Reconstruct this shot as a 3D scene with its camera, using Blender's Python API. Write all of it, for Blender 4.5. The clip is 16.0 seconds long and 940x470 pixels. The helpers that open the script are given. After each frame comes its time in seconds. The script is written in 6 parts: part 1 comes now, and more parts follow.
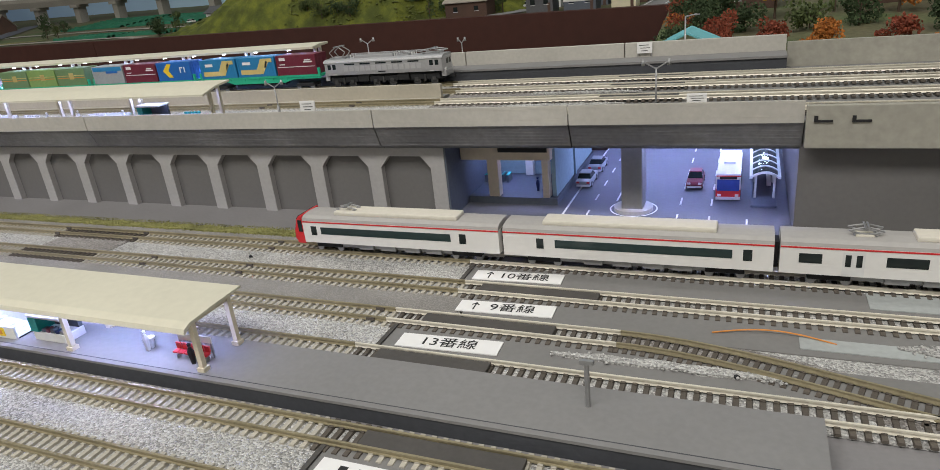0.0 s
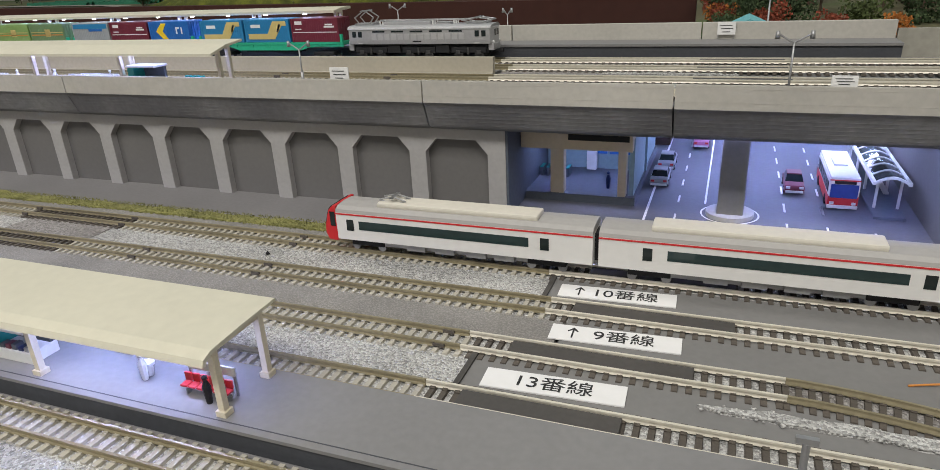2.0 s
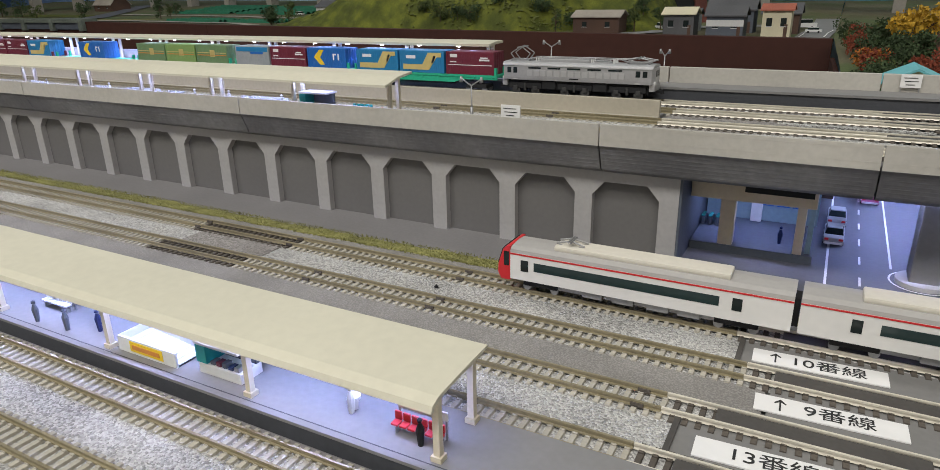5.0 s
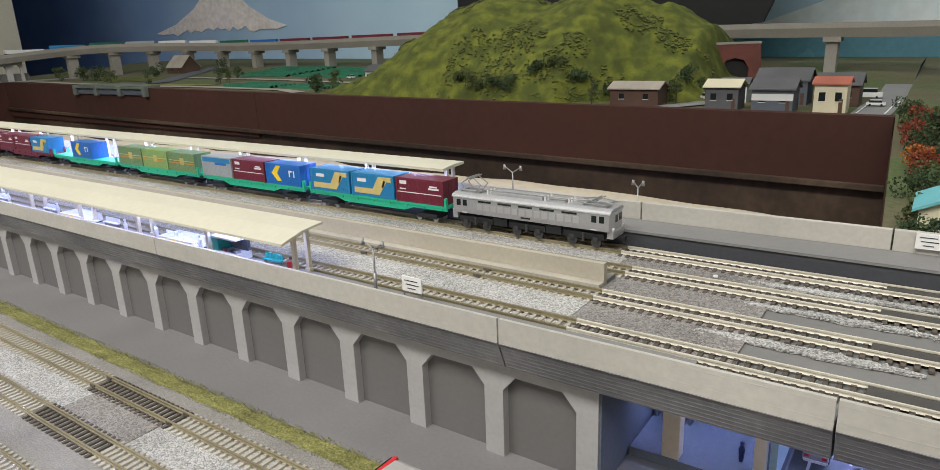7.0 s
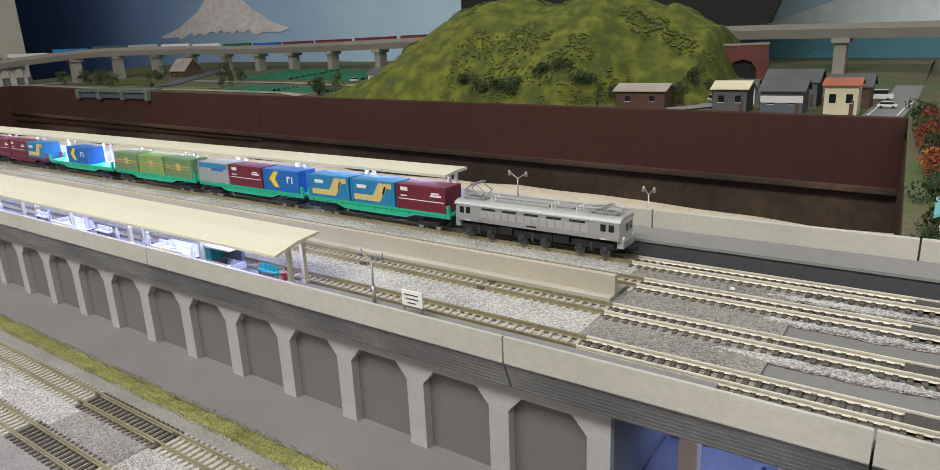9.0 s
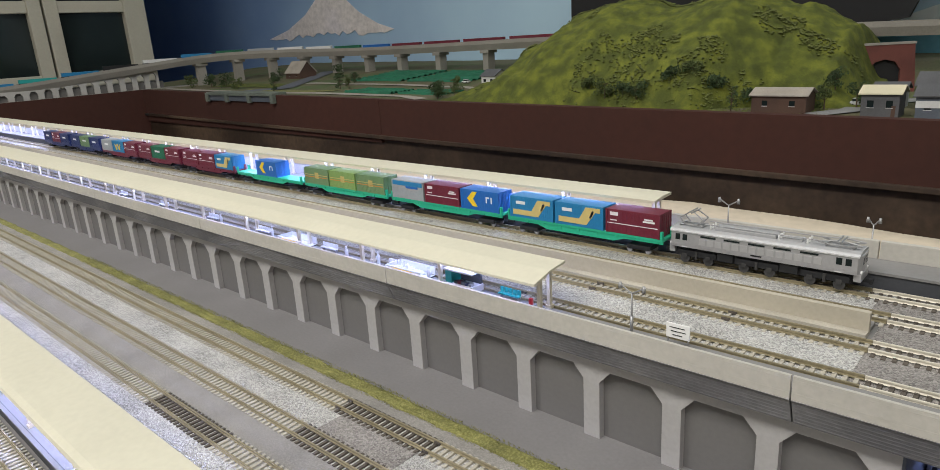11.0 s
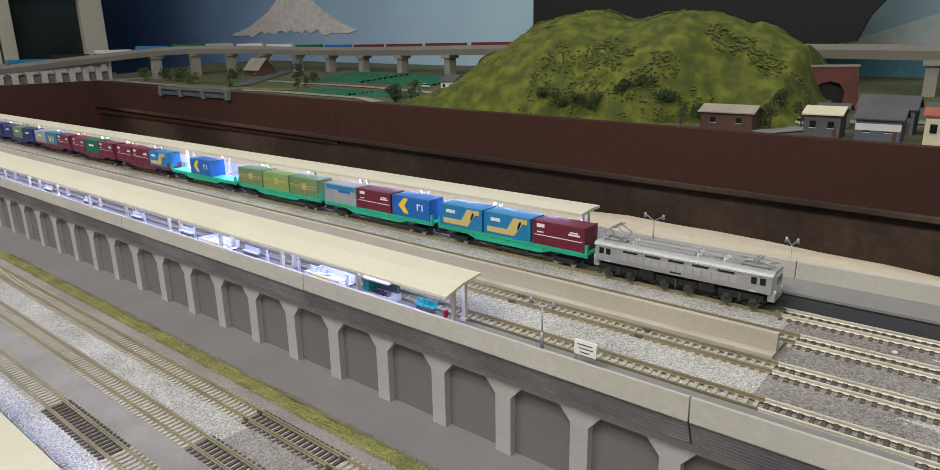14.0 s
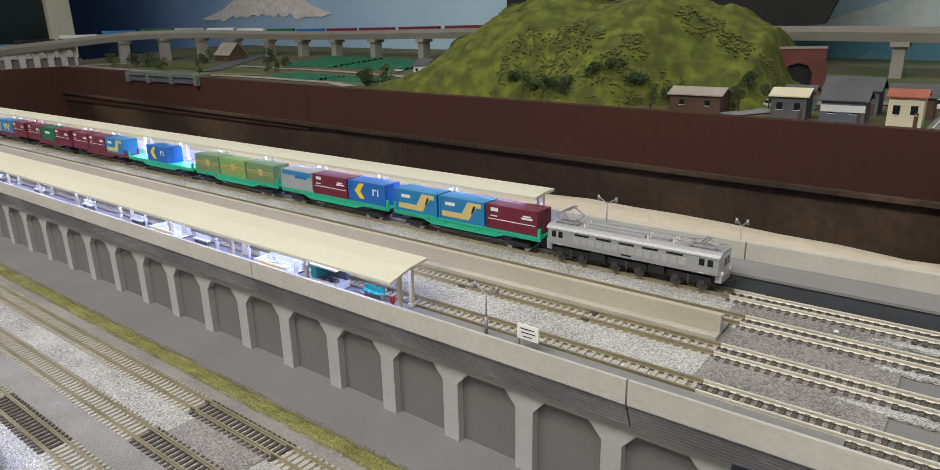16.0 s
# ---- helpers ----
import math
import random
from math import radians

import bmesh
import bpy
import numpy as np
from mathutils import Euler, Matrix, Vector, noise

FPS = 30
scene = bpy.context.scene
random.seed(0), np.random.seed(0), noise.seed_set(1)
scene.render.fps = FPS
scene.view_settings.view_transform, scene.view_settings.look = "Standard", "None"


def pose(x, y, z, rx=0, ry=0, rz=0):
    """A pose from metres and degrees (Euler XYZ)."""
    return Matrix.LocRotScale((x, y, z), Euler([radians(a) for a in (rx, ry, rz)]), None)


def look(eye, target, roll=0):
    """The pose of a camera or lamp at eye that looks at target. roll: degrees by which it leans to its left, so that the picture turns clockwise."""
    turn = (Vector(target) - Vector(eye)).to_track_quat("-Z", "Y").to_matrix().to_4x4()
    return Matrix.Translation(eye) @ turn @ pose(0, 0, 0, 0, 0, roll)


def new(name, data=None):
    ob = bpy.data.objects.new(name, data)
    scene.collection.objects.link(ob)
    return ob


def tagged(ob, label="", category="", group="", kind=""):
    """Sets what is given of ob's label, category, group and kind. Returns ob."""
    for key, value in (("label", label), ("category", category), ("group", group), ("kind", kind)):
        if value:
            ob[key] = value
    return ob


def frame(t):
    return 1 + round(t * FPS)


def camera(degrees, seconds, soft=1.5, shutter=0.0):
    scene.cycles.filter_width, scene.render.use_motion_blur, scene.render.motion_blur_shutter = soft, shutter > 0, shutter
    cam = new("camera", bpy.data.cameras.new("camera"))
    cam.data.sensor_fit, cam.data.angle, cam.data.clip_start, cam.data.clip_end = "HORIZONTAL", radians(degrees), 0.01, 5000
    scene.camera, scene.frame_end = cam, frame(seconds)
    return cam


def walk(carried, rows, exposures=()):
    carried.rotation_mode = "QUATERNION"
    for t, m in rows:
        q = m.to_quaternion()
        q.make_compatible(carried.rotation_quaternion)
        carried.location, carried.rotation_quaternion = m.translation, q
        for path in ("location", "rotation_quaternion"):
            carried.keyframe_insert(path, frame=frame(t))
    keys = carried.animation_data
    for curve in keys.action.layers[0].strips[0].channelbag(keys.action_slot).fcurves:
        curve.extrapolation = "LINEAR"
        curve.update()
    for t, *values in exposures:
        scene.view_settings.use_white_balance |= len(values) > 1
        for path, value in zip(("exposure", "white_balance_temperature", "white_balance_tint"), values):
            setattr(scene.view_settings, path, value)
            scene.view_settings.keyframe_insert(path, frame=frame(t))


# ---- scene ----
cam = camera(70.0, 16.0, soft=0.75)
PATH = [
    (0, (-0.001, 0.009, 0.149), (-0.749, 1.711, -0.588), -6.1),
    (0.5, (-0.048, 0.038, 0.143), (-0.8, 1.731, -0.61), -6.7),
    (1, (-0.063, 0.039, 0.142), (-0.848, 1.731, -0.58), -6.9),
    (1.5, (-0.068, 0.048, 0.129), (-0.804, 1.747, -0.627), -4.8),
    (2, (-0.07, 0.055, 0.129), (-0.75, 1.777, -0.627), -2.9),
    (2.5, (-0.076, 0.058, 0.129), (-0.744, 1.787, -0.622), -2.7),
    (3, (-0.076, 0.064, 0.134), (-0.74, 1.806, -0.59), -3.2),
    (3.5, (-0.082, 0.065, 0.133), (-0.774, 1.8, -0.583), -1.9),
    (4, (-0.091, 0.062, 0.134), (-0.852, 1.784, -0.542), -0.9),
    (4.5, (-0.107, 0.051, 0.136), (-0.958, 1.729, -0.543), -1.3),
    (5, (-0.113, 0.043, 0.138), (-1.015, 1.692, -0.547), -1.2),
    (5.2, (-0.109, 0.05, 0.15), (-1.014, 1.718, -0.481), -0.1),
    (7.3, (-0.077, 0.166, 0.184), (-1.194, 1.727, -0.378), -2.4),
    (7.5, (-0.077, 0.171, 0.182), (-1.177, 1.743, -0.38), -2.4),
    (8, (-0.076, 0.176, 0.184), (-1.181, 1.75, -0.367), -2.3),
    (8.5, (-0.079, 0.177, 0.184), (-1.169, 1.758, -0.373), -2.8),
    (9, (-0.087, 0.169, 0.183), (-1.206, 1.73, -0.374), -2.4),
    (9.5, (-0.111, 0.143, 0.19), (-1.305, 1.651, -0.357), -2.7),
    (10, (-0.131, 0.122, 0.193), (-1.433, 1.54, -0.35), -2.7),
    (10.2, (-0.142, 0.111, 0.21), (-1.441, 1.519, -0.366), -3.8),
    (12.3, (-0.144, 0.1, 0.214), (-1.45, 1.515, -0.327), -2.9),
    (12.5, (-0.142, 0.108, 0.211), (-1.423, 1.542, -0.339), -2.6),
    (13, (-0.135, 0.115, 0.209), (-1.395, 1.567, -0.344), -1.6),
    (13.5, (-0.133, 0.124, 0.212), (-1.382, 1.584, -0.343), -1.9),
    (14, (-0.13, 0.127, 0.212), (-1.353, 1.609, -0.344), -1.0),
    (14.5, (-0.121, 0.137, 0.216), (-1.337, 1.628, -0.331), -1.9),
    (15, (-0.119, 0.14, 0.214), (-1.318, 1.64, -0.347), -1.3),
    (15.5, (-0.119, 0.146, 0.208), (-1.294, 1.652, -0.384), -1.0),
    (16, (-0.118, 0.142, 0.21), (-1.29, 1.647, -0.389), -1.2),
]
walk(cam, [(t, look(eye, target, roll)) for t, eye, target, roll in PATH], [(0, -0.12), (5.2, -0.14), (7.3, 0.30), (10.2, 0.22), (12.3, 0.09), (16.0, 0.15)])

# ---- world and light ----
world = bpy.data.worlds.new("room_dark")
scene.world = world
world.use_nodes = True
world.node_tree.nodes["Background"].inputs[0].default_value = (0.75, 0.85, 1.0, 1)
world.node_tree.nodes["Background"].inputs[1].default_value = 0.02


def area_lamp(name, loc, target, sx, sy, watts, colour, spread=180):
    d = bpy.data.lights.new(name, "AREA")
    d.shape, d.size, d.size_y, d.energy, d.color = "RECTANGLE", sx, sy, watts, colour
    d.spread = radians(spread)
    ob = new(name, d)
    ob.matrix_world = look(loc, target)
    return ob


ROOM = (0.99, 0.975, 0.945)
LED = (0.42, 0.49, 1.0)
# fluorescent ceiling troffers of the exhibition room
area_lamp("ceiling_lamp_front", (-0.4, -1.15, 2.18), (-0.4, -1.0, 0), 3.4, 0.7, 84, ROOM)
area_lamp("ceiling_lamp_middle", (-0.9, 0.95, 2.18), (-0.9, 0.96, 0), 2.4, 0.4, 15, ROOM)

# ---- materials ----


def mat(name, colour, rough=0.6, metal=0.0, scale=400.0, vary=0.12, bump=0.15, second=None, spots=0.0, fine=None, emit=None, coat=0.0):
    """A surface with grain and stains at two scales; second: a colour that shows in patches."""
    m = bpy.data.materials.new(name)
    m.use_nodes = True
    nt = m.node_tree
    n, l = nt.nodes, nt.links
    b = n["Principled BSDF"]
    b.inputs["Roughness"].default_value = rough
    b.inputs["Metallic"].default_value = metal
    if coat:
        b.inputs["Coat Weight"].default_value = coat
    tc = n.new("ShaderNodeTexCoord")
    big = n.new("ShaderNodeTexNoise")
    big.inputs["Scale"].default_value = scale / 12
    big.inputs["Detail"].default_value = 5
    l.new(tc.outputs["Object"], big.inputs["Vector"])
    small = n.new("ShaderNodeTexNoise")
    small.inputs["Scale"].default_value = fine or scale * 2
    small.inputs["Detail"].default_value = 3
    l.new(tc.outputs["Object"], small.inputs["Vector"])
    ramp = n.new("ShaderNodeMapRange")
    ramp.inputs[1].default_value, ramp.inputs[2].default_value = 0.3, 0.7
    ramp.inputs[3].default_value, ramp.inputs[4].default_value = 1 - vary, 1 + vary
    l.new(big.outputs["Fac"], ramp.inputs[0])
    ramp2 = n.new("ShaderNodeMapRange")
    ramp2.inputs[1].default_value, ramp2.inputs[2].default_value = 0.3, 0.7
    ramp2.inputs[3].default_value, ramp2.inputs[4].default_value = 1 - vary * 0.7, 1 + vary * 0.7
    l.new(small.outputs["Fac"], ramp2.inputs[0])
    mul = n.new("ShaderNodeMath")
    mul.operation = "MULTIPLY"
    l.new(ramp.outputs[0], mul.inputs[0])
    l.new(ramp2.outputs[0], mul.inputs[1])
    hsv = n.new("ShaderNodeHueSaturation")
    l.new(mul.outputs[0], hsv.inputs["Value"])
    if second:
        mix = n.new("ShaderNodeMix")
        mix.data_type = "RGBA"
        mix.inputs[6].default_value = (*colour, 1)
        mix.inputs[7].default_value = (*second, 1)
        step = n.new("ShaderNodeMapRange")
        step.inputs[1].default_value, step.inputs[2].default_value = 0.45 - spots, 0.62 - spots
        l.new((small if fine else big).outputs["Fac"], step.inputs[0])
        l.new(step.outputs[0], mix.inputs[0])
        l.new(mix.outputs[2], hsv.inputs["Color"])
    else:
        hsv.inputs["Color"].default_value = (*colour, 1)
    l.new(hsv.outputs[0], b.inputs["Base Color"])
    rr = n.new("ShaderNodeMapRange")
    rr.inputs[3].default_value, rr.inputs[4].default_value = max(0.03, rough - 0.1), min(1, rough + 0.1)
    l.new(big.outputs["Fac"], rr.inputs[0])
    l.new(rr.outputs[0], b.inputs["Roughness"])
    if bump:
        bp = n.new("ShaderNodeBump")
        bp.inputs["Strength"].default_value = bump
        bp.inputs["Distance"].default_value = 0.0006
        l.new(small.outputs["Fac"], bp.inputs["Height"])
        l.new(bp.outputs[0], b.inputs["Normal"])
    if emit:
        b.inputs["Emission Color"].default_value = (*emit[:3], 1)
        b.inputs["Emission Strength"].default_value = emit[3]
    return m


def ballast_mat(name, dark, light, scale=1150.0):
    """Loose crushed grains about a millimetre across."""
    m = bpy.data.materials.new(name)
    m.use_nodes = True
    n, l = m.node_tree.nodes, m.node_tree.links
    b = n["Principled BSDF"]
    b.inputs["Roughness"].default_value = 0.75
    tc = n.new("ShaderNodeTexCoord")
    vo = n.new("ShaderNodeTexVoronoi")
    vo.inputs["Scale"].default_value = scale
    l.new(tc.outputs["Object"], vo.inputs["Vector"])
    big = n.new("ShaderNodeTexNoise")
    big.inputs["Scale"].default_value = 28
    big.inputs["Detail"].default_value = 6
    l.new(tc.outputs["Object"], big.inputs["Vector"])
    cr = n.new("ShaderNodeValToRGB")
    cr.color_ramp.elements[0].color = (*dark, 1)
    cr.color_ramp.elements[1].color = (*light, 1)
    sep = n.new("ShaderNodeSeparateColor")
    l.new(vo.outputs["Color"], sep.inputs[0])
    add = n.new("ShaderNodeMath")
    add.operation = "MULTIPLY_ADD"
    add.inputs[1].default_value = 0.75
    l.new(sep.outputs[0], add.inputs[0])
    sc = n.new("ShaderNodeMath")
    sc.operation = "MULTIPLY_ADD"
    sc.inputs[1].default_value, sc.inputs[2].default_value = 0.8, -0.25
    l.new(big.outputs["Fac"], sc.inputs[0])
    l.new(sc.outputs[0], add.inputs[2])
    l.new(add.outputs[0], cr.inputs[0])
    l.new(cr.outputs[0], b.inputs["Base Color"])
    bp = n.new("ShaderNodeBump")
    bp.invert = True
    bp.inputs["Strength"].default_value = 0.8
    bp.inputs["Distance"].default_value = 0.0008
    l.new(vo.outputs["Distance"], bp.inputs["Height"])
    l.new(bp.outputs[0], b.inputs["Normal"])
    return m


M = {}
M["asphalt"] = mat("painted_asphalt", (0.215, 0.206, 0.206), 0.75, scale=250, vary=0.07, bump=0.12)
M["road"] = mat("road_surface", (0.115, 0.120, 0.140), 0.7, scale=250, vary=0.08, bump=0.12)
M["taupe"] = mat("taupe_grit", (0.225, 0.213, 0.197), 0.85, scale=350, vary=0.16, bump=0.5, fine=1400, second=(0.29, 0.275, 0.255))
M["board"] = mat("grey_painted_board", (0.195, 0.19, 0.182), 0.75, scale=200, vary=0.06, bump=0.1)
M["paleboard"] = mat("pale_blue_grey_board", (0.36, 0.38, 0.37), 0.8, scale=200, vary=0.1, bump=0.3)
M["ballast"] = ballast_mat("light_ballast", (0.17, 0.165, 0.158), (0.68, 0.67, 0.64), 1300.0)
M["greyballast"] = ballast_mat("taupe_ballast", (0.10, 0.09, 0.083), (0.41, 0.385, 0.36), 1300.0)
M["concrete"] = mat("pale_concrete", (0.46, 0.445, 0.42), 0.75, scale=220, vary=0.07, bump=0.12)
M["parapet"] = mat("parapet_grey", (0.465, 0.443, 0.395), 0.7, scale=180, vary=0.08, bump=0.12)
M["girder"] = mat("charcoal_girder", (0.155, 0.153, 0.160), 0.7, scale=160, vary=0.16, bump=0.15, second=(0.20, 0.197, 0.20))
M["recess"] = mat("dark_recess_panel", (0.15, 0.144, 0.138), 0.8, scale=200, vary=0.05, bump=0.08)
M["pillar"] = mat("arch_grey", (0.395, 0.382, 0.372), 0.75, scale=220, vary=0.06, bump=0.1)
M["fascia"] = mat("drab_fascia_board", (0.33, 0.315, 0.265), 0.8, scale=120, vary=0.14, bump=0.15)
M["beige"] = mat("beige_wall", (0.44, 0.40, 0.32), 0.75, scale=200, vary=0.07, bump=0.1)
M["cream"] = mat("cream_canopy", (0.60, 0.57, 0.45), 0.6, scale=120, vary=0.04, bump=0.06)
M["post"] = mat("cream_post", (0.66, 0.59, 0.45), 0.6, scale=300, vary=0.06, bump=0.05)
M["platform"] = mat("platform_grey", (0.215, 0.21, 0.205), 0.75, scale=200, vary=0.06, bump=0.1)
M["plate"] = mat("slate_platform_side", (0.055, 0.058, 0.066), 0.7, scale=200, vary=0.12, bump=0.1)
M["whiteline"] = mat("white_road_paint", (0.78, 0.78, 0.78), 0.6, scale=400, vary=0.08, bump=0.05)
M["paper"] = mat("white_paper", (0.82, 0.81, 0.79), 0.6, scale=120, vary=0.03, bump=0.04)
M["ink"] = mat("black_ink", (0.02, 0.02, 0.02), 0.6, scale=300, vary=0.1, bump=0)
M["rail"] = mat("weathered_brass_rail", (0.29, 0.25, 0.155), 0.42, metal=0.3, scale=300, vary=0.15, bump=0.05)
M["nickel"] = mat("bright_nickel_rail", (0.74, 0.69, 0.57), 0.4, metal=0.25, scale=300, vary=0.1, bump=0.05)
M["sleeper"] = mat("cream_sleeper", (0.43, 0.40, 0.335), 0.75, scale=500, vary=0.12, bump=0.1)
M["darksleeper"] = mat("brown_sleeper", (0.090, 0.076, 0.062), 0.75, scale=500, vary=0.2, bump=0.1)
M["infill"] = mat("dark_rail_infill", (0.07, 0.064, 0.058), 0.7, scale=300, vary=0.1, bump=0.1)
M["grass"] = mat("olive_turf", (0.175, 0.175, 0.050), 0.95, scale=500, vary=0.3, bump=0.9, fine=900, second=(0.245, 0.23, 0.085))
M["hill"] = mat("hill_turf", (0.086, 0.104, 0.013), 0.95, scale=420, vary=0.38, bump=1.0, second=(0.116, 0.128, 0.015))
M["foliage"] = mat("dark_foliage", (0.048, 0.078, 0.030), 0.9, scale=300, vary=0.4, bump=0.6)
M["foliage2"] = mat("mid_foliage", (0.075, 0.10, 0.03), 0.9, scale=300, vary=0.4, bump=0.6)
M["autumn_yellow"] = mat("yellow_foliage", (0.55, 0.33, 0.03), 0.9, scale=300, vary=0.3, bump=0.6)
M["autumn_red"] = mat("red_foliage", (0.26, 0.06, 0.03), 0.9, scale=300, vary=0.3, bump=0.6)
M["autumn_orange"] = mat("orange_foliage", (0.46, 0.16, 0.03), 0.9, scale=300, vary=0.3, bump=0.6)
M["bark"] = mat("bark", (0.09, 0.06, 0.04), 0.9, scale=300, vary=0.3, bump=0.4)
M["brown"] = mat("dark_brown_board", (0.058, 0.018, 0.011), 0.85, scale=30, vary=0.12, bump=0.1)
M["brownlow"] = mat("mottled_brown_board", (0.052, 0.032, 0.020), 0.6, scale=40, vary=0.35, bump=0.25, second=(0.085, 0.055, 0.034))
M["pit"] = mat("pit_floor", (0.05, 0.04, 0.035), 0.85, scale=60, vary=0.3)
M["cloth"] = mat("cream_cloth", (0.54, 0.46, 0.35), 0.9, scale=60, vary=0.1, bump=0.3)
M["silver"] = mat("silver_body", (0.47, 0.465, 0.47), 0.34, metal=0.4, scale=250, vary=0.06, bump=0.04)
M["grille"] = mat("silver_grille", (0.56, 0.555, 0.555), 0.32, metal=0.4, scale=250, vary=0.06, bump=0.04)
M["silverroof"] = mat("silver_roof", (0.40, 0.40, 0.405), 0.5, metal=0.3, scale=250, vary=0.08, bump=0.04)
M["gutter"] = mat("bright_silver_trim", (0.80, 0.80, 0.81), 0.3, metal=0.4, scale=250, vary=0.05, bump=0.02)
M["frameblack"] = mat("dark_bogie_detail", (0.040, 0.039, 0.038), 0.6, scale=300, vary=0.2, bump=0.1)
# bus windscreen: the blue reflection is put into the base colour
M["reflectglass"] = mat("blue_reflection_glazing", (0.03, 0.06, 0.26), 0.1, scale=120, vary=0.1, bump=0)
M["carsilver"] = mat("silver_car_paint", (0.33, 0.34, 0.35), 0.35, metal=0.3, scale=250, vary=0.05, bump=0.02)
M["steel"] = mat("grey_steel", (0.36, 0.36, 0.36), 0.45, metal=0.6, scale=250, vary=0.1, bump=0.03)
M["black"] = mat("black_underframe", (0.010, 0.010, 0.011), 0.75, scale=300, vary=0.2, bump=0.1)
M["glass"] = mat("dark_glazing", (0.015, 0.022, 0.022), 0.08, scale=120, vary=0.1, bump=0)
M["tealglass"] = mat("teal_glazing", (0.022, 0.042, 0.042), 0.08, scale=120, vary=0.15, bump=0)
M["white"] = mat("train_white", (0.76, 0.745, 0.71), 0.45, scale=150, vary=0.03, bump=0.02, coat=0.2)
M["trainroof"] = mat("train_roof_grey", (0.38, 0.365, 0.345), 0.65, scale=200, vary=0.05, bump=0.06)
M["rooftop"] = mat("rooftop_unit_cream", (0.66, 0.62, 0.53), 0.6, scale=200, vary=0.05, bump=0.05)
M["red"] = mat("signal_red", (0.60, 0.025, 0.03), 0.4, scale=200, vary=0.05, bump=0.02)
M["green"] = mat("wagon_green", (0.02, 0.43, 0.24), 0.5, scale=200, vary=0.08, bump=0.03)
M["maroon"] = mat("maroon_steel", (0.15, 0.018, 0.035), 0.40, scale=200, vary=0.08, bump=0.03)
M["blue"] = mat("container_blue", (0.02, 0.20, 0.42), 0.40, scale=200, vary=0.06, bump=0.03)
M["deepblue"] = mat("container_deep_blue", (0.015, 0.13, 0.44), 0.40, scale=200, vary=0.06, bump=0.03)
M["tan"] = mat("container_tan", (0.58, 0.46, 0.17), 0.55, scale=200, vary=0.05, bump=0.02)
M["yellow"] = mat("container_yellow", (0.80, 0.55, 0.02), 0.5, scale=200, vary=0.05, bump=0.02)
M["olive"] = mat("container_green", (0.15, 0.25, 0.115), 0.40, scale=200, vary=0.06, bump=0.03)
M["olivelight"] = mat("container_light_green", (0.22, 0.35, 0.11), 0.40, scale=200, vary=0.06, bump=0.03)
M["greyc"] = mat("container_grey", (0.33, 0.35, 0.36), 0.40, scale=200, vary=0.06, bump=0.03)
M["navy"] = mat("container_navy", (0.015, 0.03, 0.12), 0.40, scale=200, vary=0.06, bump=0.03)
M["whitemark"] = mat("white_marking", (0.75, 0.75, 0.75), 0.5, scale=200, vary=0.03, bump=0)
M["orange"] = mat("orange_stripe", (0.62, 0.24, 0.05), 0.5, scale=200, vary=0.05, bump=0)
M["piergrey"] = mat("pier_grey", (0.24, 0.235, 0.23), 0.75, scale=220, vary=0.06, bump=0.1)
M["pink"] = mat("pink_car_paint", (0.55, 0.16, 0.30), 0.4, scale=200, vary=0.05, bump=0.02)
M["scrub"] = mat("olive_scrub", (0.115, 0.130, 0.035), 0.95, scale=300, vary=0.25, bump=0.2)
M["teal"] = mat("teal_paint", (0.02, 0.34, 0.32), 0.5, scale=200, vary=0.05, bump=0.02)
M["led"] = mat("led_chip", (0.9, 0.9, 1.0), 0.5, scale=100, vary=0, bump=0, emit=(0.8, 0.86, 1.0, 14))
M["offwhite"] = mat("off_white_plastic", (0.70, 0.70, 0.68), 0.5, scale=200, vary=0.05, bump=0.03)
M["stationcream"] = mat("station_cream", (0.62, 0.53, 0.40), 0.65, scale=200, vary=0.06, bump=0.05)
M["stationwall"] = mat("station_blue_wall", (0.25, 0.36, 0.39), 0.6, scale=200, vary=0.1, bump=0.03)
M["darkwall"] = mat("slate_blue_wall", (0.10, 0.115, 0.14), 0.7, scale=200, vary=0.1, bump=0.05)
M["paleroof"] = mat("weathered_pale_roof", (0.36, 0.32, 0.27), 0.8, scale=300, vary=0.15, bump=0.3)
M["slateroof"] = mat("slate_roof", (0.10, 0.10, 0.105), 0.7, scale=300, vary=0.15, bump=0.3)
M["redroof"] = mat("red_tile_roof", (0.42, 0.13, 0.08), 0.7, scale=300, vary=0.15, bump=0.3)
M["blueroof"] = mat("turquoise_roof", (0.16, 0.48, 0.52), 0.6, scale=300, vary=0.08, bump=0.15)
M["housebrown"] = mat("brown_boarding", (0.09, 0.05, 0.035), 0.8, scale=300, vary=0.2, bump=0.3)
M["housecream"] = mat("cream_render", (0.68, 0.62, 0.44), 0.8, scale=300, vary=0.06, bump=0.1)
M["brick"] = mat("tunnel_brick", (0.14, 0.045, 0.035), 0.8, scale=300, vary=0.25, bump=0.4)
M["field"] = mat("green_crop", (0.015, 0.13, 0.07), 0.85, scale=250, vary=0.25, bump=0.6)
M["soil"] = mat("soil_ground", (0.135, 0.122, 0.065), 0.95, scale=90, vary=0.25, bump=0.6, second=(0.075, 0.10, 0.035))
M["lane"] = mat("grey_lane", (0.24, 0.24, 0.235), 0.85, scale=200, vary=0.1, bump=0.1)
M["bridge"] = mat("far_bridge_concrete", (0.30, 0.28, 0.245), 0.8, scale=120, vary=0.08, bump=0.1)
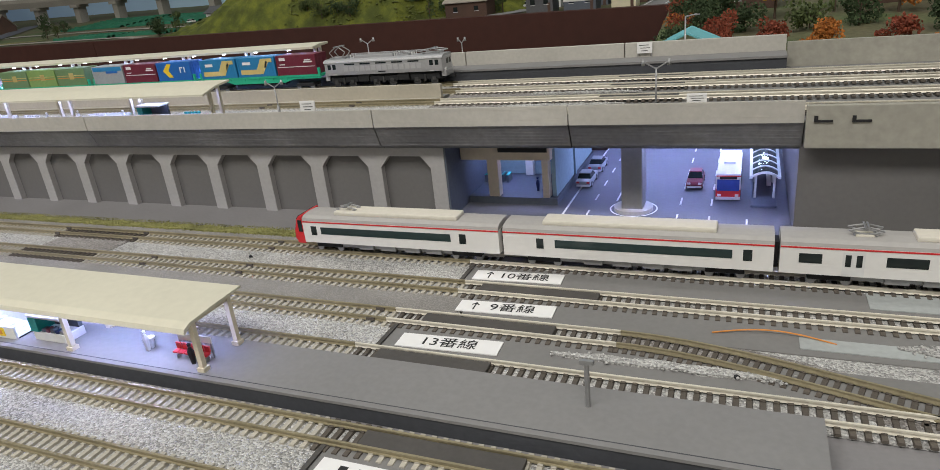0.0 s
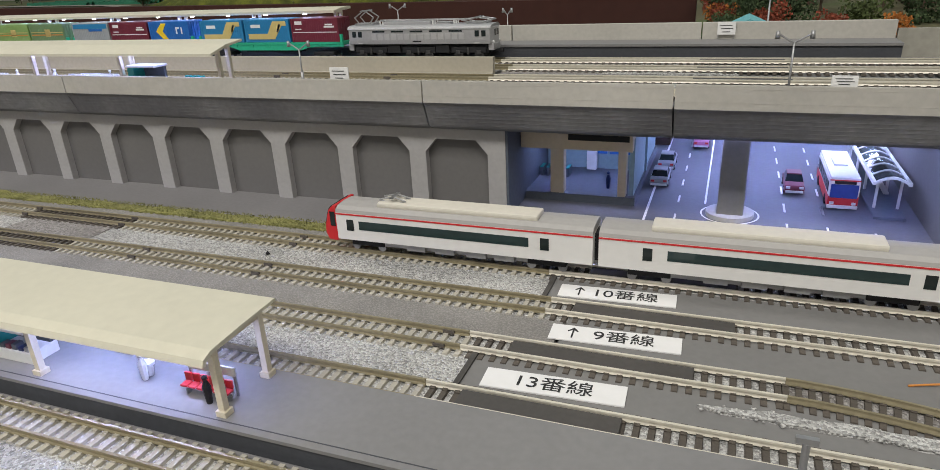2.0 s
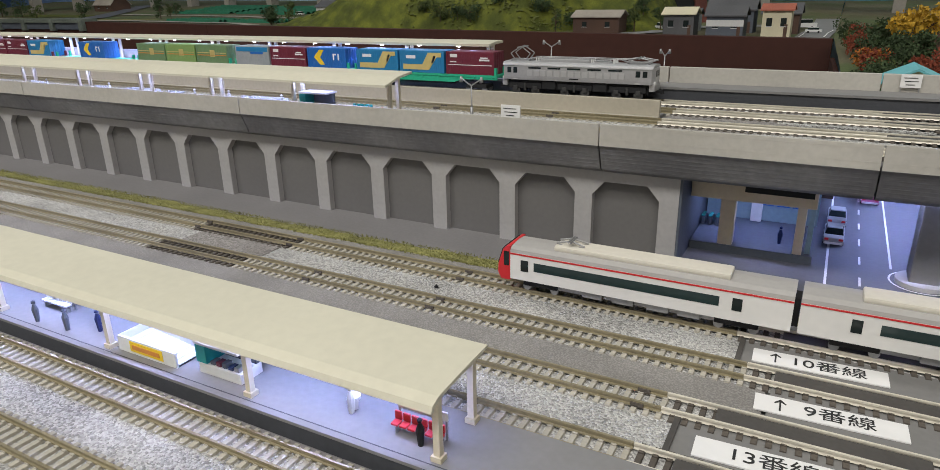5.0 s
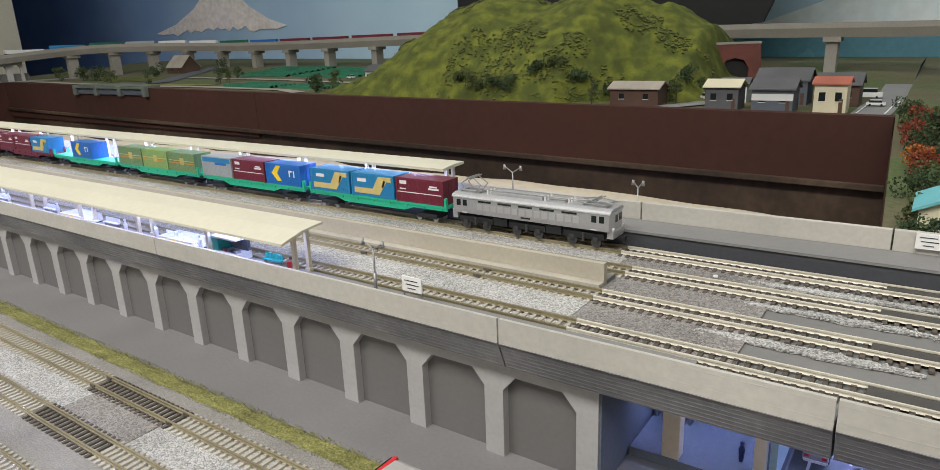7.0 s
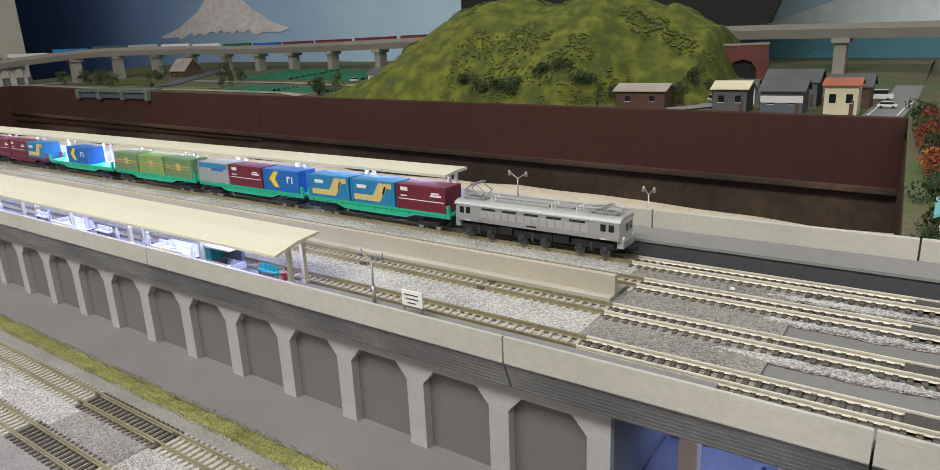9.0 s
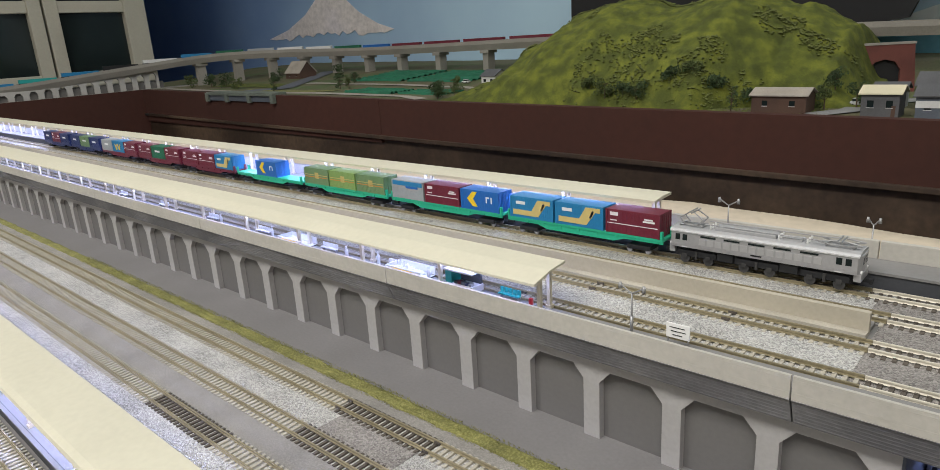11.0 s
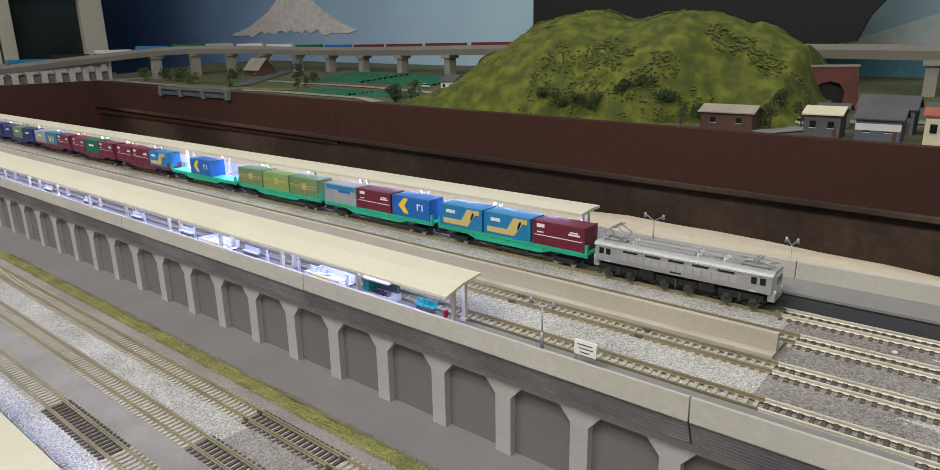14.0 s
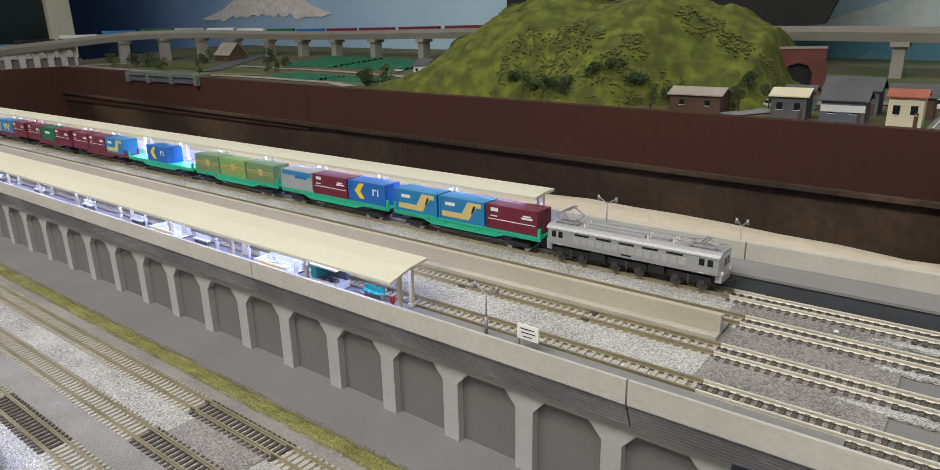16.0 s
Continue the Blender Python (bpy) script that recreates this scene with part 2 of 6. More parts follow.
M["weir"] = mat("mossy_weir_concrete", (0.155, 0.18, 0.15), 0.8, scale=120, vary=0.25, bump=0.2)
M["water"] = mat("lake_blue", (0.11, 0.28, 0.36), 0.25, scale=40, vary=0.1, bump=0.1)
M["snow"] = mat("painted_snow", (0.86, 0.80, 0.78), 0.9, scale=26, vary=0.18, bump=0, second=(0.68, 0.64, 0.68))
M["slope"] = mat("painted_pale_slope", (0.88, 0.94, 0.96), 0.9, scale=20, vary=0.08, bump=0, second=(0.66, 0.86, 0.92))
M["blackboard"] = mat("black_board", (0.006, 0.006, 0.007), 0.7, scale=40, vary=0.1, bump=0.03)
M["frame"] = mat("cream_window_frame", (0.50, 0.47, 0.38), 0.6, scale=60, vary=0.05, bump=0.05)
M["roomwall"] = mat("room_wall", (0.55, 0.53, 0.50), 0.8, scale=20, vary=0.05, bump=0.05)
M["ceiling"] = mat("ceiling_white", (0.75, 0.74, 0.71), 0.9, scale=20, vary=0.04, bump=0.05)
M["dim"] = mat("room_floor_grey", (0.16, 0.15, 0.14), 0.8, scale=20, vary=0.1, bump=0.05)


def sky_paint():
    """The painted backdrop: deep blue that pales towards the right and the horizon."""
    m = bpy.data.materials.new("painted_sky")
    m.use_nodes = True
    n, l = m.node_tree.nodes, m.node_tree.links
    b = n["Principled BSDF"]
    b.inputs["Roughness"].default_value = 0.8
    tc = n.new("ShaderNodeTexCoord")
    sep = n.new("ShaderNodeSeparateXYZ")
    l.new(tc.outputs["Object"], sep.inputs[0])
    mr = n.new("ShaderNodeMapRange")
    mr.inputs[1].default_value, mr.inputs[2].default_value = -4.6, -1.2
    l.new(sep.outputs[0], mr.inputs[0])
    no = n.new("ShaderNodeTexNoise")
    no.inputs["Scale"].default_value = 2.5
    no.inputs["Detail"].default_value = 6
    l.new(tc.outputs["Object"], no.inputs["Vector"])
    add = n.new("ShaderNodeMath")
    add.operation = "MULTIPLY_ADD"
    add.inputs[1].default_value = 0.35
    l.new(no.outputs["Fac"], add.inputs[0])
    l.new(mr.outputs[0], add.inputs[2])
    cr = n.new("ShaderNodeValToRGB")
    cr.color_ramp.elements[0].color = (0.135, 0.24, 0.52, 1)
    cr.color_ramp.elements[0].position = 0.15
    cr.color_ramp.elements[1].color = (0.50, 0.70, 0.84, 1)
    cr.color_ramp.elements[1].position = 1.0
    l.new(add.outputs[0], cr.inputs[0])
    l.new(cr.outputs[0], b.inputs["Base Color"])
    return m


M["sky"] = sky_paint()

# ---- mesh helpers ----


def box(bm, x0, x1, y0, y1, z0, z1):
    v = [bm.verts.new(p) for p in ((x0, y0, z0), (x1, y0, z0), (x1, y1, z0), (x0, y1, z0), (x0, y0, z1), (x1, y0, z1), (x1, y1, z1), (x0, y1, z1))]
    for f in ((3, 2, 1, 0), (4, 5, 6, 7), (0, 1, 5, 4), (1, 2, 6, 5), (2, 3, 7, 6), (3, 0, 4, 7)):
        bm.faces.new([v[i] for i in f])


def prism(bm, pts, axis, a0, a1):
    """A polygon pushed along an axis: pts are (y, z) for x, (x, z) for y, (x, y) for z."""
    def at(p, a):
        return (a, p[0], p[1]) if axis == "x" else (p[0], a, p[1]) if axis == "y" else (p[0], p[1], a)
    lo, hi = [bm.verts.new(at(p, a0)) for p in pts], [bm.verts.new(at(p, a1)) for p in pts]
    bm.faces.new(lo)
    bm.faces.new(hi[::-1])
    for i in range(len(pts)):
        j = (i + 1) % len(pts)
        bm.faces.new((lo[j], lo[i], hi[i], hi[j]))


def cyl(bm, p0, p1, r, n=8, r1=None):
    p0, p1 = Vector(p0), Vector(p1)
    d = p1 - p0
    q = d.to_track_quat("Z", "Y").to_matrix().to_4x4()
    bmesh.ops.create_cone(bm, cap_ends=True, segments=n, radius1=r, radius2=r if r1 is None else r1, depth=d.length, matrix=Matrix.Translation((p0 + p1) / 2) @ q)


def ball(bm, c, r, sub=1, squash=(1, 1, 1), rough=0.0):
    res = bmesh.ops.create_icosphere(bm, subdivisions=sub, radius=1.0)
    for v in res["verts"]:
        k = 1 + rough * (random.random() - 0.5)
        v.co = Vector((c[0] + v.co.x * r * squash[0] * k, c[1] + v.co.y * r * squash[1] * k, c[2] + v.co.z * r * squash[2] * k))


def mesh_of(name, bm, material, bevel=0.0, smooth=False):
    bmesh.ops.recalc_face_normals(bm, faces=bm.faces)
    if bevel:
        bmesh.ops.bevel(bm, geom=list(bm.edges), offset=bevel, segments=2, affect="EDGES", profile=0.6, clamp_overlap=True)
    me = bpy.data.meshes.new(name)
    bm.to_mesh(me)
    bm.free()
    me.materials.append(material)
    if smooth:
        for p in me.polygons:
            p.use_smooth = True
    return me


def part(name, bm, material, parent, label="", bevel=0.0, smooth=False):
    ob = new(name, mesh_of(name, bm, material, bevel, smooth))
    ob.parent = parent
    if label:
        ob["label"] = label
    return ob


def thing(name, label, category, loc=(0, 0, 0), group="", kind="", turn=0):
    ob = new(name)
    ob.empty_display_size = 0.01
    ob.matrix_basis = pose(*loc, 0, 0, turn)
    return tagged(ob, label, category, group, kind)


def solid(name, bm, material, label, category, group="", kind="", bevel=0.0, smooth=False, loc=None):
    ob = new(name, mesh_of(name, bm, material, bevel, smooth))
    if loc:
        ob.location = loc
    return tagged(ob, label, category, group, kind)


def bx(x0, x1, y0, y1, z0, z1):
    bm = bmesh.new()
    box(bm, x0, x1, y0, y1, z0, z1)
    return bm


def structure(name, bm, material, label, bevel=0.0, category="structure", smooth=False):
    return solid(name, bm, material, label, category, kind="structure", bevel=bevel, smooth=smooth)


# ---- large structure: the layout's lower board ----
XL, XR = -2.9, 0.62
DECK = 0.063
structure("ground", bx(XL, XR, -0.25, 0.62, -0.03, 0.0), M["asphalt"], "grey painted baseboard of the model railway", category="ground")


def strip(name, x0, x1, y0, y1, z, material, label):
    return structure(name, bx(x0, x1, y0, y1, 0.0002, z), material, label, category="ground")


# centre lines of the six lower tracks, from the viaduct outwards
T1, T2, T3, T4, T5, T6 = 0.3148, 0.2809, 0.2475, 0.2150, 0.1653, 0.1333
strip("ballast_bed_1", XL, -0.133, T2 + 0.0077, T1 - 0.0078, 0.0016, M["ballast"], "light grey crushed ballast between two tracks")
strip("taupe_bed_1", XL, -0.120, T3 + 0.0077, T2 - 0.0078, 0.0016, M["taupe"], "taupe painted gritty ground between tracks")
strip("ballast_bed_2", XL, -0.145, T4 + 0.0077, T3 - 0.0077, 0.0016, M["ballast"], "light grey crushed ballast between two tracks")
strip("ballast_bed_3", XL, -0.131, T6 + 0.0077, T5 - 0.0077, 0.0016, M["ballast"], "light grey crushed ballast beside the platform track")
strip("ballast_bed_4", XL, -0.131, 0.0300, T6 - 0.0077, 0.0016, M["ballast"], "light grey crushed ballast in the foreground yard")
for i, y in enumerate((T1, T2, T3, T4, T5, T6)):
    strip("track_bed_%d" % (i + 1), XL, XR, y - 0.0075, y + 0.0075, 0.0013, M["ballast"], "light ballast under the rails")
strip("grit_margin", XL, XR, T1 + 0.0077, 0.3340, 0.0011, M["taupe"], "taupe grit beside the outer track")
strip("board_patch_1", -0.131, XR, T2 + 0.0055, T1 - 0.0065, 0.0018, M["board"], "grey painted board beside the track signs")
strip("board_patch_2", -0.1185, XR, T3 + 0.0050, T2 - 0.0050, 0.0018, M["board"], "grey painted board beside the track signs")
strip("board_patch_3", -0.143, 0.07, T4 + 0.0055, T3 - 0.0045, 0.0018, M["board"], "grey painted board beside the track signs")
strip("board_patch_4", -0.129, XR, T6 + 0.0050, T5 - 0.0045, 0.0018, M["board"], "grey painted board beside the platform track")
strip("pale_board", 0.050, XR, T2 + 0.0130, T1 - 0.0064, 0.0022, M["paleboard"], "pale blue-grey board piece")
strip("pale_board_2", 0.022, 0.070, 0.2565, 0.2650, 0.0022, M["paleboard"], "pale blue-grey board piece")
strip("taupe_patch_1", -0.445, -0.381, T2 + 0.0056, T1 - 0.0067, 0.0019, M["greyballast"], "brownish ballast patch between the tracks")
strip("taupe_patch_2", -0.445, -0.381, T4 + 0.0058, T3 - 0.0047, 0.0019, M["greyballast"], "brownish ballast patch between the tracks")
for i, (x, y0, y1) in enumerate(((-0.132, T2 + 0.0055, T1 - 0.0065), (-0.144, T4 + 0.0055, T3 - 0.0045), (-0.130, T6 + 0.005, T5 - 0.0045))):
    strip("board_edge_%d" % (i + 1), x - 0.001, x + 0.001, y0, y1, 0.0026, M["infill"], "dark raised edge of a board piece")


def turf():
    """A strip of static grass with an uneven edge and many short tufts."""
    bm = bmesh.new()
    n = 420
    rows = []
    for i in range(n + 1):
        x = XL + (XR - XL) * i / n
        a = 0.3318 + 0.0016 * noise.noise((x * 60, 0, 1)) + 0.001 * noise.noise((x * 210, 3, 1))
        b = 0.3432 + 0.0018 * noise.noise((x * 55, 5, 1)) + 0.001 * noise.noise((x * 190, 8, 1))
        rows.append([bm.verts.new((x, a + (b - a) * k / 6, 0.0006 if k in (0, 6) else 0.0018 + 0.0011 * noise.noise((x * 300, k * 2.3, 2)))) for k in range(7)])
    for i in range(n):
        for k in range(6):
            bm.faces.new((rows[i][k], rows[i + 1][k], rows[i + 1][k + 1], rows[i][k + 1]))
    for _ in range(16000):
        x = -0.95 + 1.2 * random.random()
        y = 0.3305 + 0.0140 * random.random()
        h, w = 0.0006 + 0.0010 * random.random(), 0.00022
        dx, dy = random.uniform(-0.001, 0.001), random.uniform(-0.001, 0.001)
        bm.faces.new([bm.verts.new(p) for p in ((x - w, y, 0.0014), (x + w, y + w, 0.0014), (x + dx, y + dy, 0.0014 + h))])
    return bm


solid("grass_verge", turf(), M["grass"], "olive green static grass strip along the outer track", "grass", kind="stuff")

# ---- viaduct ----
PITCH, X0, NARCH = 0.0455, -0.1755, 59
PW = 0.0098
viaduct = thing("viaduct", "grey arched railway viaduct with a dark girder and pale parapet", "viaduct", kind="structure")
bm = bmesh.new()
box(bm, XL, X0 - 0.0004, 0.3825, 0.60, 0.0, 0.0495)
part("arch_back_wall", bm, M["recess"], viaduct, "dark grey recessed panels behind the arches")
bm = bmesh.new()
xa = X0 - PITCH + 0.0002
# one bay: a pier on the right and the arch head with cut corners over the opening
head = [(-PITCH, 0.049), (-PITCH, 0.0340), (-PITCH + 0.0064, 0.0415), (-PW - 0.0064, 0.0415), (-PW, 0.0340), (-PW, 0.0), (0, 0.0), (0, 0.049)]
prism(bm, head, "y", 0.378, 0.3832)
bay = part("arch_bay", bm, M["pillar"], viaduct)
bay.location = (X0, 0, 0)
for k in range(1, NARCH):
    o = new("arch_bay", bay.data)
    o.parent = viaduct
    o.location = (X0 - PITCH * k, 0, 0)
bm = bmesh.new()
prism(bm, [(0.4, 0.0), (0.4, 0.0497), (0.3786, 0.0497), (0.3786, 0)], "x", X0, X0 + 0.0012)
box(bm, X0, X0 + 0.0012, 0.4, 0.60, 0, 0.0497)
part("end_wall", bm, M["darkwall"], viaduct, "dark slate-blue end wall of the arcade")
GX = 0.0245
segs = [(XL, -1.212), (-1.2112, -0.9622), (-0.9614, -0.7122), (-0.7114, -0.4632), (-0.4624, -0.2152), (-0.2144, -0.0925), (-0.0917, GX)]
gprof = [(0.380, 0.0470), (0.3762, 0.0475), (0.3712, 0.0500), (0.3664, 0.0618), (0.3650, 0.0634), (0.380, 0.0634)]
for a, b in segs:
    bm = bmesh.new()
    prism(bm, gprof, "x", a, b)
    girder = part("girder", bm, M["girder"], viaduct, "dark charcoal ribbed girder face")
    for i in range(6):
        t = i / 6 + 0.1
        y, z = 0.3712 - 0.0048 * t, 0.0500 + 0.0118 * t
        bm = bmesh.new()
        prism(bm, [(y + 0.001, z - 0.0002), (y - 0.00016, z), (y + 0.001, z + 0.0004)], "x", a + 0.0004, b - 0.0004)
        part("rib", bm, M["girder"], girder)
for a, b in segs:
    bm = bmesh.new()
    prism(bm, [(0.3655, 0.0634), (0.3655, 0.0742), (0.3671, 0.0742), (0.3671, 0.0634)], "x", a, b)
    for z in (0.0665, 0.0725):
        box(bm, a, b, 0.36541, 0.3655, z, z + 0.00025)
    part("parapet", bm, M["parapet"], viaduct)
bm = bmesh.new()
box(bm, XL, GX, 0.3802, 0.56, 0.0505, DECK)
structure("viaduct_deck", bm, M["board"], "grey painted deck of the upper station", category="deck")
# plain board that carries the deck on towards the right
bm = bmesh.new()
box(bm, GX + 0.0006, XR, 0.3660, 0.56, 0.0520, DECK - 0.0004)
structure("right_deck", bm, M["board"], "grey painted deck board", category="deck")
bm = bmesh.new()
box(bm, GX + 0.0006, XR, 0.3620, 0.3656, 0.0515, 0.0725)
structure("right_fascia", bm, M["fascia"], "beige-grey fascia board of the upper deck", bevel=0.0004, category="wall")
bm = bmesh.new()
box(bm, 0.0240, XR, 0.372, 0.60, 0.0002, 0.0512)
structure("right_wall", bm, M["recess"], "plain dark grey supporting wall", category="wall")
bm = bmesh.new()
for x in (0.0285, 0.0445):
    box(bm, x, x + 0.008, 0.3612, 0.3619, 0.0645, 0.0655)
    box(bm, x, x + 0.0016, 0.3612, 0.3619, 0.0655, 0.0675)
solid("cable_clip", bm, M["black"], "small black clips on the beige fascia board", "clip")
bm = bmesh.new()
box(bm, X0, 0.0239, 0.597, 0.602, 0.0002, 0.0505)
structure("underpass_back", bm, M["stationwall"], "pale blue back wall of the underpass", category="wall")

# bridge pier with its rounded kerb
pier = thing("bridge_pier", "grey concrete bridge pier on a rounded traffic island", "pier", (-0.0635, 0.4040, 0), kind="structure")
bm = bmesh.new()
prism(bm, [(-0.0064, 0.002), (0.0064, 0.002), (0.0064, 0.0506), (-0.0064, 0.0506)], "y", -0.004, 0.012)
part("shaft", bm, M["piergrey"], pier, bevel=0.0008)
bm = bmesh.new()
cyl(bm, (0, 0.002, 0.0006), (0, 0.002, 0.0028), 0.0118, 24)
part("island", bm, M["concrete"], pier, "pale raised kerb island")
bm = bmesh.new()
bmesh.ops.create_circle(bm, segments=32, radius=0.0145, matrix=Matrix.Translation((0, 0.002, 0.0010)))
inner = bmesh.ops.create_circle(bm, segments=32, radius=0.0136, matrix=Matrix.Translation((0, 0.002, 0.0010)))
bmesh.ops.bridge_loops(bm, edges=list(bm.edges))
part("kerb_line", bm, M["whiteline"], pier, "white painted line round the island")

# ---- upper deck: platform, walls, ballast ----
structure("upper_ballast_1", bx(XL, -0.201, 0.3975, 0.4255, DECK + 0.0002, DECK + 0.0012), M["ballast"], "light crushed ballast on the deck", category="ground")
structure("upper_ballast_2", bx(XL, -0.210, 0.4715, 0.4945, DECK + 0.0002, DECK + 0.0012), M["ballast"], "light crushed ballast on the deck", category="ground")
structure("upper_ballast_3", bx(-0.201, -0.130, 0.3975, 0.4255, DECK + 0.0002, DECK + 0.0010), M["greyballast"], "brownish ballast on the deck", category="ground")
structure("upper_ballast_4", bx(-0.202, -0.130, 0.4345, 0.4635, DECK + 0.0002, DECK + 0.0010), M["greyballast"], "brownish ballast on the deck", category="ground")
structure("upper_ballast_5", bx(-0.210, -0.130, 0.4725, 0.4950, DECK + 0.0002, DECK + 0.0010), M["greyballast"], "brownish ballast on the deck", category="ground")
structure("upper_ballast_6", bx(XL, -0.2, 0.5035, 0.5120, DECK + 0.0002, DECK + 0.0012), M["ballast"], "light crushed ballast on the deck", category="ground")
for i, y in enumerate((0.3925, 0.4300, 0.4680, 0.4995)):
    structure("upper_bed_%d" % (i + 1), bx(XL, -0.2025, y - 0.0056, y + 0.0056, DECK + 0.0001, DECK + 0.0008), M["ballast"], "light ballast under the upper rails", category="ground")
    structure("upper_bed_right_%d" % (i + 1), bx(-0.2022, -0.128, y - 0.0056, y + 0.0056, DECK + 0.0001, DECK + 0.0008), M["greyballast"], "brownish ballast under the upper rails", category="ground")
lw = thing("divider_wall", "beige low retaining wall between two upper tracks", "wall", kind="structure")
bm = bmesh.new()
box(bm, XL, -0.2045, 0.4475, 0.4510, DECK, 0.0745)
part("wall_panel", bm, M["beige"], lw)
bm = bmesh.new()
box(bm, XL, -0.2045, 0.4420, 0.4475, DECK, DECK + 0.0022)
part("ledge", bm, M["sleeper"], lw, "cream sleeper-ended ledge at its foot")
bm = bmesh.new()
box(bm, XL, -0.2045, 0.4510, 0.4615, DECK, 0.0650)
part("shoulder", bm, M["board"], lw)
bm = bmesh.new()
box(bm, XL, -0.14, 0.3672, 0.3866, DECK, 0.0656)
structure("upper_platform", bm, M["platform"], "grey upper platform along the parapet", category="platform")
fp = thing("far_platform", "grey platform with a dark slate edge behind the freight train", "platform", kind="structure")
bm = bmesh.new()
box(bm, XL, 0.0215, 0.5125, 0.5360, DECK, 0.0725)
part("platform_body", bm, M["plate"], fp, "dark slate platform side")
bm = bmesh.new()
box(bm, XL, 0.0217, 0.5115, 0.5358, 0.0725, 0.0740)
part("platform_top", bm, M["platform"], fp)
for a, b in ((XL, -0.22), (-0.2192, -0.090), (-0.0892, 0.0215)):
    bm = bmesh.new()
    box(bm, a, b, 0.5360, 0.5395, DECK, 0.0846)
    part("back_parapet", bm, M["parapet"], fp, "pale grey parapet", bevel=0.0004)
bm = bmesh.new()
box(bm, 0.0223, XR, 0.5360, 0.5395, 0.05, 0.0795)
structure("right_back_parapet", bm, M["fascia"], "beige-grey parapet board", category="wall")

# ---- pit, brown boards, cloth ----
structure("pit_floor", bx(-3.6, 0.6, 0.62, 1.27, -0.32, -0.30), M["pit"], "dark floor of the operators' pit", category="floor")
bw = thing("pit_wall", "dark brown painted board wall behind the viaduct", "wall", kind="structure")
bm = bmesh.new()
for a, b, za, zb in ((-2.94, -1.5105, 0.088, 0.071), (-1.509, -0.131, 0.071, 0.056)):
    prism(bm, [(a, -0.035), (b, -0.042), (b, zb), (a, za)], "y", 1.262, 1.285)
part("upper_board", bm, M["brown"], bw)
bm = bmesh.new()
prism(bm, [(-2.94, -0.3), (-0.131, -0.3), (-0.131, -0.043), (-2.94, -0.010)], "y", 1.270, 1.286)
part("lower_board", bm, M["brownlow"], bw, "mottled brown lower board")
bm = bmesh.new()
prism(bm, [(-2.94, -0.012), (-0.131, -0.050), (-0.131, -0.041), (-2.94, -0.003)], "y", 1.254, 1.269)
part("batten", bm, M["brownlow"], bw, "brown batten along the joint", bevel=0.001)
bm = bmesh.new()
prism(bm, [(-2.95, -0.3), (-2.94, -0.3), (-2.94, 0.088), (-2.95, 0.088)], "y", 0.62, 1.285)
part("side_board", bm, M["brown"], bw)
bm = bmesh.new()
n = 60
grid = []
for i in range(n + 1):
    x = -2.6 + 2.495 * i / n
    row = []
    for k in range(9):
        y = 0.5405 + (0.160 - 0.12 * max(0.0, x + 0.36)) * k / 8
        z = 0.0545 + 0.0035 * noise.noise((x * 9, y * 40, 0)) + 0.003 * noise.noise((x * 30, y * 80, 2)) - (0.02 if k == 8 else 0)
        row.append(bm.verts.new((x, y + 0.004 * noise.noise((x * 7, 9, k * 0.2)), z)))
    grid.append(row)
for i in range(n):
    for k in range(8):
        bm.faces.new((grid[i][k], grid[i + 1][k], grid[i + 1][k + 1], grid[i][k + 1]))
cloth = solid("dust_cloth", bm, M["cloth"], "rumpled cream cloth laid along the viaduct's back", "cloth", smooth=True)
sol = cloth.modifiers.new("thick", "SOLIDIFY")
sol.thickness = 0.002
structure("cloth_shelf", bx(-2.9, -0.105, 0.5405, 0.660, 0.0, 0.0460), M["brownlow"], "brown shelf edge behind the viaduct", category="shelf")

# ---- room shell ----
structure("floor", bx(-4.6, 2.4, -2.2, 2.5, -0.86, -0.8), M["dim"], "dark grey room floor", category="floor")
structure("ceiling", bx(-6.4, 2.4, -2.2, 2.5, 2.25, 2.3), M["ceiling"], "plain white ceiling", category="ceiling")
structure("wall_front", bx(-4.6, 2.4, -2.26, -2.2, -0.8, 2.25), M["roomwall"], "plain pale wall", category="wall")
structure("wall_east", bx(2.4, 2.46, -2.2, 2.5, -0.8, 2.25), M["roomwall"], "plain pale wall", category="wall")
structure("backdrop", bx(-6.4, 2.4, 2.42, 2.46, -0.8, 2.25), M["sky"], "painted blue sky backdrop", category="backdrop")
structure("layout_front", bx(-2.9, XR, -0.27, -0.25, -0.8, 0.0), M["brown"], "brown front board of the layout", category="wall")

# ---- tracks ----
SP = 0.0043


def sleeper_mesh(name, material):
    bm = bmesh.new()
    prism(bm, [(-0.0011, 0.0), (0.0011, 0.0), (0.0009, 0.0010), (-0.0009, 0.0010)], "y", -0.0085, 0.0085)
    for y in (-0.0045, 0.0045):
        box(bm, -0.0009, 0.0009, y - 0.0013, y + 0.0013, 0.0010, 0.0014)
    return mesh_of(name, bm, material)


SLEEPER = sleeper_mesh("sleeper", M["sleeper"])
DARK = sleeper_mesh("dark_sleeper", M["darksleeper"])


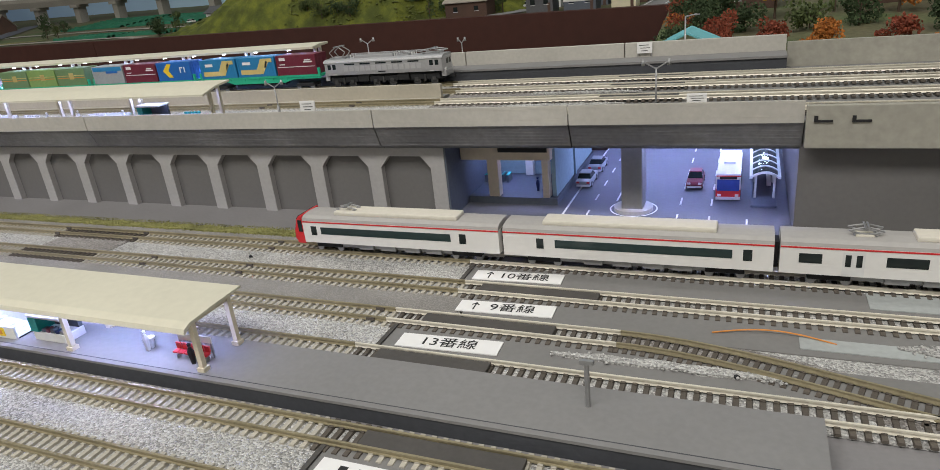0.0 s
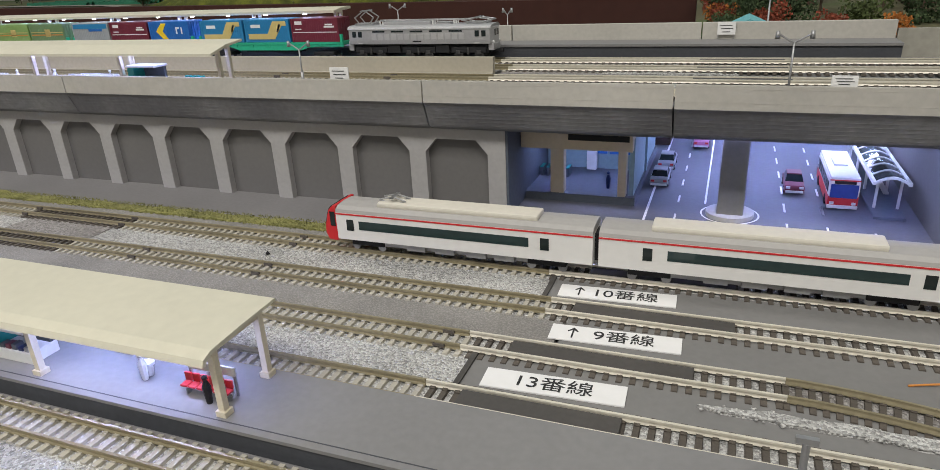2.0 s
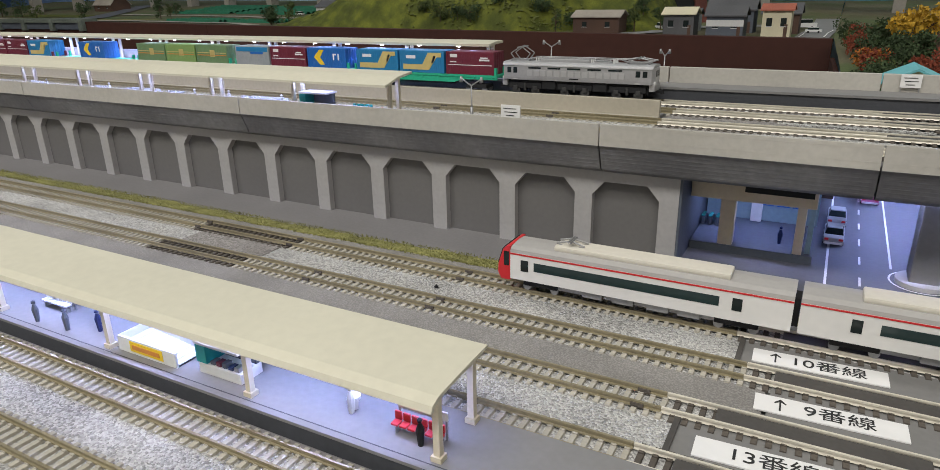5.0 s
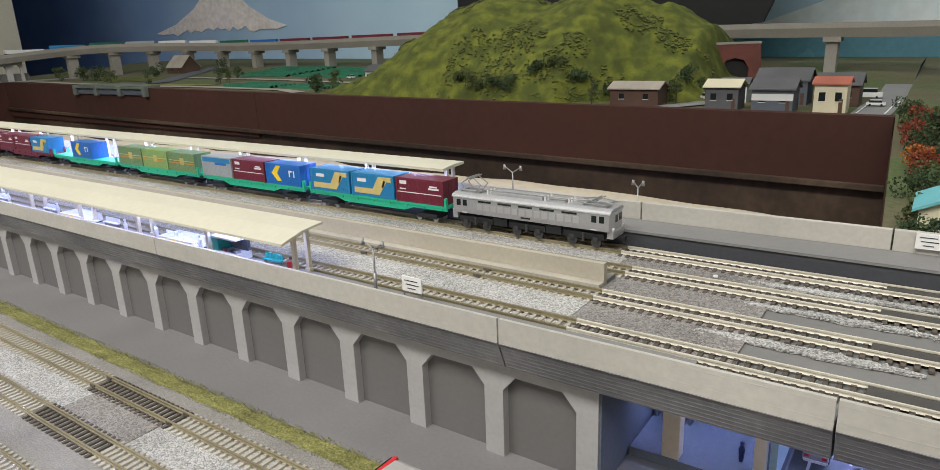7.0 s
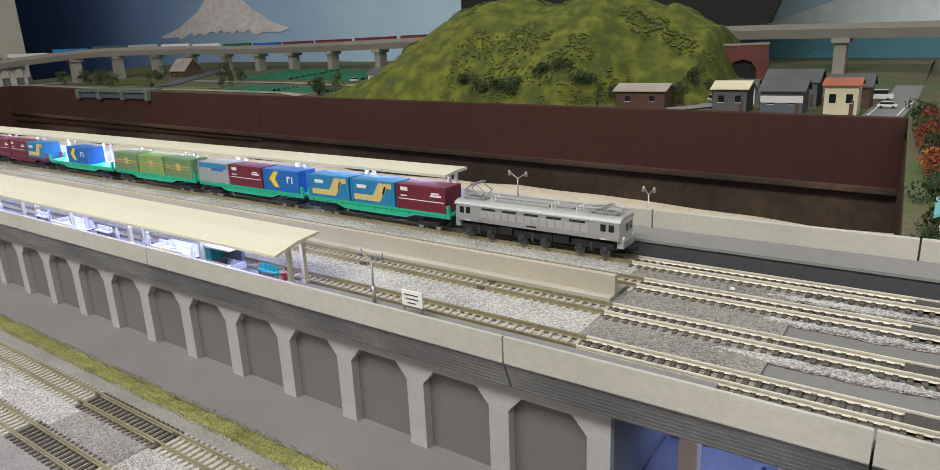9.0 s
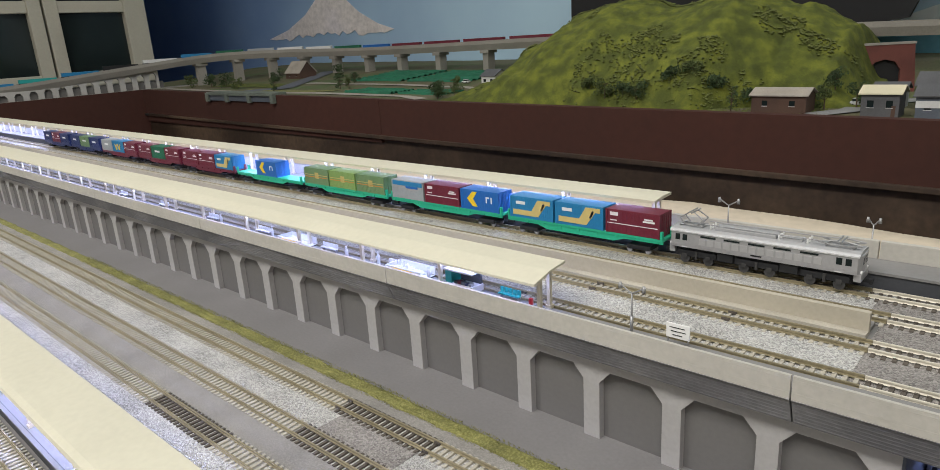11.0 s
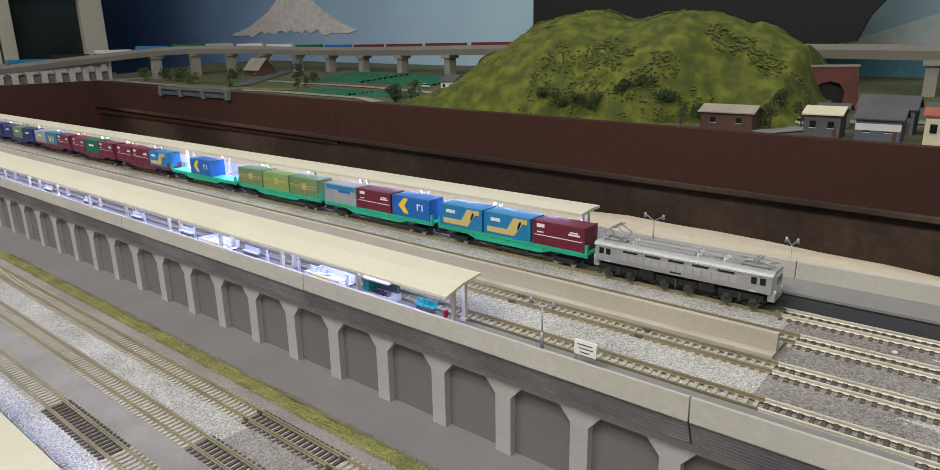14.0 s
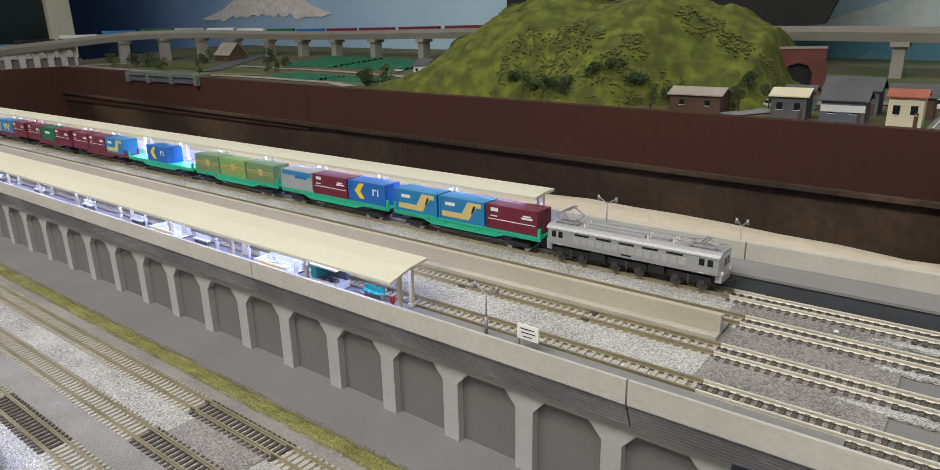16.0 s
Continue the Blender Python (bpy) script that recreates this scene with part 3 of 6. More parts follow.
def track(y, z, label, x0, x1, parts_from, parts_to, dark=(), joints=()):
    """A straight track of 9 mm gauge; sleepers from parts_from to parts_to are parts, the rest is one mesh."""
    t = thing("railway_track", label, "track", (0, y, z), group="tracks")
    for s in (-1, 1):
        bm = bmesh.new()
        c = s * 0.0048
        mid = max([a for a, b in dark if b >= 1.9] + [x1 - 0.0002 if not any(b >= 1.9 for a, b in dark) else -9])
        mid = min(max(mid, x0 + 0.001), x1 - 0.0001)
        prism(bm, [(c - 0.0008, 0.0012), (c + 0.0008, 0.0012), (c + 0.0007, 0.0016), (c + 0.0002, 0.0018), (c + 0.0002, 0.0025), (c + 0.00045, 0.0026), (c + 0.00045, 0.0033), (c - 0.00045, 0.0033), (c - 0.00045, 0.0026), (c - 0.0002, 0.0025), (c - 0.0002, 0.0018), (c - 0.0007, 0.0016)], "x", x0, mid)
        part("rail", bm, M["rail"], t)
        bm = bmesh.new()
        prism(bm, [(c - 0.0005, 0.0012), (c + 0.0005, 0.0012), (c + 0.0002, 0.0018), (c + 0.0002, 0.0025), (c + 0.00045, 0.0026), (c + 0.00045, 0.0033), (c - 0.00045, 0.0033), (c - 0.00045, 0.0026), (c - 0.0002, 0.0025), (c - 0.0002, 0.0018)], "x", mid + 0.0002, x1)
        part("rail", bm, M["nickel"], t, "bright nickel rail")
        for xj in joints:
            part("rail_joiner", bx(xj - 0.0022, xj + 0.0022, c - 0.0010, c + 0.0010, 0.0012, 0.0027), M["darksleeper"], t, "dark rail joiner")

    def is_dark(x):
        return any(a <= x <= b for a, b in dark)
    rest = {}
    k = 0
    x = x0 + 0.002
    while x < x1:
        d = is_dark(x)
        if parts_from <= x <= parts_to:
            o = new("sleeper", DARK if d else SLEEPER)
            o.parent = t
            o.location = (x, 0, 0.0001)
        else:
            rest.setdefault(d, []).append(x)
        x += SP
    for d, xs in rest.items():
        bm = bmesh.new()
        for x in xs:
            box(bm, x - 0.001, x + 0.001, -0.0085, 0.0085, 0.0001, 0.0011)
        o = part("sleeper_run", bm, M["darksleeper" if d else "sleeper"], t)
        o["kind"] = "stuff"
    return t


Z0 = 0.0012
track(T1, Z0, "outer railway track with cream sleepers beside the grass", XL, XR, -0.60, 0.25, ((-0.452, -0.377), (-0.135, 2)), (-0.265, -0.377, -0.452))
track(T2, Z0, "railway track beside the track ten sign", XL, XR, -0.60, 0.25, ((-0.455, -0.385), (-0.128, 2)), (-0.262, -0.335))
track(T3, Z0, "railway track beside the track nine sign", XL, -0.045, -0.60, -0.045, ((-0.56, -0.48), (-0.15, 2)), (-0.158, -0.36))
track(T4, Z0, "railway track along the lower platform", XL, XR, -0.45, 0.25, ((-0.153, 2),))
track(T5, Z0, "railway track along the platform's front edge", XL, XR, -0.45, 0.10, ((-0.135, -0.115),))
track(T6, Z0, "yard railway track laid on light ballast", XL, XR, -0.45, 0.0, ((-0.135, 0.1),))
ZD = DECK + 0.0004
track(0.3925, ZD, "upper station track beside the platform", XL, XR, -0.75, 0.20, ((-0.195, 2),), (-0.375,))
track(0.4300, ZD, "upper station track in front of the divider wall", XL, XR, -0.60, 0.20, ((-0.200, 2),), (-0.345, -0.265))
track(0.4680, ZD, "upper station track behind the divider wall", XL, XR, -0.50, 0.20, ((-0.200, 2),))
track(0.4995, ZD, "upper freight track under the goods train", XL, XR, -0.60, 0.20, ((-0.215, 2),))


def curve_track():
    """The track that swings over to the platform line."""
    t = thing("railway_track", "curved turnout track with brown sleepers", "track", (0, 0, Z0), group="tracks")
    pts = []
    for i in range(46):
        x = -0.045 + 0.165 * i / 45
        u = i / 45
        pts.append(Vector((x, T3 - (T3 - T4) * (u * u * (3 - 2 * u)), 0)))

    def normal(i):
        a, b = pts[max(0, i - 1)], pts[min(len(pts) - 1, i + 1)]
        d = (b - a).normalized()
        return Vector((-d.y, d.x, 0))
    for s in (-1, 1):
        bm = bmesh.new()
        prof = [(-0.0008, 0.0012), (0.0008, 0.0012), (0.0008, 0.0016), (0.00045, 0.0025), (0.00045, 0.0033), (-0.00045, 0.0033), (-0.00045, 0.0025), (-0.0008, 0.0016)]
        loops = []
        for i, p in enumerate(pts):
            nrm = normal(i)
            loops.append([bm.verts.new(p + nrm * (s * 0.0048 + a) + Vector((0, 0, h))) for a, h in prof])
        for a, b in zip(loops, loops[1:]):
            for k in range(8):
                bm.faces.new((a[k], b[k], b[(k + 1) % 8], a[(k + 1) % 8]))
        part("rail", bm, M["rail"], t)
    for i in range(0, 46):
        nrm = normal(i)
        o = new("sleeper", DARK)
        o.parent = t
        o.matrix_basis = Matrix.Translation(pts[i] + Vector((0, 0, 0.0001))) @ pose(0, 0, 0, 0, 0, math.degrees(math.atan2(nrm.y, nrm.x)) - 90)
    bm = bmesh.new()
    for a, b in ((0, 45),):
        lo, hi = [], []
        for i, p in enumerate(pts):
            nrm = normal(i)
            lo.append(bm.verts.new(p + nrm * -0.0125 + Vector((0, 0, 0.0004))))
            hi.append(bm.verts.new(p + nrm * 0.0115 + Vector((0, 0, 0.0004))))
        for i in range(45):
            bm.faces.new((lo[i], lo[i + 1], hi[i + 1], hi[i]))
    part("ballast_bed", bm, M["greyballast"], t, "blue-grey loose ballast")
    return t


curve_track()


def rail_infill(x0, x1, y, z):
    t = thing("rail_infill", "dark flat infill plates between and beside the rails", "crossing plate", (0, y, z), group="track crossing plates")
    for a, b in ((-0.0039, 0.0039),):
        part("plate", bx(x0, x1, a, b, 0.0006, 0.0027), M["infill"], t, bevel=0.0003)


for x0, x1, y in ((-0.118, -0.060, T1), (-0.118, -0.060, T2), (-0.133, -0.072, T3), (-0.140, -0.090, T4), (-0.118, -0.060, T5)):
    rail_infill(x0, x1, y, Z0)
for x0, x1, y in ((-0.086, -0.040, 0.3925), (-0.088, -0.040, 0.430), (-0.088, -0.040, 0.468), (-0.088, -0.040, 0.4995)):
    rail_infill(x0, x1, y, ZD)

# ---- track number signs ----


def track_sign(words, x0, y1, label, z=0.0019, arrow=False):
    t = thing("track_sign", label, "sign", (x0, y1 - 0.0104, z), group="track number signs", turn=2.2)
    part("card", bx(0, 0.0460, 0, 0.0104, 0, 0.0005), M["paper"], t)
    cu = bpy.data.curves.new("words", "FONT")
    cu.body, cu.size, cu.align_x, cu.align_y = words, 0.0078, "CENTER", "CENTER"
    cu.extrude = 0.00005
    cu.materials.append(M["ink"])
    o = new("lettering", cu)
    o.parent = t
    o.matrix_basis = pose(0.0262 if arrow else 0.0230, 0.0050, 0.00062) @ Matrix.Diagonal((1.12, 1, 1, 1))
    o["label"] = "black printed characters"
    if arrow:
        bm = bmesh.new()
        prism(bm, [(-0.0003, -0.0034), (0.0003, -0.0034), (0.0003, 0.0020), (0.0017, 0.0008), (0.0020, 0.0012), (0, 0.0036), (-0.0020, 0.0012), (-0.0017, 0.0008), (-0.0003, 0.0020)], "z", 0.00055, 0.00065)
        for v in bm.verts:
            v.co.x += 0.0082
            v.co.y += 0.0052
        part("arrow", bm, M["ink"], t, "black upward arrow")


track_sign("10\u756a\u7dda", -0.1270, 0.3023, "white card sign with black track number ten", arrow=True)
track_sign("9\u756a\u7dda", -0.1226, 0.2694, "white card sign with black track number nine", arrow=True)
track_sign("13\u756a\u7dda", -0.1365, 0.2351, "white card sign with black track number thirteen")
t = thing("track_sign", "white card sign with plain dark bars beside the platform track", "sign", (-0.1265, 0.1440, 0.0019), group="track number signs")
part("card", bx(0, 0.0460, 0, 0.0104, 0, 0.0005), M["paper"], t)
for a, b in ((0.008, 0.011), (0.015, 0.022), (0.026, 0.037)):
    part("text_bar", bx(a, b, 0.0024, 0.0080, 0.0005, 0.0006), M["ink"], t)

# ---- platforms with canopies ----


def canopy(name, label, x0, x1, prof, ynear, yfar, base, under, pitch, first, pairs=True):
    """A long platform roof on posts. prof: the roof's cross section as (y, z)."""
    t = thing(name, label, "canopy")
    bm = bmesh.new()
    prism(bm, prof, "x", x0, x1)
    part("roof", bm, M["cream"], t)
    k = 0
    x = first
    while x > x0 + 0.01:
        for y in (ynear, yfar):
            bm = bmesh.new()
            top = under(y)
            prism(bm, [(x - 0.0011, base), (x + 0.0011, base), (x + 0.0011, top), (x - 0.0011, top)], "y", y - 0.0011, y + 0.0011)
            box(bm, x - 0.0018, x + 0.0018, y - 0.0018, y + 0.0018, base, base + 0.0018)
            part("post", bm, M["post"], t)
        bm = bmesh.new()
        ym = (ynear + yfar) / 2
        box(bm, x - 0.0008, x + 0.0008, ynear, yfar, under(ym) - 0.0022, under(ym) - 0.0004)
        part("beam", bm, M["post"], t)
        x -= pitch
        k += 1
    return t


def led_strip(name, label, x0, x1, y, z, step, watts, lampname):
    t = thing(name, label, "light strip")
    part("tape", bx(x0, x1, y - 0.0012, y + 0.0012, z, z + 0.0004), M["offwhite"], t)
    bm = bmesh.new()
    x = x1 - step / 2
    while x > x0:
        box(bm, x - 0.0012, x + 0.0012, y - 0.0008, y + 0.0008, z - 0.0006, z - 0.0001)
        x -= step
    part("led_chips", bm, M["led"], t, "glowing cool white chips")["kind"] = "stuff"
    area_lamp(lampname, ((x0 + x1) / 2, y, z - 0.0009), ((x0 + x1) / 2, y, z - 1), x1 - x0, 0.002, watts, LED)


CX = -1.75
# lower platform
lp = thing("lower_platform", "grey lower platform with a dark side", "platform", kind="structure")
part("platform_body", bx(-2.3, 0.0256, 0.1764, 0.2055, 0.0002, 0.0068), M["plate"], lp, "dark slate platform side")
part("platform_top", bx(-2.3, 0.0260, 0.1759, 0.2059, 0.0068, 0.0080), M["platform"], lp)
part("edge_line", bx(-2.3, 0.0256, 0.1783, 0.1787, 0.0080, 0.00806), M["plate"], lp, "thin dark line along the edge")
lroof = [(0.1748, 0.0285), (0.1757, 0.0305), (0.1792, 0.0318), (0.1920, 0.0325), (0.2092, 0.0330), (0.2097, 0.0320), (0.1920, 0.0313), (0.1797, 0.0306), (0.1768, 0.0294), (0.1762, 0.0283)]
canopy("platform_canopy", "cream ribbed platform canopy on slender posts", CX, -0.1985, lroof, 0.1815, 0.2025, 0.0080, lambda y: 0.0310 + (y - 0.1797) * 0.05, 0.0755, -0.2008)
led_strip("canopy_led", "cool white light strip under the lower canopy", CX, -0.205, 0.191, 0.0305, 0.036, 0.85, "lower_canopy_lamp")
# upper platform canopy
uroof = [(0.3640, 0.0862), (0.3640, 0.0876), (0.3780, 0.0912), (0.3926, 0.0926), (0.3926, 0.0913), (0.3780, 0.0898)]
canopy("platform_canopy", "long cream platform canopy on the viaduct", -2.3, -0.3420, uroof, 0.3770, 0.3862, 0.0656, lambda y: 0.0903 + (y - 0.3770) * 0.08, 0.0755, -0.3485)
led_strip("canopy_led", "cool white light strip under the upper canopy", -2.3, -0.35, 0.3790, 0.0890, 0.036, 0.65, "upper_canopy_lamp")
# far canopy
froof = [(0.5085, 0.0980), (0.5085, 0.0998), (0.5210, 0.1011), (0.5330, 0.1011), (0.5330, 0.0993), (0.5210, 0.0989)]
canopy("platform_canopy", "pale cream canopy behind the goods train", -2.5, -0.3480, froof, 0.5225, 0.5300, 0.0740, lambda y: 0.0991, 0.0755, -0.3555)
led_strip("canopy_led", "cool white light strip under the far canopy", -2.5, -0.36, 0.5150, 0.0974, 0.036, 1.7, "far_canopy_lamp")
# underpass lamps
led_strip("underpass_led", "cool white light strip under the bridge", -0.085, 0.028, 0.400, 0.0492, 0.02, 0.06, "underpass_lamp_front")
led_strip("underpass_led", "cool white light strip under the bridge", -0.095, 0.028, 0.475, 0.0492, 0.02, 0.15, "underpass_lamp_middle")
led_strip("underpass_led", "cool white light strip under the bridge", -0.095, 0.028, 0.555, 0.0492, 0.02, 0.16, "underpass_lamp_back")

# ---- passenger train ----
RT = Z0 + 0.0033          # lower rail top
CARLEN, CARW = 0.1285, 0.0184


def bogie(parent, x, wheels=True):
    b = part("bogie", bx(x - 0.0085, x + 0.0085, -0.0062, 0.0062, 0.0024, 0.0052), M["black"], parent, "black bogie frame", bevel=0.0005)
    for dx in (-0.0068, 0.0068):
        for s in (-1, 1):
            bm = bmesh.new()
            cyl(bm, (x + dx, s * 0.0042, 0.0020), (x + dx, s * 0.0054, 0.0020), 0.0020, 14)
            part("wheel", bm, M["steel"], b)


def car_shell(half, w, z0, z1, zr):
    """Cross section of a carriage: flat sides, rounded roof shoulders."""
    return [(-w, z0), (w, z0), (w, z1), (w * 0.93, z1 + (zr - z1) * 0.55), (w * 0.7, zr - 0.0004), (0, zr), (-w * 0.7, zr - 0.0004), (-w * 0.93, z1 + (zr - z1) * 0.55), (-w, z1)]


def carriage(kind, x_left, label, flip=False):
    """kind: 'lounge' has long windows, 'plain' has doors and short windows; cab at the left end unless flip."""
    t = thing("railcar", label, "railcar", (x_left + CARLEN / 2, T1, RT), group="passenger train", turn=180 if flip else 0)
    h, w = CARLEN / 2 - 0.0012, CARW / 2
    cab = kind.endswith("cab")
    hl = -h + (0.0062 if cab else 0)
    bm = bmesh.new()
    prism(bm, [(-w, 0.0062), (w, 0.0062), (w, 0.0192), (-w, 0.0192)], "x", hl, h)
    part("body", bm, M["white"], t)
    bm = bmesh.new()
    prism(bm, [(-w, 0.0192), (w, 0.0192), (w * 0.95, 0.0208), (w * 0.72, 0.0220), (0, 0.0225), (-w * 0.72, 0.0220), (-w * 0.95, 0.0208)], "x", hl, h)
    part("roof", bm, M["trainroof"], t)
    for s in (-1, 1):
        y0, y1 = sorted((s * (w + 0.00002), s * (w + 0.00022)))
        part("red_stripe", bx(hl, h, y0, y1, 0.0184, 0.0191), M["red"], t, "thin red band below the roof")
        yw0, yw1 = sorted((s * (w - 0.0004), s * (w + 0.00016)))
        if kind.startswith("lounge"):
            spans = [(-0.045, 0.036)] if cab else [(-0.036, 0.046)]
            for a, b in spans:
                part("window", bx(a, b, yw0, yw1, 0.0116, 0.0158), M["tealglass"], t, "long dark tinted window band")
            ends = [(-0.0515, -0.0478), (0.041, 0.0448)] if cab else [(-0.0455, -0.0418), (0.0505, 0.0543)]
            for a, b in ends:
                part("door_window", bx(a, b, yw0, yw1, 0.0108, 0.0162), M["glass"], t)
        else:
            for a, b in ((-0.0555, -0.0465), (-0.0225, -0.0075), (0.0115, 0.0265), (0.0460, 0.0550)):
                part("window", bx(a, b, yw0, yw1, 0.0116, 0.0160), M["glass"], t)
            for c in (-0.0345, 0.0020, 0.0375):
                d = part("door", bx(c - 0.0042, c + 0.0042, *sorted((s * (w - 0.0003), s * (w + 0.00008))), 0.0066, 0.0176), M["offwhite"], t, "pale sliding double door")
                for e in (-0.0021, 0.0021):
                    part("door_window", bx(c + e - 0.0011, c + e + 0.0011, *sorted((s * w, s * (w + 0.0002))), 0.0108, 0.0162), M["glass"], d)
    bm = bmesh.new()
    box(bm, hl + 0.018, h - 0.018, -0.0055, 0.0055, 0.0028, 0.0062)
    for a in (-0.022, -0.008, 0.007, 0.020):
        box(bm, a, a + 0.009, -0.0078, 0.0078, 0.0030, 0.0060)
    part("underframe", bm, M["steel"], t, "grey equipment boxes under the floor")
    for x in (-0.043, 0.043):
        bogie(t, x)
    if kind.startswith("lounge"):
        part("roof_fairing", bx(hl + 0.02, h - 0.024, -0.0056, 0.0056, 0.0218, 0.0243), M["rooftop"], t, "long cream roof fairing", bevel=0.0009)
    else:
        part("air_conditioner", bx(-0.012, 0.020, -0.0052, 0.0052, 0.0218, 0.0242), M["rooftop"], t, "cream rooftop cooling unit", bevel=0.0008)
        part("vent", bx(0.033, 0.040, -0.003, 0.003, 0.0218, 0.0232), M["rooftop"], t, bevel=0.0005)
        part("vent", bx(-0.034, -0.027, -0.003, 0.003, 0.0218, 0.0232), M["rooftop"], t, bevel=0.0005)
    if cab:
        # rounded red nose with a black windscreen
        bm = bmesh.new()
        nose = [(hl, 0.0050), (-h + 0.0012, 0.0050), (-h - 0.0004, 0.0085), (-h - 0.0002, 0.0125), (-h + 0.0022, 0.0200), (-h + 0.0042, 0.0222), (hl, 0.0224)]
        prism(bm, nose, "y", -w, w)
        part("nose", bm, M["red"], t, "bright red rounded cab end", bevel=0.0009)
        bm = bmesh.new()
        prism(bm, [(-h - 0.0003, 0.0128), (-h + 0.0020, 0.0200), (-h + 0.0036, 0.0218), (-h + 0.0046, 0.0214), (-h + 0.0022, 0.0128)], "y", -w * 0.86, w * 0.86)
        for v in bm.verts:
            v.co.x -= 0.0004
        part("windscreen", bm, M["glass"], t, "large black windscreen")
        for s in (-1, 1):
            part("cab_window", bx(-h + 0.0030, -h + 0.0056, *sorted((s * (w - 0.0002), s * (w + 0.0002))), 0.0125, 0.0195), M["glass"], t)
            part("headlight", bx(-h - 0.0012, -h - 0.0002, s * 0.0058 - 0.0012, s * 0.0058 + 0.0012, 0.0096, 0.0110), M["offwhite"], t, bevel=0.0003)
    if kind == "lounge_cab" or kind == "plain":
        pantograph(t, -0.030, 0.0225, 0.6)
    part("gangway", bx(h, h + 0.0022, -0.004, 0.004, 0.0064, 0.0185), M["black"], t, "dark gangway bellows")
    return t


def pantograph(parent, x, z, s=1.0, up=False):
    bm = bmesh.new()
    for y in (-0.0035, 0.0035):
        cyl(bm, (x - 0.0075 * s, y * s, z + 0.0009), (x + 0.0075 * s, y * s, z + 0.0009), 0.00045, 5)
    for dx in (-0.007, 0.007):
        cyl(bm, (x + dx * s, -0.005 * s, z + 0.0009), (x + dx * s, 0.005 * s, z + 0.0009), 0.00045, 5)
        for y in (-0.0035, 0.0035):
            cyl(bm, (x + dx * s, y * s, z - 0.0004), (x + dx * s, y * s, z + 0.0009), 0.0005, 6)
    base = part("pantograph", bm, M["steel"], parent, "thin grey metal pantograph")
    h = 0.0085 if up else 0.0028
    e = 0.011 if not up else 0.0075
    for y in (-0.004, 0.004):
        for d in (-1, 1):
            bm = bmesh.new()
            cyl(bm, (x + d * 0.004 * s, y * s, z + 0.001), (x + d * e * s, y * s, z + 0.001 + h * 0.5), 0.00042, 5)
            cyl(bm, (x + d * e * s, y * s, z + 0.001 + h * 0.5), (x + d * 0.001 * s, y * 0.8 * s, z + 0.001 + h), 0.00042, 5)
            part("arm", bm, M["steel"], base)
    for d in (-0.001, 0.001):
        bm = bmesh.new()
        cyl(bm, (x + d * s, -0.0068 * s, z + 0.0011 + h), (x + d * s, 0.0068 * s, z + 0.0011 + h), 0.0005, 5)
        part("contact_strip", bm, M["steel"], base)
    return base


HEAD = -0.243
kinds = ["lounge_cab", "lounge", "plain", "plain", "plain"]
for i, k in enumerate(kinds):
    carriage(k, HEAD + i * CARLEN, {"lounge_cab": "white and red express railcar with a red nose", "lounge": "white express railcar with long tinted windows"}.get(k, "white commuter railcar with a red band and grey roof"))
carriage("plain_cab", HEAD + 5 * CARLEN, "white commuter railcar with a red cab end", flip=True)

# ---- electric locomotive ----
URT = ZD + 0.0033
LX0, LX1 = -0.3285, -0.2190


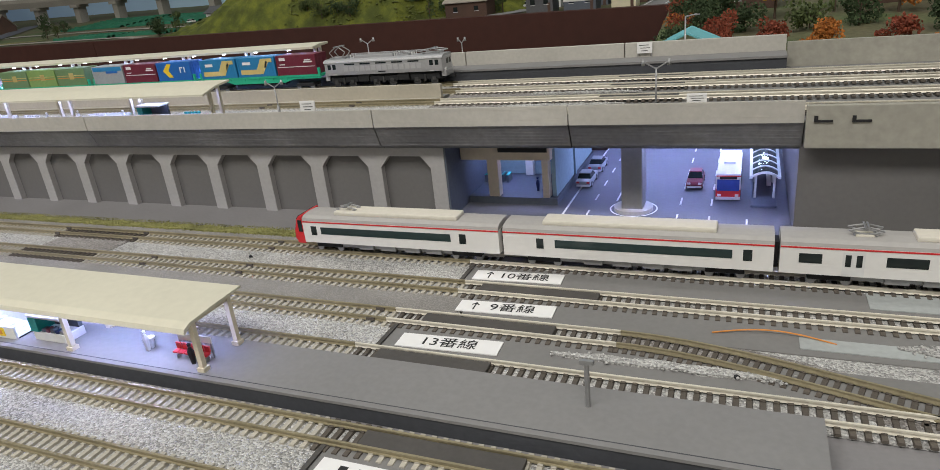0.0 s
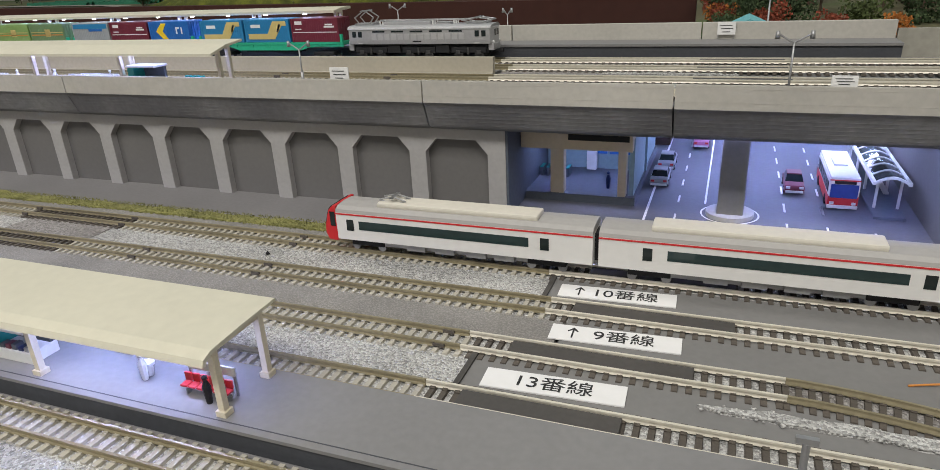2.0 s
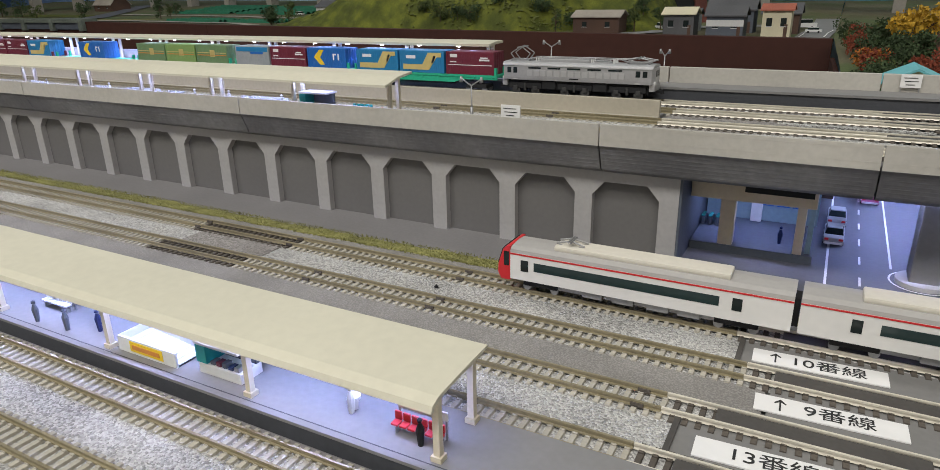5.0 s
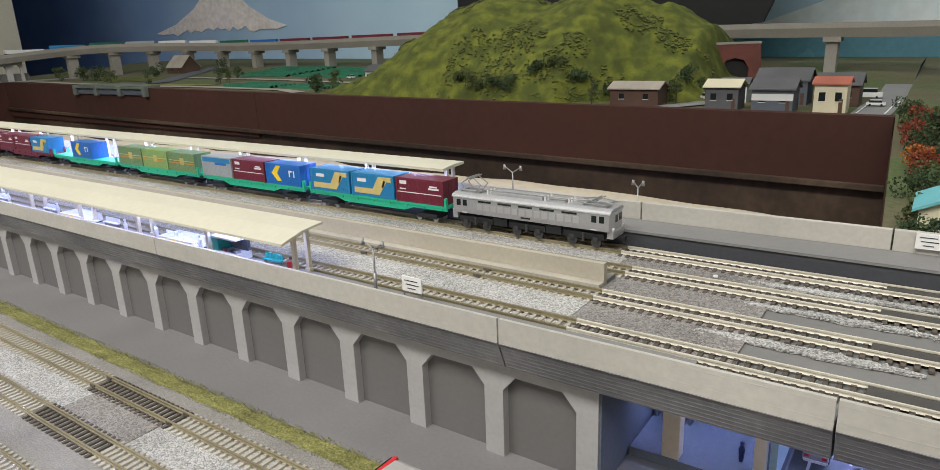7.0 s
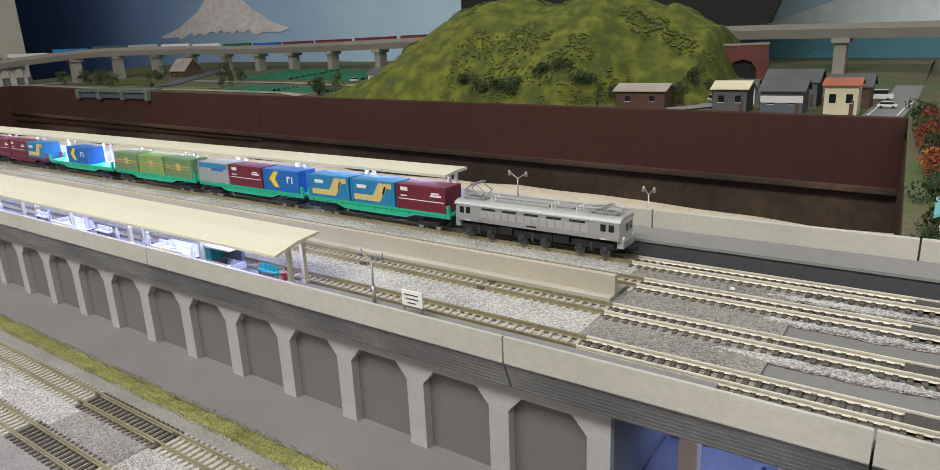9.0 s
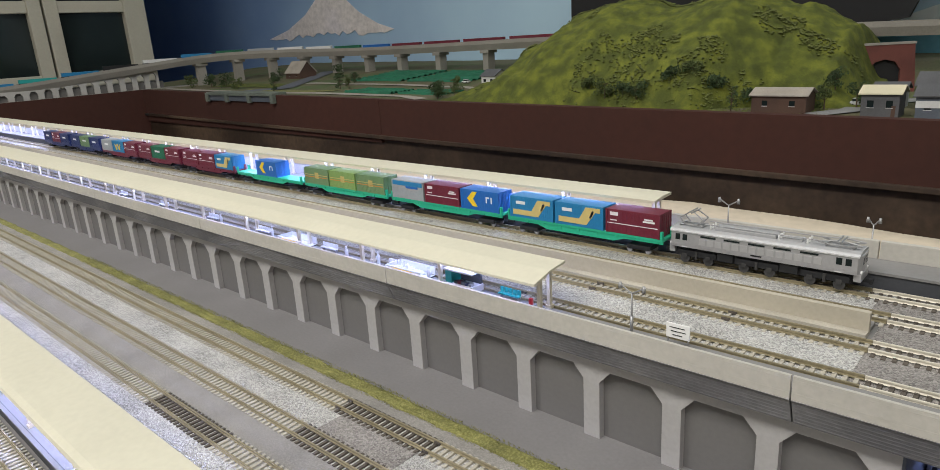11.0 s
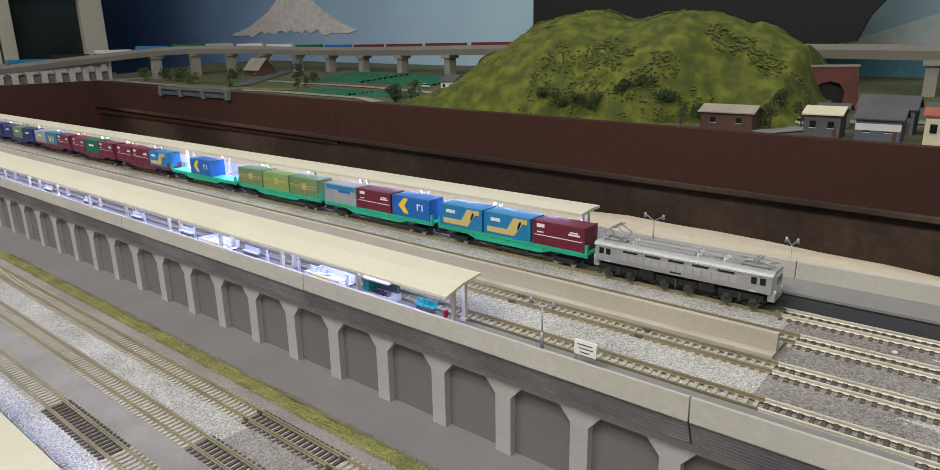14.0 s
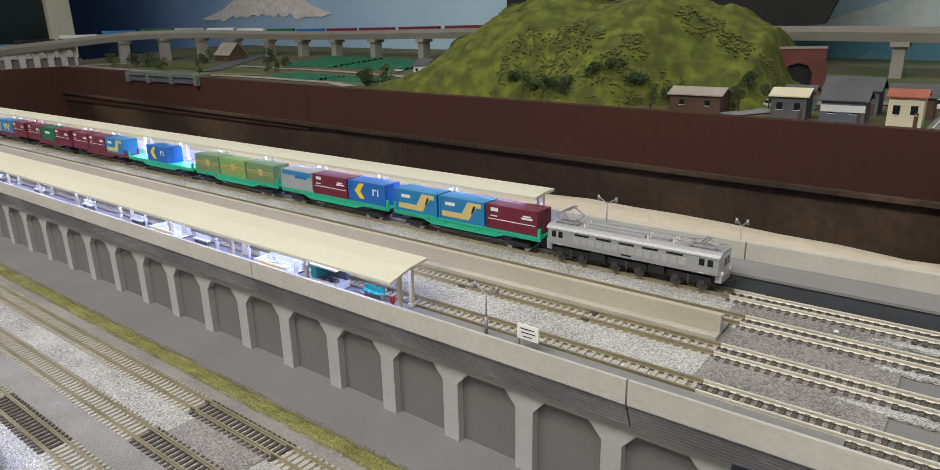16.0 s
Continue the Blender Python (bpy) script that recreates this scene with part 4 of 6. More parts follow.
def locomotive():
    t = thing("electric_locomotive", "silver electric locomotive with corrugated sides and two pantographs", "locomotive", ((LX0 + LX1) / 2, 0.4995, URT))
    h, w = (LX1 - LX0) / 2, 0.0094
    z0, z1, zr = 0.0106, 0.0212, 0.0231
    bm = bmesh.new()
    for s in (0,):
        prism(bm, [(-h + 0.0016, -w), (h - 0.0016, -w), (h, -w * 0.55), (h, w * 0.55), (h - 0.0016, w), (-h + 0.0016, w), (-h, w * 0.55), (-h, -w * 0.55)], "z", z0, z1)
    part("body", bm, M["silver"], t, bevel=0.0003)
    bm = bmesh.new()
    prism(bm, [(-w, z1), (w, z1), (w * 0.9, z1 + 0.0011), (w * 0.6, zr), (-w * 0.6, zr), (-w * 0.9, z1 + 0.0011)], "x", -h + 0.0008, h - 0.0008)
    part("roof", bm, M["silverroof"], t)
    bm = bmesh.new()
    for s in (-1, 1):
        for k in range(4):
            z = 0.0109 + k * 0.0006
            box(bm, -h + 0.0016, h - 0.0016, *sorted((s * w, s * (w + 0.00018))), z, z + 0.0003)
        part("gutter", bx(-h + 0.0010, h - 0.0010, *sorted((s * w, s * (w + 0.0006))), z1 - 0.0006, z1 + 0.0002), M["gutter"], t, "bright silver roof gutter")
    part("side_rib", bm, M["silver"], t, "fine corrugated side beading")
    for s in (-1, 1):
        ys = sorted((s * (w - 0.0003), s * (w + 0.00022)))
        for i in range(14):
            x = -0.0350 + i * 0.0051
            part("side_grille", bx(x, x + 0.0040, *ys, 0.0136, 0.0176), M["grille"], t, "louvred side grille", bevel=0.0001)
        for i in range(5):
            x = -0.0340 + i * 0.0145
            part("clerestory_window", bx(x, x + 0.0095, *ys, 0.0186, 0.0197), M["glass"], t)
        for x in (-h + 0.0045, -h + 0.0092, h - 0.0075, h - 0.0122):
            part("cab_window", bx(x, x + 0.0030, *ys, 0.0154, 0.0193), M["glass"], t)
        for x in (-h + 0.0090, h - 0.0124):
            part("cab_step", bx(x, x + 0.0034, *sorted((s * w, s * (w + 0.0006))), 0.0110, 0.0115), M["offwhite"], t)
        part("number_plate", bx(-0.0032, 0.0032, *sorted((s * w, s * (w + 0.0003))), 0.0120, 0.0129), M["black"], t, "dark plate with a plain bar")
    for s in (-1, 1):
        for y in (-0.0043, 0.0008):
            bm = bmesh.new()
            box(bm, *sorted((s * (h - 0.0003), s * (h + 0.0002))), y, y + 0.0035, 0.0156, 0.0196)
            part("windscreen", bm, M["glass"], t)
        for y in (-0.0060, 0.0060):
            bm = bmesh.new()
            cyl(bm, (s * (h - 0.0006), y, 0.0116), (s * (h + 0.0004), y, 0.0116), 0.0010, 12)
            part("headlight", bm, M["offwhite"], t)
        part("skirt", bx(*sorted((s * (h - 0.0035), s * (h + 0.0003))), -w * 0.8, w * 0.8, 0.0062, 0.0108), M["silver"], t, bevel=0.0004)
        bm = bmesh.new()
        box(bm, *sorted((s * h, s * (h + 0.0042))), -0.0010, 0.0010, 0.0048, 0.0064)
        box(bm, *sorted((s * (h + 0.0030), s * (h + 0.0046))), -0.0018, 0.0018, 0.0042, 0.0070)
        part("coupler", bm, M["black"], t)
    part("underframe", bx(-h + 0.004, h - 0.004, -0.0060, 0.0060, 0.0044, 0.0106), M["black"], t)
    for c in (-0.037, 0.0, 0.037):
        b = part("bogie", bx(c - 0.0125, c + 0.0125, -0.0077, 0.0077, 0.0046, 0.0086), M["black"], t, "black bogie frame", bevel=0.0005)
        for dx in (-0.0075, 0.0075):
            for s in (-1, 1):
                part("axle_box", bx(c + dx - 0.0016, c + dx + 0.0016, *sorted((s * 0.0076, s * 0.0084)), 0.0036, 0.0064), M["frameblack"], b, bevel=0.0003)
        for s in (-1, 1):
            bm = bmesh.new()
            cyl(bm, (c, s * 0.0080, 0.0036), (c, s * 0.0080, 0.0084), 0.0009, 8)
            part("spring", bm, M["frameblack"], b)
        for dx in (-0.0075, 0.0075):
            for s in (-1, 1):
                bm = bmesh.new()
                cyl(bm, (c + dx, s * 0.0056, 0.0031), (c + dx, s * 0.0072, 0.0031), 0.0031, 16)
                part("wheel", bm, M["frameblack"], b)
    for c in (-0.019, 0.018):
        part("tank", bx(c - 0.005, c + 0.005, -0.0080, 0.0080, 0.0046, 0.0102), M["black"], t, bevel=0.0005)
    part("roof_box", bx(-0.0270, 0.0090, -0.0048, 0.0048, zr - 0.0004, zr + 0.0022), M["silverroof"], t, "raised silver roof cover", bevel=0.0006)
    part("roof_box", bx(0.0120, 0.0230, -0.0030, 0.0030, zr - 0.0004, zr + 0.0014), M["silverroof"], t, bevel=0.0005)
    for x in (-0.030, 0.0105, 0.0260):
        bm = bmesh.new()
        for y in (-0.004, 0, 0.004):
            cyl(bm, (x, y, zr - 0.0003), (x, y, zr + 0.0026), 0.0006, 8)
        part("insulator", bm, M["offwhite"], t)
    bm = bmesh.new()
    for y in (-0.004, 0.004):
        cyl(bm, (-0.034, y, zr + 0.0027), (0.034, y, zr + 0.0027), 0.00035, 5)
    part("roof_conductor", bm, M["steel"], t)
    pantograph(t, -0.0425, zr, 1.0, up=True)
    pantograph(t, 0.0425, zr, 1.0)
    return t


locomotive()

# ---- goods wagons and containers ----
WAGON = 0.1345
WZ = 0.0124


def wagon(x_right, paint, label, loaded=True):
    t = thing("container_wagon", label, "wagon", (x_right - WAGON / 2, 0.4995, URT), group="goods train")
    h = WAGON / 2 - 0.003
    bm = bmesh.new()
    box(bm, -h, h, -0.0080, 0.0080, WZ - 0.0018, WZ)
    part("deck", bm, M[paint], t, bevel=0.0002)
    for s in (-1, 1):
        bm = bmesh.new()
        y = s * 0.0070
        prism(bm, [(-h, WZ - 0.0018), (-h, WZ - 0.0034), (-0.036, WZ - 0.0034), (-0.028, WZ - 0.0060), (0.028, WZ - 0.0060), (0.036, WZ - 0.0034), (h, WZ - 0.0034), (h, WZ - 0.0018)], "y", y - 0.0004, y + 0.0004)
        part("side_sill", bm, M[paint], t)
        for x in (-h + 0.001, h - 0.001):
            part("end_stanchion", bx(x - 0.0008, x + 0.0008, *sorted((s * 0.0060, s * 0.0082)), WZ, WZ + 0.0052), M[paint], t)
    for k in range(9):
        x = -h + 0.004 + k * (2 * h - 0.008) / 8
        part("cross_member", bx(x - 0.0007, x + 0.0007, -0.0082, 0.0082, WZ - 0.0030, WZ - 0.0019), M[paint], t)
    part("brake_gear", bx(-0.024, 0.024, -0.004, 0.004, WZ - 0.0078, WZ - 0.0030), M["black"], t)
    for x in (-0.046, 0.046):
        bogie(t, x)
    for s in (-1, 1):
        bm = bmesh.new()
        box(bm, *sorted((s * h, s * (h + 0.0030))), -0.0010, 0.0010, 0.0046, 0.0064)
        part("coupler", bm, M["black"], t)
    return t


def container(xc, paint, label, style, length=0.0395, wide=0.0164, high=0.0164):
    t = thing("freight_container", label, "container", (xc, 0.4995, URT + WZ + 0.00005), group="goods train containers")
    h, w = length / 2, wide / 2
    part("box", bx(-h, h, -w, w, 0, high), M[paint], t, bevel=0.0003)
    bm = bmesh.new()
    k = -h + 0.0016
    while k < h - 0.001:
        for s in (-1, 1):
            box(bm, k, k + 0.0008, *sorted((s * w, s * (w + 0.00012))), 0.0014, high - 0.0012)
        k += 0.0019
    part("corrugation", bm, M[paint], t)
    for sx in (-1, 1):
        for s in (-1, 1):
            part("corner_post", bx(*sorted((sx * (h - 0.0012), sx * (h + 0.0002))), *sorted((s * (w - 0.001), s * (w + 0.0003))), 0, high), M[paint], t)
    for s in (-1, 1):
        y = sorted((s * (w + 0.0001), s * (w + 0.0003)))

        def bar(a, b, z0, z1, m, nm="marking"):
            a, b = (a, b) if s < 0 else (-b, -a)
            part(nm, bx(a, b, *y, z0, z1), M[m], t)

        def slab(pts, m, nm="marking"):
            bm = bmesh.new()
            prism(bm, [(p[0] if s < 0 else -p[0], p[1]) for p in pts], "y", *y)
            part(nm, bm, M[m], t)
        if style == "maroon":
            bar(-h + 0.001, h - 0.001, 0.0066, 0.0071, "whitemark", "band")
            bar(0.008, 0.0165, 0.0100, 0.0112, "whitemark")
            bar(0.009, 0.0150, 0.0116, 0.0126, "whitemark")
            bar(-0.0165, -0.0105, 0.0122, 0.0146, "whitemark")
            bar(-0.0165, -0.0112, 0.0086, 0.0094, "whitemark")
        elif style == "swoosh":
            slab([(-0.017, 0.0022), (0.0065, 0.0022), (0.0135, 0.0118), (0.0175, 0.0118), (0.0175, 0.0150), (0.0060, 0.0150), (0.0005, 0.0062), (-0.017, 0.0062)], "tan", "slanted_band")
            bar(-0.0140, -0.0055, 0.0104, 0.0128, "whitemark")
            slab([(0.0085, 0.0075), (0.0110, 0.0128), (0.0128, 0.0128), (0.0103, 0.0075)], "deepblue", "emblem")
        elif style == "arrow":
            slab([(-0.0130, 0.0090), (-0.0070, 0.0150), (-0.0020, 0.0150), (-0.0065, 0.0090), (-0.0020, 0.0030), (-0.0070, 0.0030)], "yellow", "arrow")
            bar(0.0070, 0.0082, 0.0070, 0.0120, "whitemark")
            bar(0.0082, 0.0105, 0.0108, 0.0120, "whitemark")
            bar(0.0120, 0.0132, 0.0070, 0.0120, "whitemark")
        elif style == "stripes":
            bar(-h + 0.001, h - 0.001, 0.0070, 0.0078, "orange", "band")
            bar(-h + 0.001, h - 0.001, 0.0092, 0.0098, "tan", "band")
            bar(-0.0020, 0.0040, 0.0060, 0.0120, "tan", "emblem")
        elif style == "grey":
            bar(-h + 0.001, h - 0.001, high - 0.0045, high - 0.0008, "blue", "band")
            bar(-0.0020, 0.0130, 0.0098, 0.0118, "deepblue")
        elif style == "wave":
            for a in (-0.012, -0.002):
                slab([(a, 0.012), (a + 0.003, 0.012), (a + 0.006, 0.005), (a + 0.009, 0.012), (a + 0.0115, 0.012), (a + 0.0075, 0.003), (a + 0.0045, 0.003)], "yellow", "emblem")
        elif style == "label":
            bar(-0.008, 0.006, 0.0085, 0.0110, "whitemark")
    # door bars on the end that faces the locomotive
    bm = bmesh.new()
    for yy in (-0.0045, -0.0018, 0.0018, 0.0045):
        box(bm, h, h + 0.0003, yy - 0.0002, yy + 0.0002, 0.0010, high - 0.0010)
    part("locking_bar", bm, M[paint], t)


W0 = -0.3305
rows = [
    ("green", "bright green flat wagon carrying three containers", [("maroon", "maroon", "maroon freight container with white markings"), ("blue", "swoosh", "blue freight container with a slanted tan band"), ("blue", "swoosh", "blue freight container with a slanted tan band")]),
    ("green", "bright green flat wagon carrying three containers", [("deepblue", "arrow", "deep blue freight container with a yellow arrow"), ("maroon", "maroon", "maroon freight container with white markings"), ("greyc", "grey", "grey freight container with a blue top band")]),
    ("green", "bright green flat wagon carrying three containers", [("olive", "stripes", "green freight container with orange and tan bands"), ("olivelight", "stripes", "light green freight container with orange bands"), ("olive", "stripes", "green freight container with orange and tan bands")]),
    ("green", "bright green flat wagon carrying a single container", [None, ("deepblue", "arrow", "deep blue freight container with a yellow arrow"), None]),
    ("maroon", "maroon flat wagon carrying three containers", [("blue", "swoosh", "blue freight container with a slanted tan band"), ("maroon", "maroon", "maroon freight container with white markings"), ("maroon", "maroon", "maroon freight container with white markings")]),
    ("maroon", "maroon flat wagon carrying three containers", [("maroon", "maroon", "maroon freight container with white markings"), ("field", "label", "dark green freight container with white lettering"), ("maroon", "maroon", "maroon freight container with white markings")]),
    ("maroon", "maroon flat wagon carrying three containers", [("maroon", "maroon", "maroon freight container with white markings"), ("blue", "wave", "blue freight container with a yellow wave"), ("greyc", "label", "plain grey freight container with a white label")]),
    ("navy", "navy blue flat wagon carrying three containers", [("navy", "label", "navy blue freight container with a white label"), ("olive", "label", "green and white freight container"), ("navy", "label", "navy blue freight container with a white label")]),
    ("navy", "navy blue flat wagon carrying three containers", [("navy", "label", "navy blue freight container with a white label"), ("maroon", "maroon", "maroon freight container with white markings"), ("navy", "label", "navy blue freight container with a white label")]),
]
for i, (paint, label, load) in enumerate(rows):
    xr = W0 - i * WAGON
    wagon(xr, paint, label)
    for k, c in enumerate(load):
        if c:
            container(xr - 0.0250 - k * 0.0418 - (0.0005 if i else 0), c[0], c[2], c[1])

# ---- road and station under the bridge ----
structure("road", bx(X0 + 0.0014, 0.0238, 0.3455, 0.597, 0.0002, 0.0006), M["road"], "blue-grey road that runs under the bridge", category="road")


def line(x0, x1, y0, y1, label="white painted road marking"):
    structure("road_marking", bx(x0, x1, y0, y1, 0.0006, 0.00085), M["whiteline"], label, category="road marking")


line(-0.1056, -0.1044, 0.385, 0.595)
line(-0.0900, -0.0050, 0.3585, 0.3596)
line(-0.1005, -0.0895, 0.3632, 0.3642)
line(-0.0765, -0.0755, 0.420, 0.595)
line(0.0010, 0.0020, 0.364, 0.395)
for k in range(7):
    line(-0.0905, -0.0895, 0.390 + k * 0.030, 0.401 + k * 0.030)
    line(-0.0372, -0.0362, 0.386 + k * 0.030, 0.399 + k * 0.030)
    line(-0.0192, -0.0182, 0.386 + k * 0.030, 0.398 + k * 0.030)
bm = bmesh.new()
for i in range(9):
    a0, a1 = math.pi + i * math.pi / 18, math.pi + (i + 1) * math.pi / 18
    cx, cy, r = -0.0925, 0.3760, 0.0130
    p = [(cx + r * math.cos(a), cy + r * math.sin(a)) for a in (a0, a1)]
    q = [(cx + (r - 0.0012) * math.cos(a), cy + (r - 0.0012) * math.sin(a)) for a in (a1, a0)]
    prism(bm, p + q, "z", 0.0006, 0.0009)
structure("kerb_marking", bm, M["whiteline"], "curved white line at the road's corner", category="road marking")

st = thing("station_building", "cream and blue station hall with a black name board", "building", (0, 0, 0))
SX0, SX1 = X0 + 0.002, -0.1122
part("floor_slab", bx(SX0, SX1, 0.4080, 0.520, 0.0006, 0.0052), M["darkwall"], st, "dark raised floor slab")
part("fascia", bx(SX0, -0.1132, 0.3995, 0.4050, 0.0330, 0.0425), M["stationcream"], st, "cream fascia over the entrance", bevel=0.0003)
part("soffit", bx(SX0, -0.1132, 0.4050, 0.520, 0.0385, 0.0425), M["stationcream"], st)
led_strip("station_led", "cool white light strip in the station hall", SX0 + 0.004, -0.1175, 0.432, 0.0380, 0.012, 0.020, "station_lamp")
part("name_board", bx(-0.1470, -0.1150, 0.3985, 0.3994, 0.0385, 0.0415), M["black"], st, "blank black name board")
part("back_wall", bx(SX0, SX1, 0.4600, 0.4640, 0.0052, 0.0385), M["stationwall"], st, "pale blue tiled rear wall")
part("side_wall", bx(-0.1162, -0.1135, 0.4120, 0.520, 0.0052, 0.0385), M["stationwall"], st)
for x, pw in ((-0.1592, 0.0076), (-0.1218, 0.0044)):
    part("pillar", bx(x, x + pw, 0.4085, 0.4150, 0.0052, 0.0330), M["stationcream"], st, "square cream pillar", bevel=0.0004)
for i in range(6):
    g = part("ticket_gate", bx(-0.1770 + i * 0.0040, -0.1752 + i * 0.0040, 0.4380, 0.4460, 0.0052, 0.0105), M["darkwall"], st, "small dark ticket gate", bevel=0.0003)
    part("gate_top", bx(-0.1770 + i * 0.0040, -0.1752 + i * 0.0040, 0.4380, 0.4460, 0.0105, 0.0110), M["teal"], g)
part("ticket_machine", bx(-0.1480, -0.1420, 0.4560, 0.4600, 0.0052, 0.0170), M["offwhite"], st, bevel=0.0003)
for i in range(3):
    part("wall_panel", bx(-0.1430 + i * 0.0085, -0.1360 + i * 0.0085, 0.4588, 0.4599, 0.0150, 0.0240), M["deepblue"], st, "blue poster panel")


def car(x, y, paint, label, length=0.0262, wide=0.0100, turn=90):
    t = thing("parked_car", label, "car", (x, y, 0.0007), group="cars under the bridge", turn=turn)
    h, w = length / 2, wide / 2
    bm = bmesh.new()
    prism(bm, [(-h, 0.0016), (h, 0.0016), (h + 0.0002, 0.0042), (h - 0.0012, 0.0054), (h * 0.45, 0.0060), (-h * 0.72, 0.0062), (-h, 0.0054)], "y", -w, w)
    part("body", bm, M[paint], t, bevel=0.0006)
    bm = bmesh.new()
    lo = [(-h * 0.72, -w * 0.94), (h * 0.46, -w * 0.94), (h * 0.46, w * 0.94), (-h * 0.72, w * 0.94)]
    hi = [(-h * 0.48, -w * 0.76), (h * 0.14, -w * 0.76), (h * 0.14, w * 0.76), (-h * 0.48, w * 0.76)]
    a = [bm.verts.new((*p, 0.0059)) for p in lo]
    b = [bm.verts.new((*p, 0.0091)) for p in hi]
    bm.faces.new(a[::-1])
    bm.faces.new(b)
    for i in range(4):
        bm.faces.new((a[i], a[(i + 1) % 4], b[(i + 1) % 4], b[i]))
    part("cabin_glass", bm, M["glass"], t, "dark car windows")
    part("roof", bx(-h * 0.49, h * 0.15, -w * 0.77, w * 0.77, 0.0090, 0.0096), M[paint], t, bevel=0.0002)
    for sx in (-0.62, 0.62):
        for s in (-1, 1):
            bm = bmesh.new()
            cyl(bm, (sx * h, s * (w - 0.0012), 0.0021), (sx * h, s * (w + 0.0002), 0.0021), 0.0021, 14)
            wh = part("wheel", bm, M["black"], t)
            bm = bmesh.new()
            cyl(bm, (sx * h, s * (w + 0.0001), 0.0021), (sx * h, s * (w + 0.0004), 0.0021), 0.0011, 10)
            part("hub", bm, M["steel"], wh)
    for s in (-1, 1):
        part("headlight", bx(h - 0.0006, h + 0.0003, s * w * 0.68 - 0.0011, s * w * 0.68 + 0.0011, 0.0040, 0.0052), M["offwhite"], t, bevel=0.0002)
        part("tail_light", bx(-h - 0.0003, -h + 0.0004, s * w * 0.70 - 0.0010, s * w * 0.70 + 0.0010, 0.0040, 0.0052), M["red"], t)
    part("bumper", bx(h - 0.0003, h + 0.0006, -w * 0.9, w * 0.9, 0.0018, 0.0030), M["offwhite"], t, bevel=0.0002)
    part("rear_bumper", bx(-h - 0.0006, -h + 0.0003, -w * 0.9, w * 0.9, 0.0018, 0.0030), M["offwhite"], t, bevel=0.0002)


car(-0.1030, 0.4545, "carsilver", "silver saloon car parked under the bridge")
car(-0.1022, 0.4890, "carsilver", "silver saloon car parked behind another one")
car(-0.0308, 0.4570, "maroon", "dark red saloon car with chrome bumpers", turn=-90)
car(-0.0840, 0.5450, "pink", "pink saloon car far under the bridge")


def bus():
    t = thing("bus", "white and red city bus with a dark windscreen", "bus", (-0.0098, 0.4515, 0.0007), turn=-90)
    t.scale = (0.84, 0.84, 0.88)
    h, w = 0.0320, 0.0084
    part("lower_body", bx(-h, h, -w, w, 0.0018, 0.0085), M["red"], t, "red lower body", bevel=0.0006)
    part("upper_body", bx(-h, h, -w, w, 0.0085, 0.0185), M["white"], t, bevel=0.0008)
    part("roof", bx(-h + 0.0004, h - 0.0004, -w + 0.0004, w - 0.0004, 0.0185, 0.0200), M["white"], t, "plain white roof", bevel=0.0005)
    part("roof_unit", bx(-0.010, 0.006, -0.004, 0.004, 0.0199, 0.0210), M["offwhite"], t, bevel=0.0003)
    part("windscreen", bx(h - 0.0004, h + 0.0003, -w * 0.9, w * 0.9, 0.0078, 0.0160), M["reflectglass"], t, "large windscreen with a blue reflection in its colour")
    part("destination_sign", bx(h - 0.0004, h + 0.0004, -w * 0.7, w * 0.7, 0.0163, 0.0180), M["black"], t)
    part("front_stripe", bx(h - 0.0003, h + 0.0002, -w, w, 0.0181, 0.0187), M["red"], t)
    for s in (-1, 1):
        ys = sorted((s * (w - 0.0003), s * (w + 0.0002)))
        for i in range(6):
            a = -h + 0.003 + i * 0.0098
            part("side_window", bx(a, a + 0.0082, *ys, 0.0100, 0.0160), M["glass"], t)
        part("headlight", bx(h - 0.0003, h + 0.0005, s * 0.0060 - 0.0012, s * 0.0060 + 0.0012, 0.0038, 0.0054), M["offwhite"], t, bevel=0.0002)
        for x in (-0.019, 0.020):
            bm = bmesh.new()
            cyl(bm, (x, s * (w - 0.002), 0.0031), (x, s * (w + 0.0003), 0.0031), 0.0031, 16)
            part("wheel", bm, M["black"], t)
    part("bumper", bx(h - 0.0003, h + 0.0008, -w, w, 0.0014, 0.0034), M["offwhite"], t, bevel=0.0003)


bus()


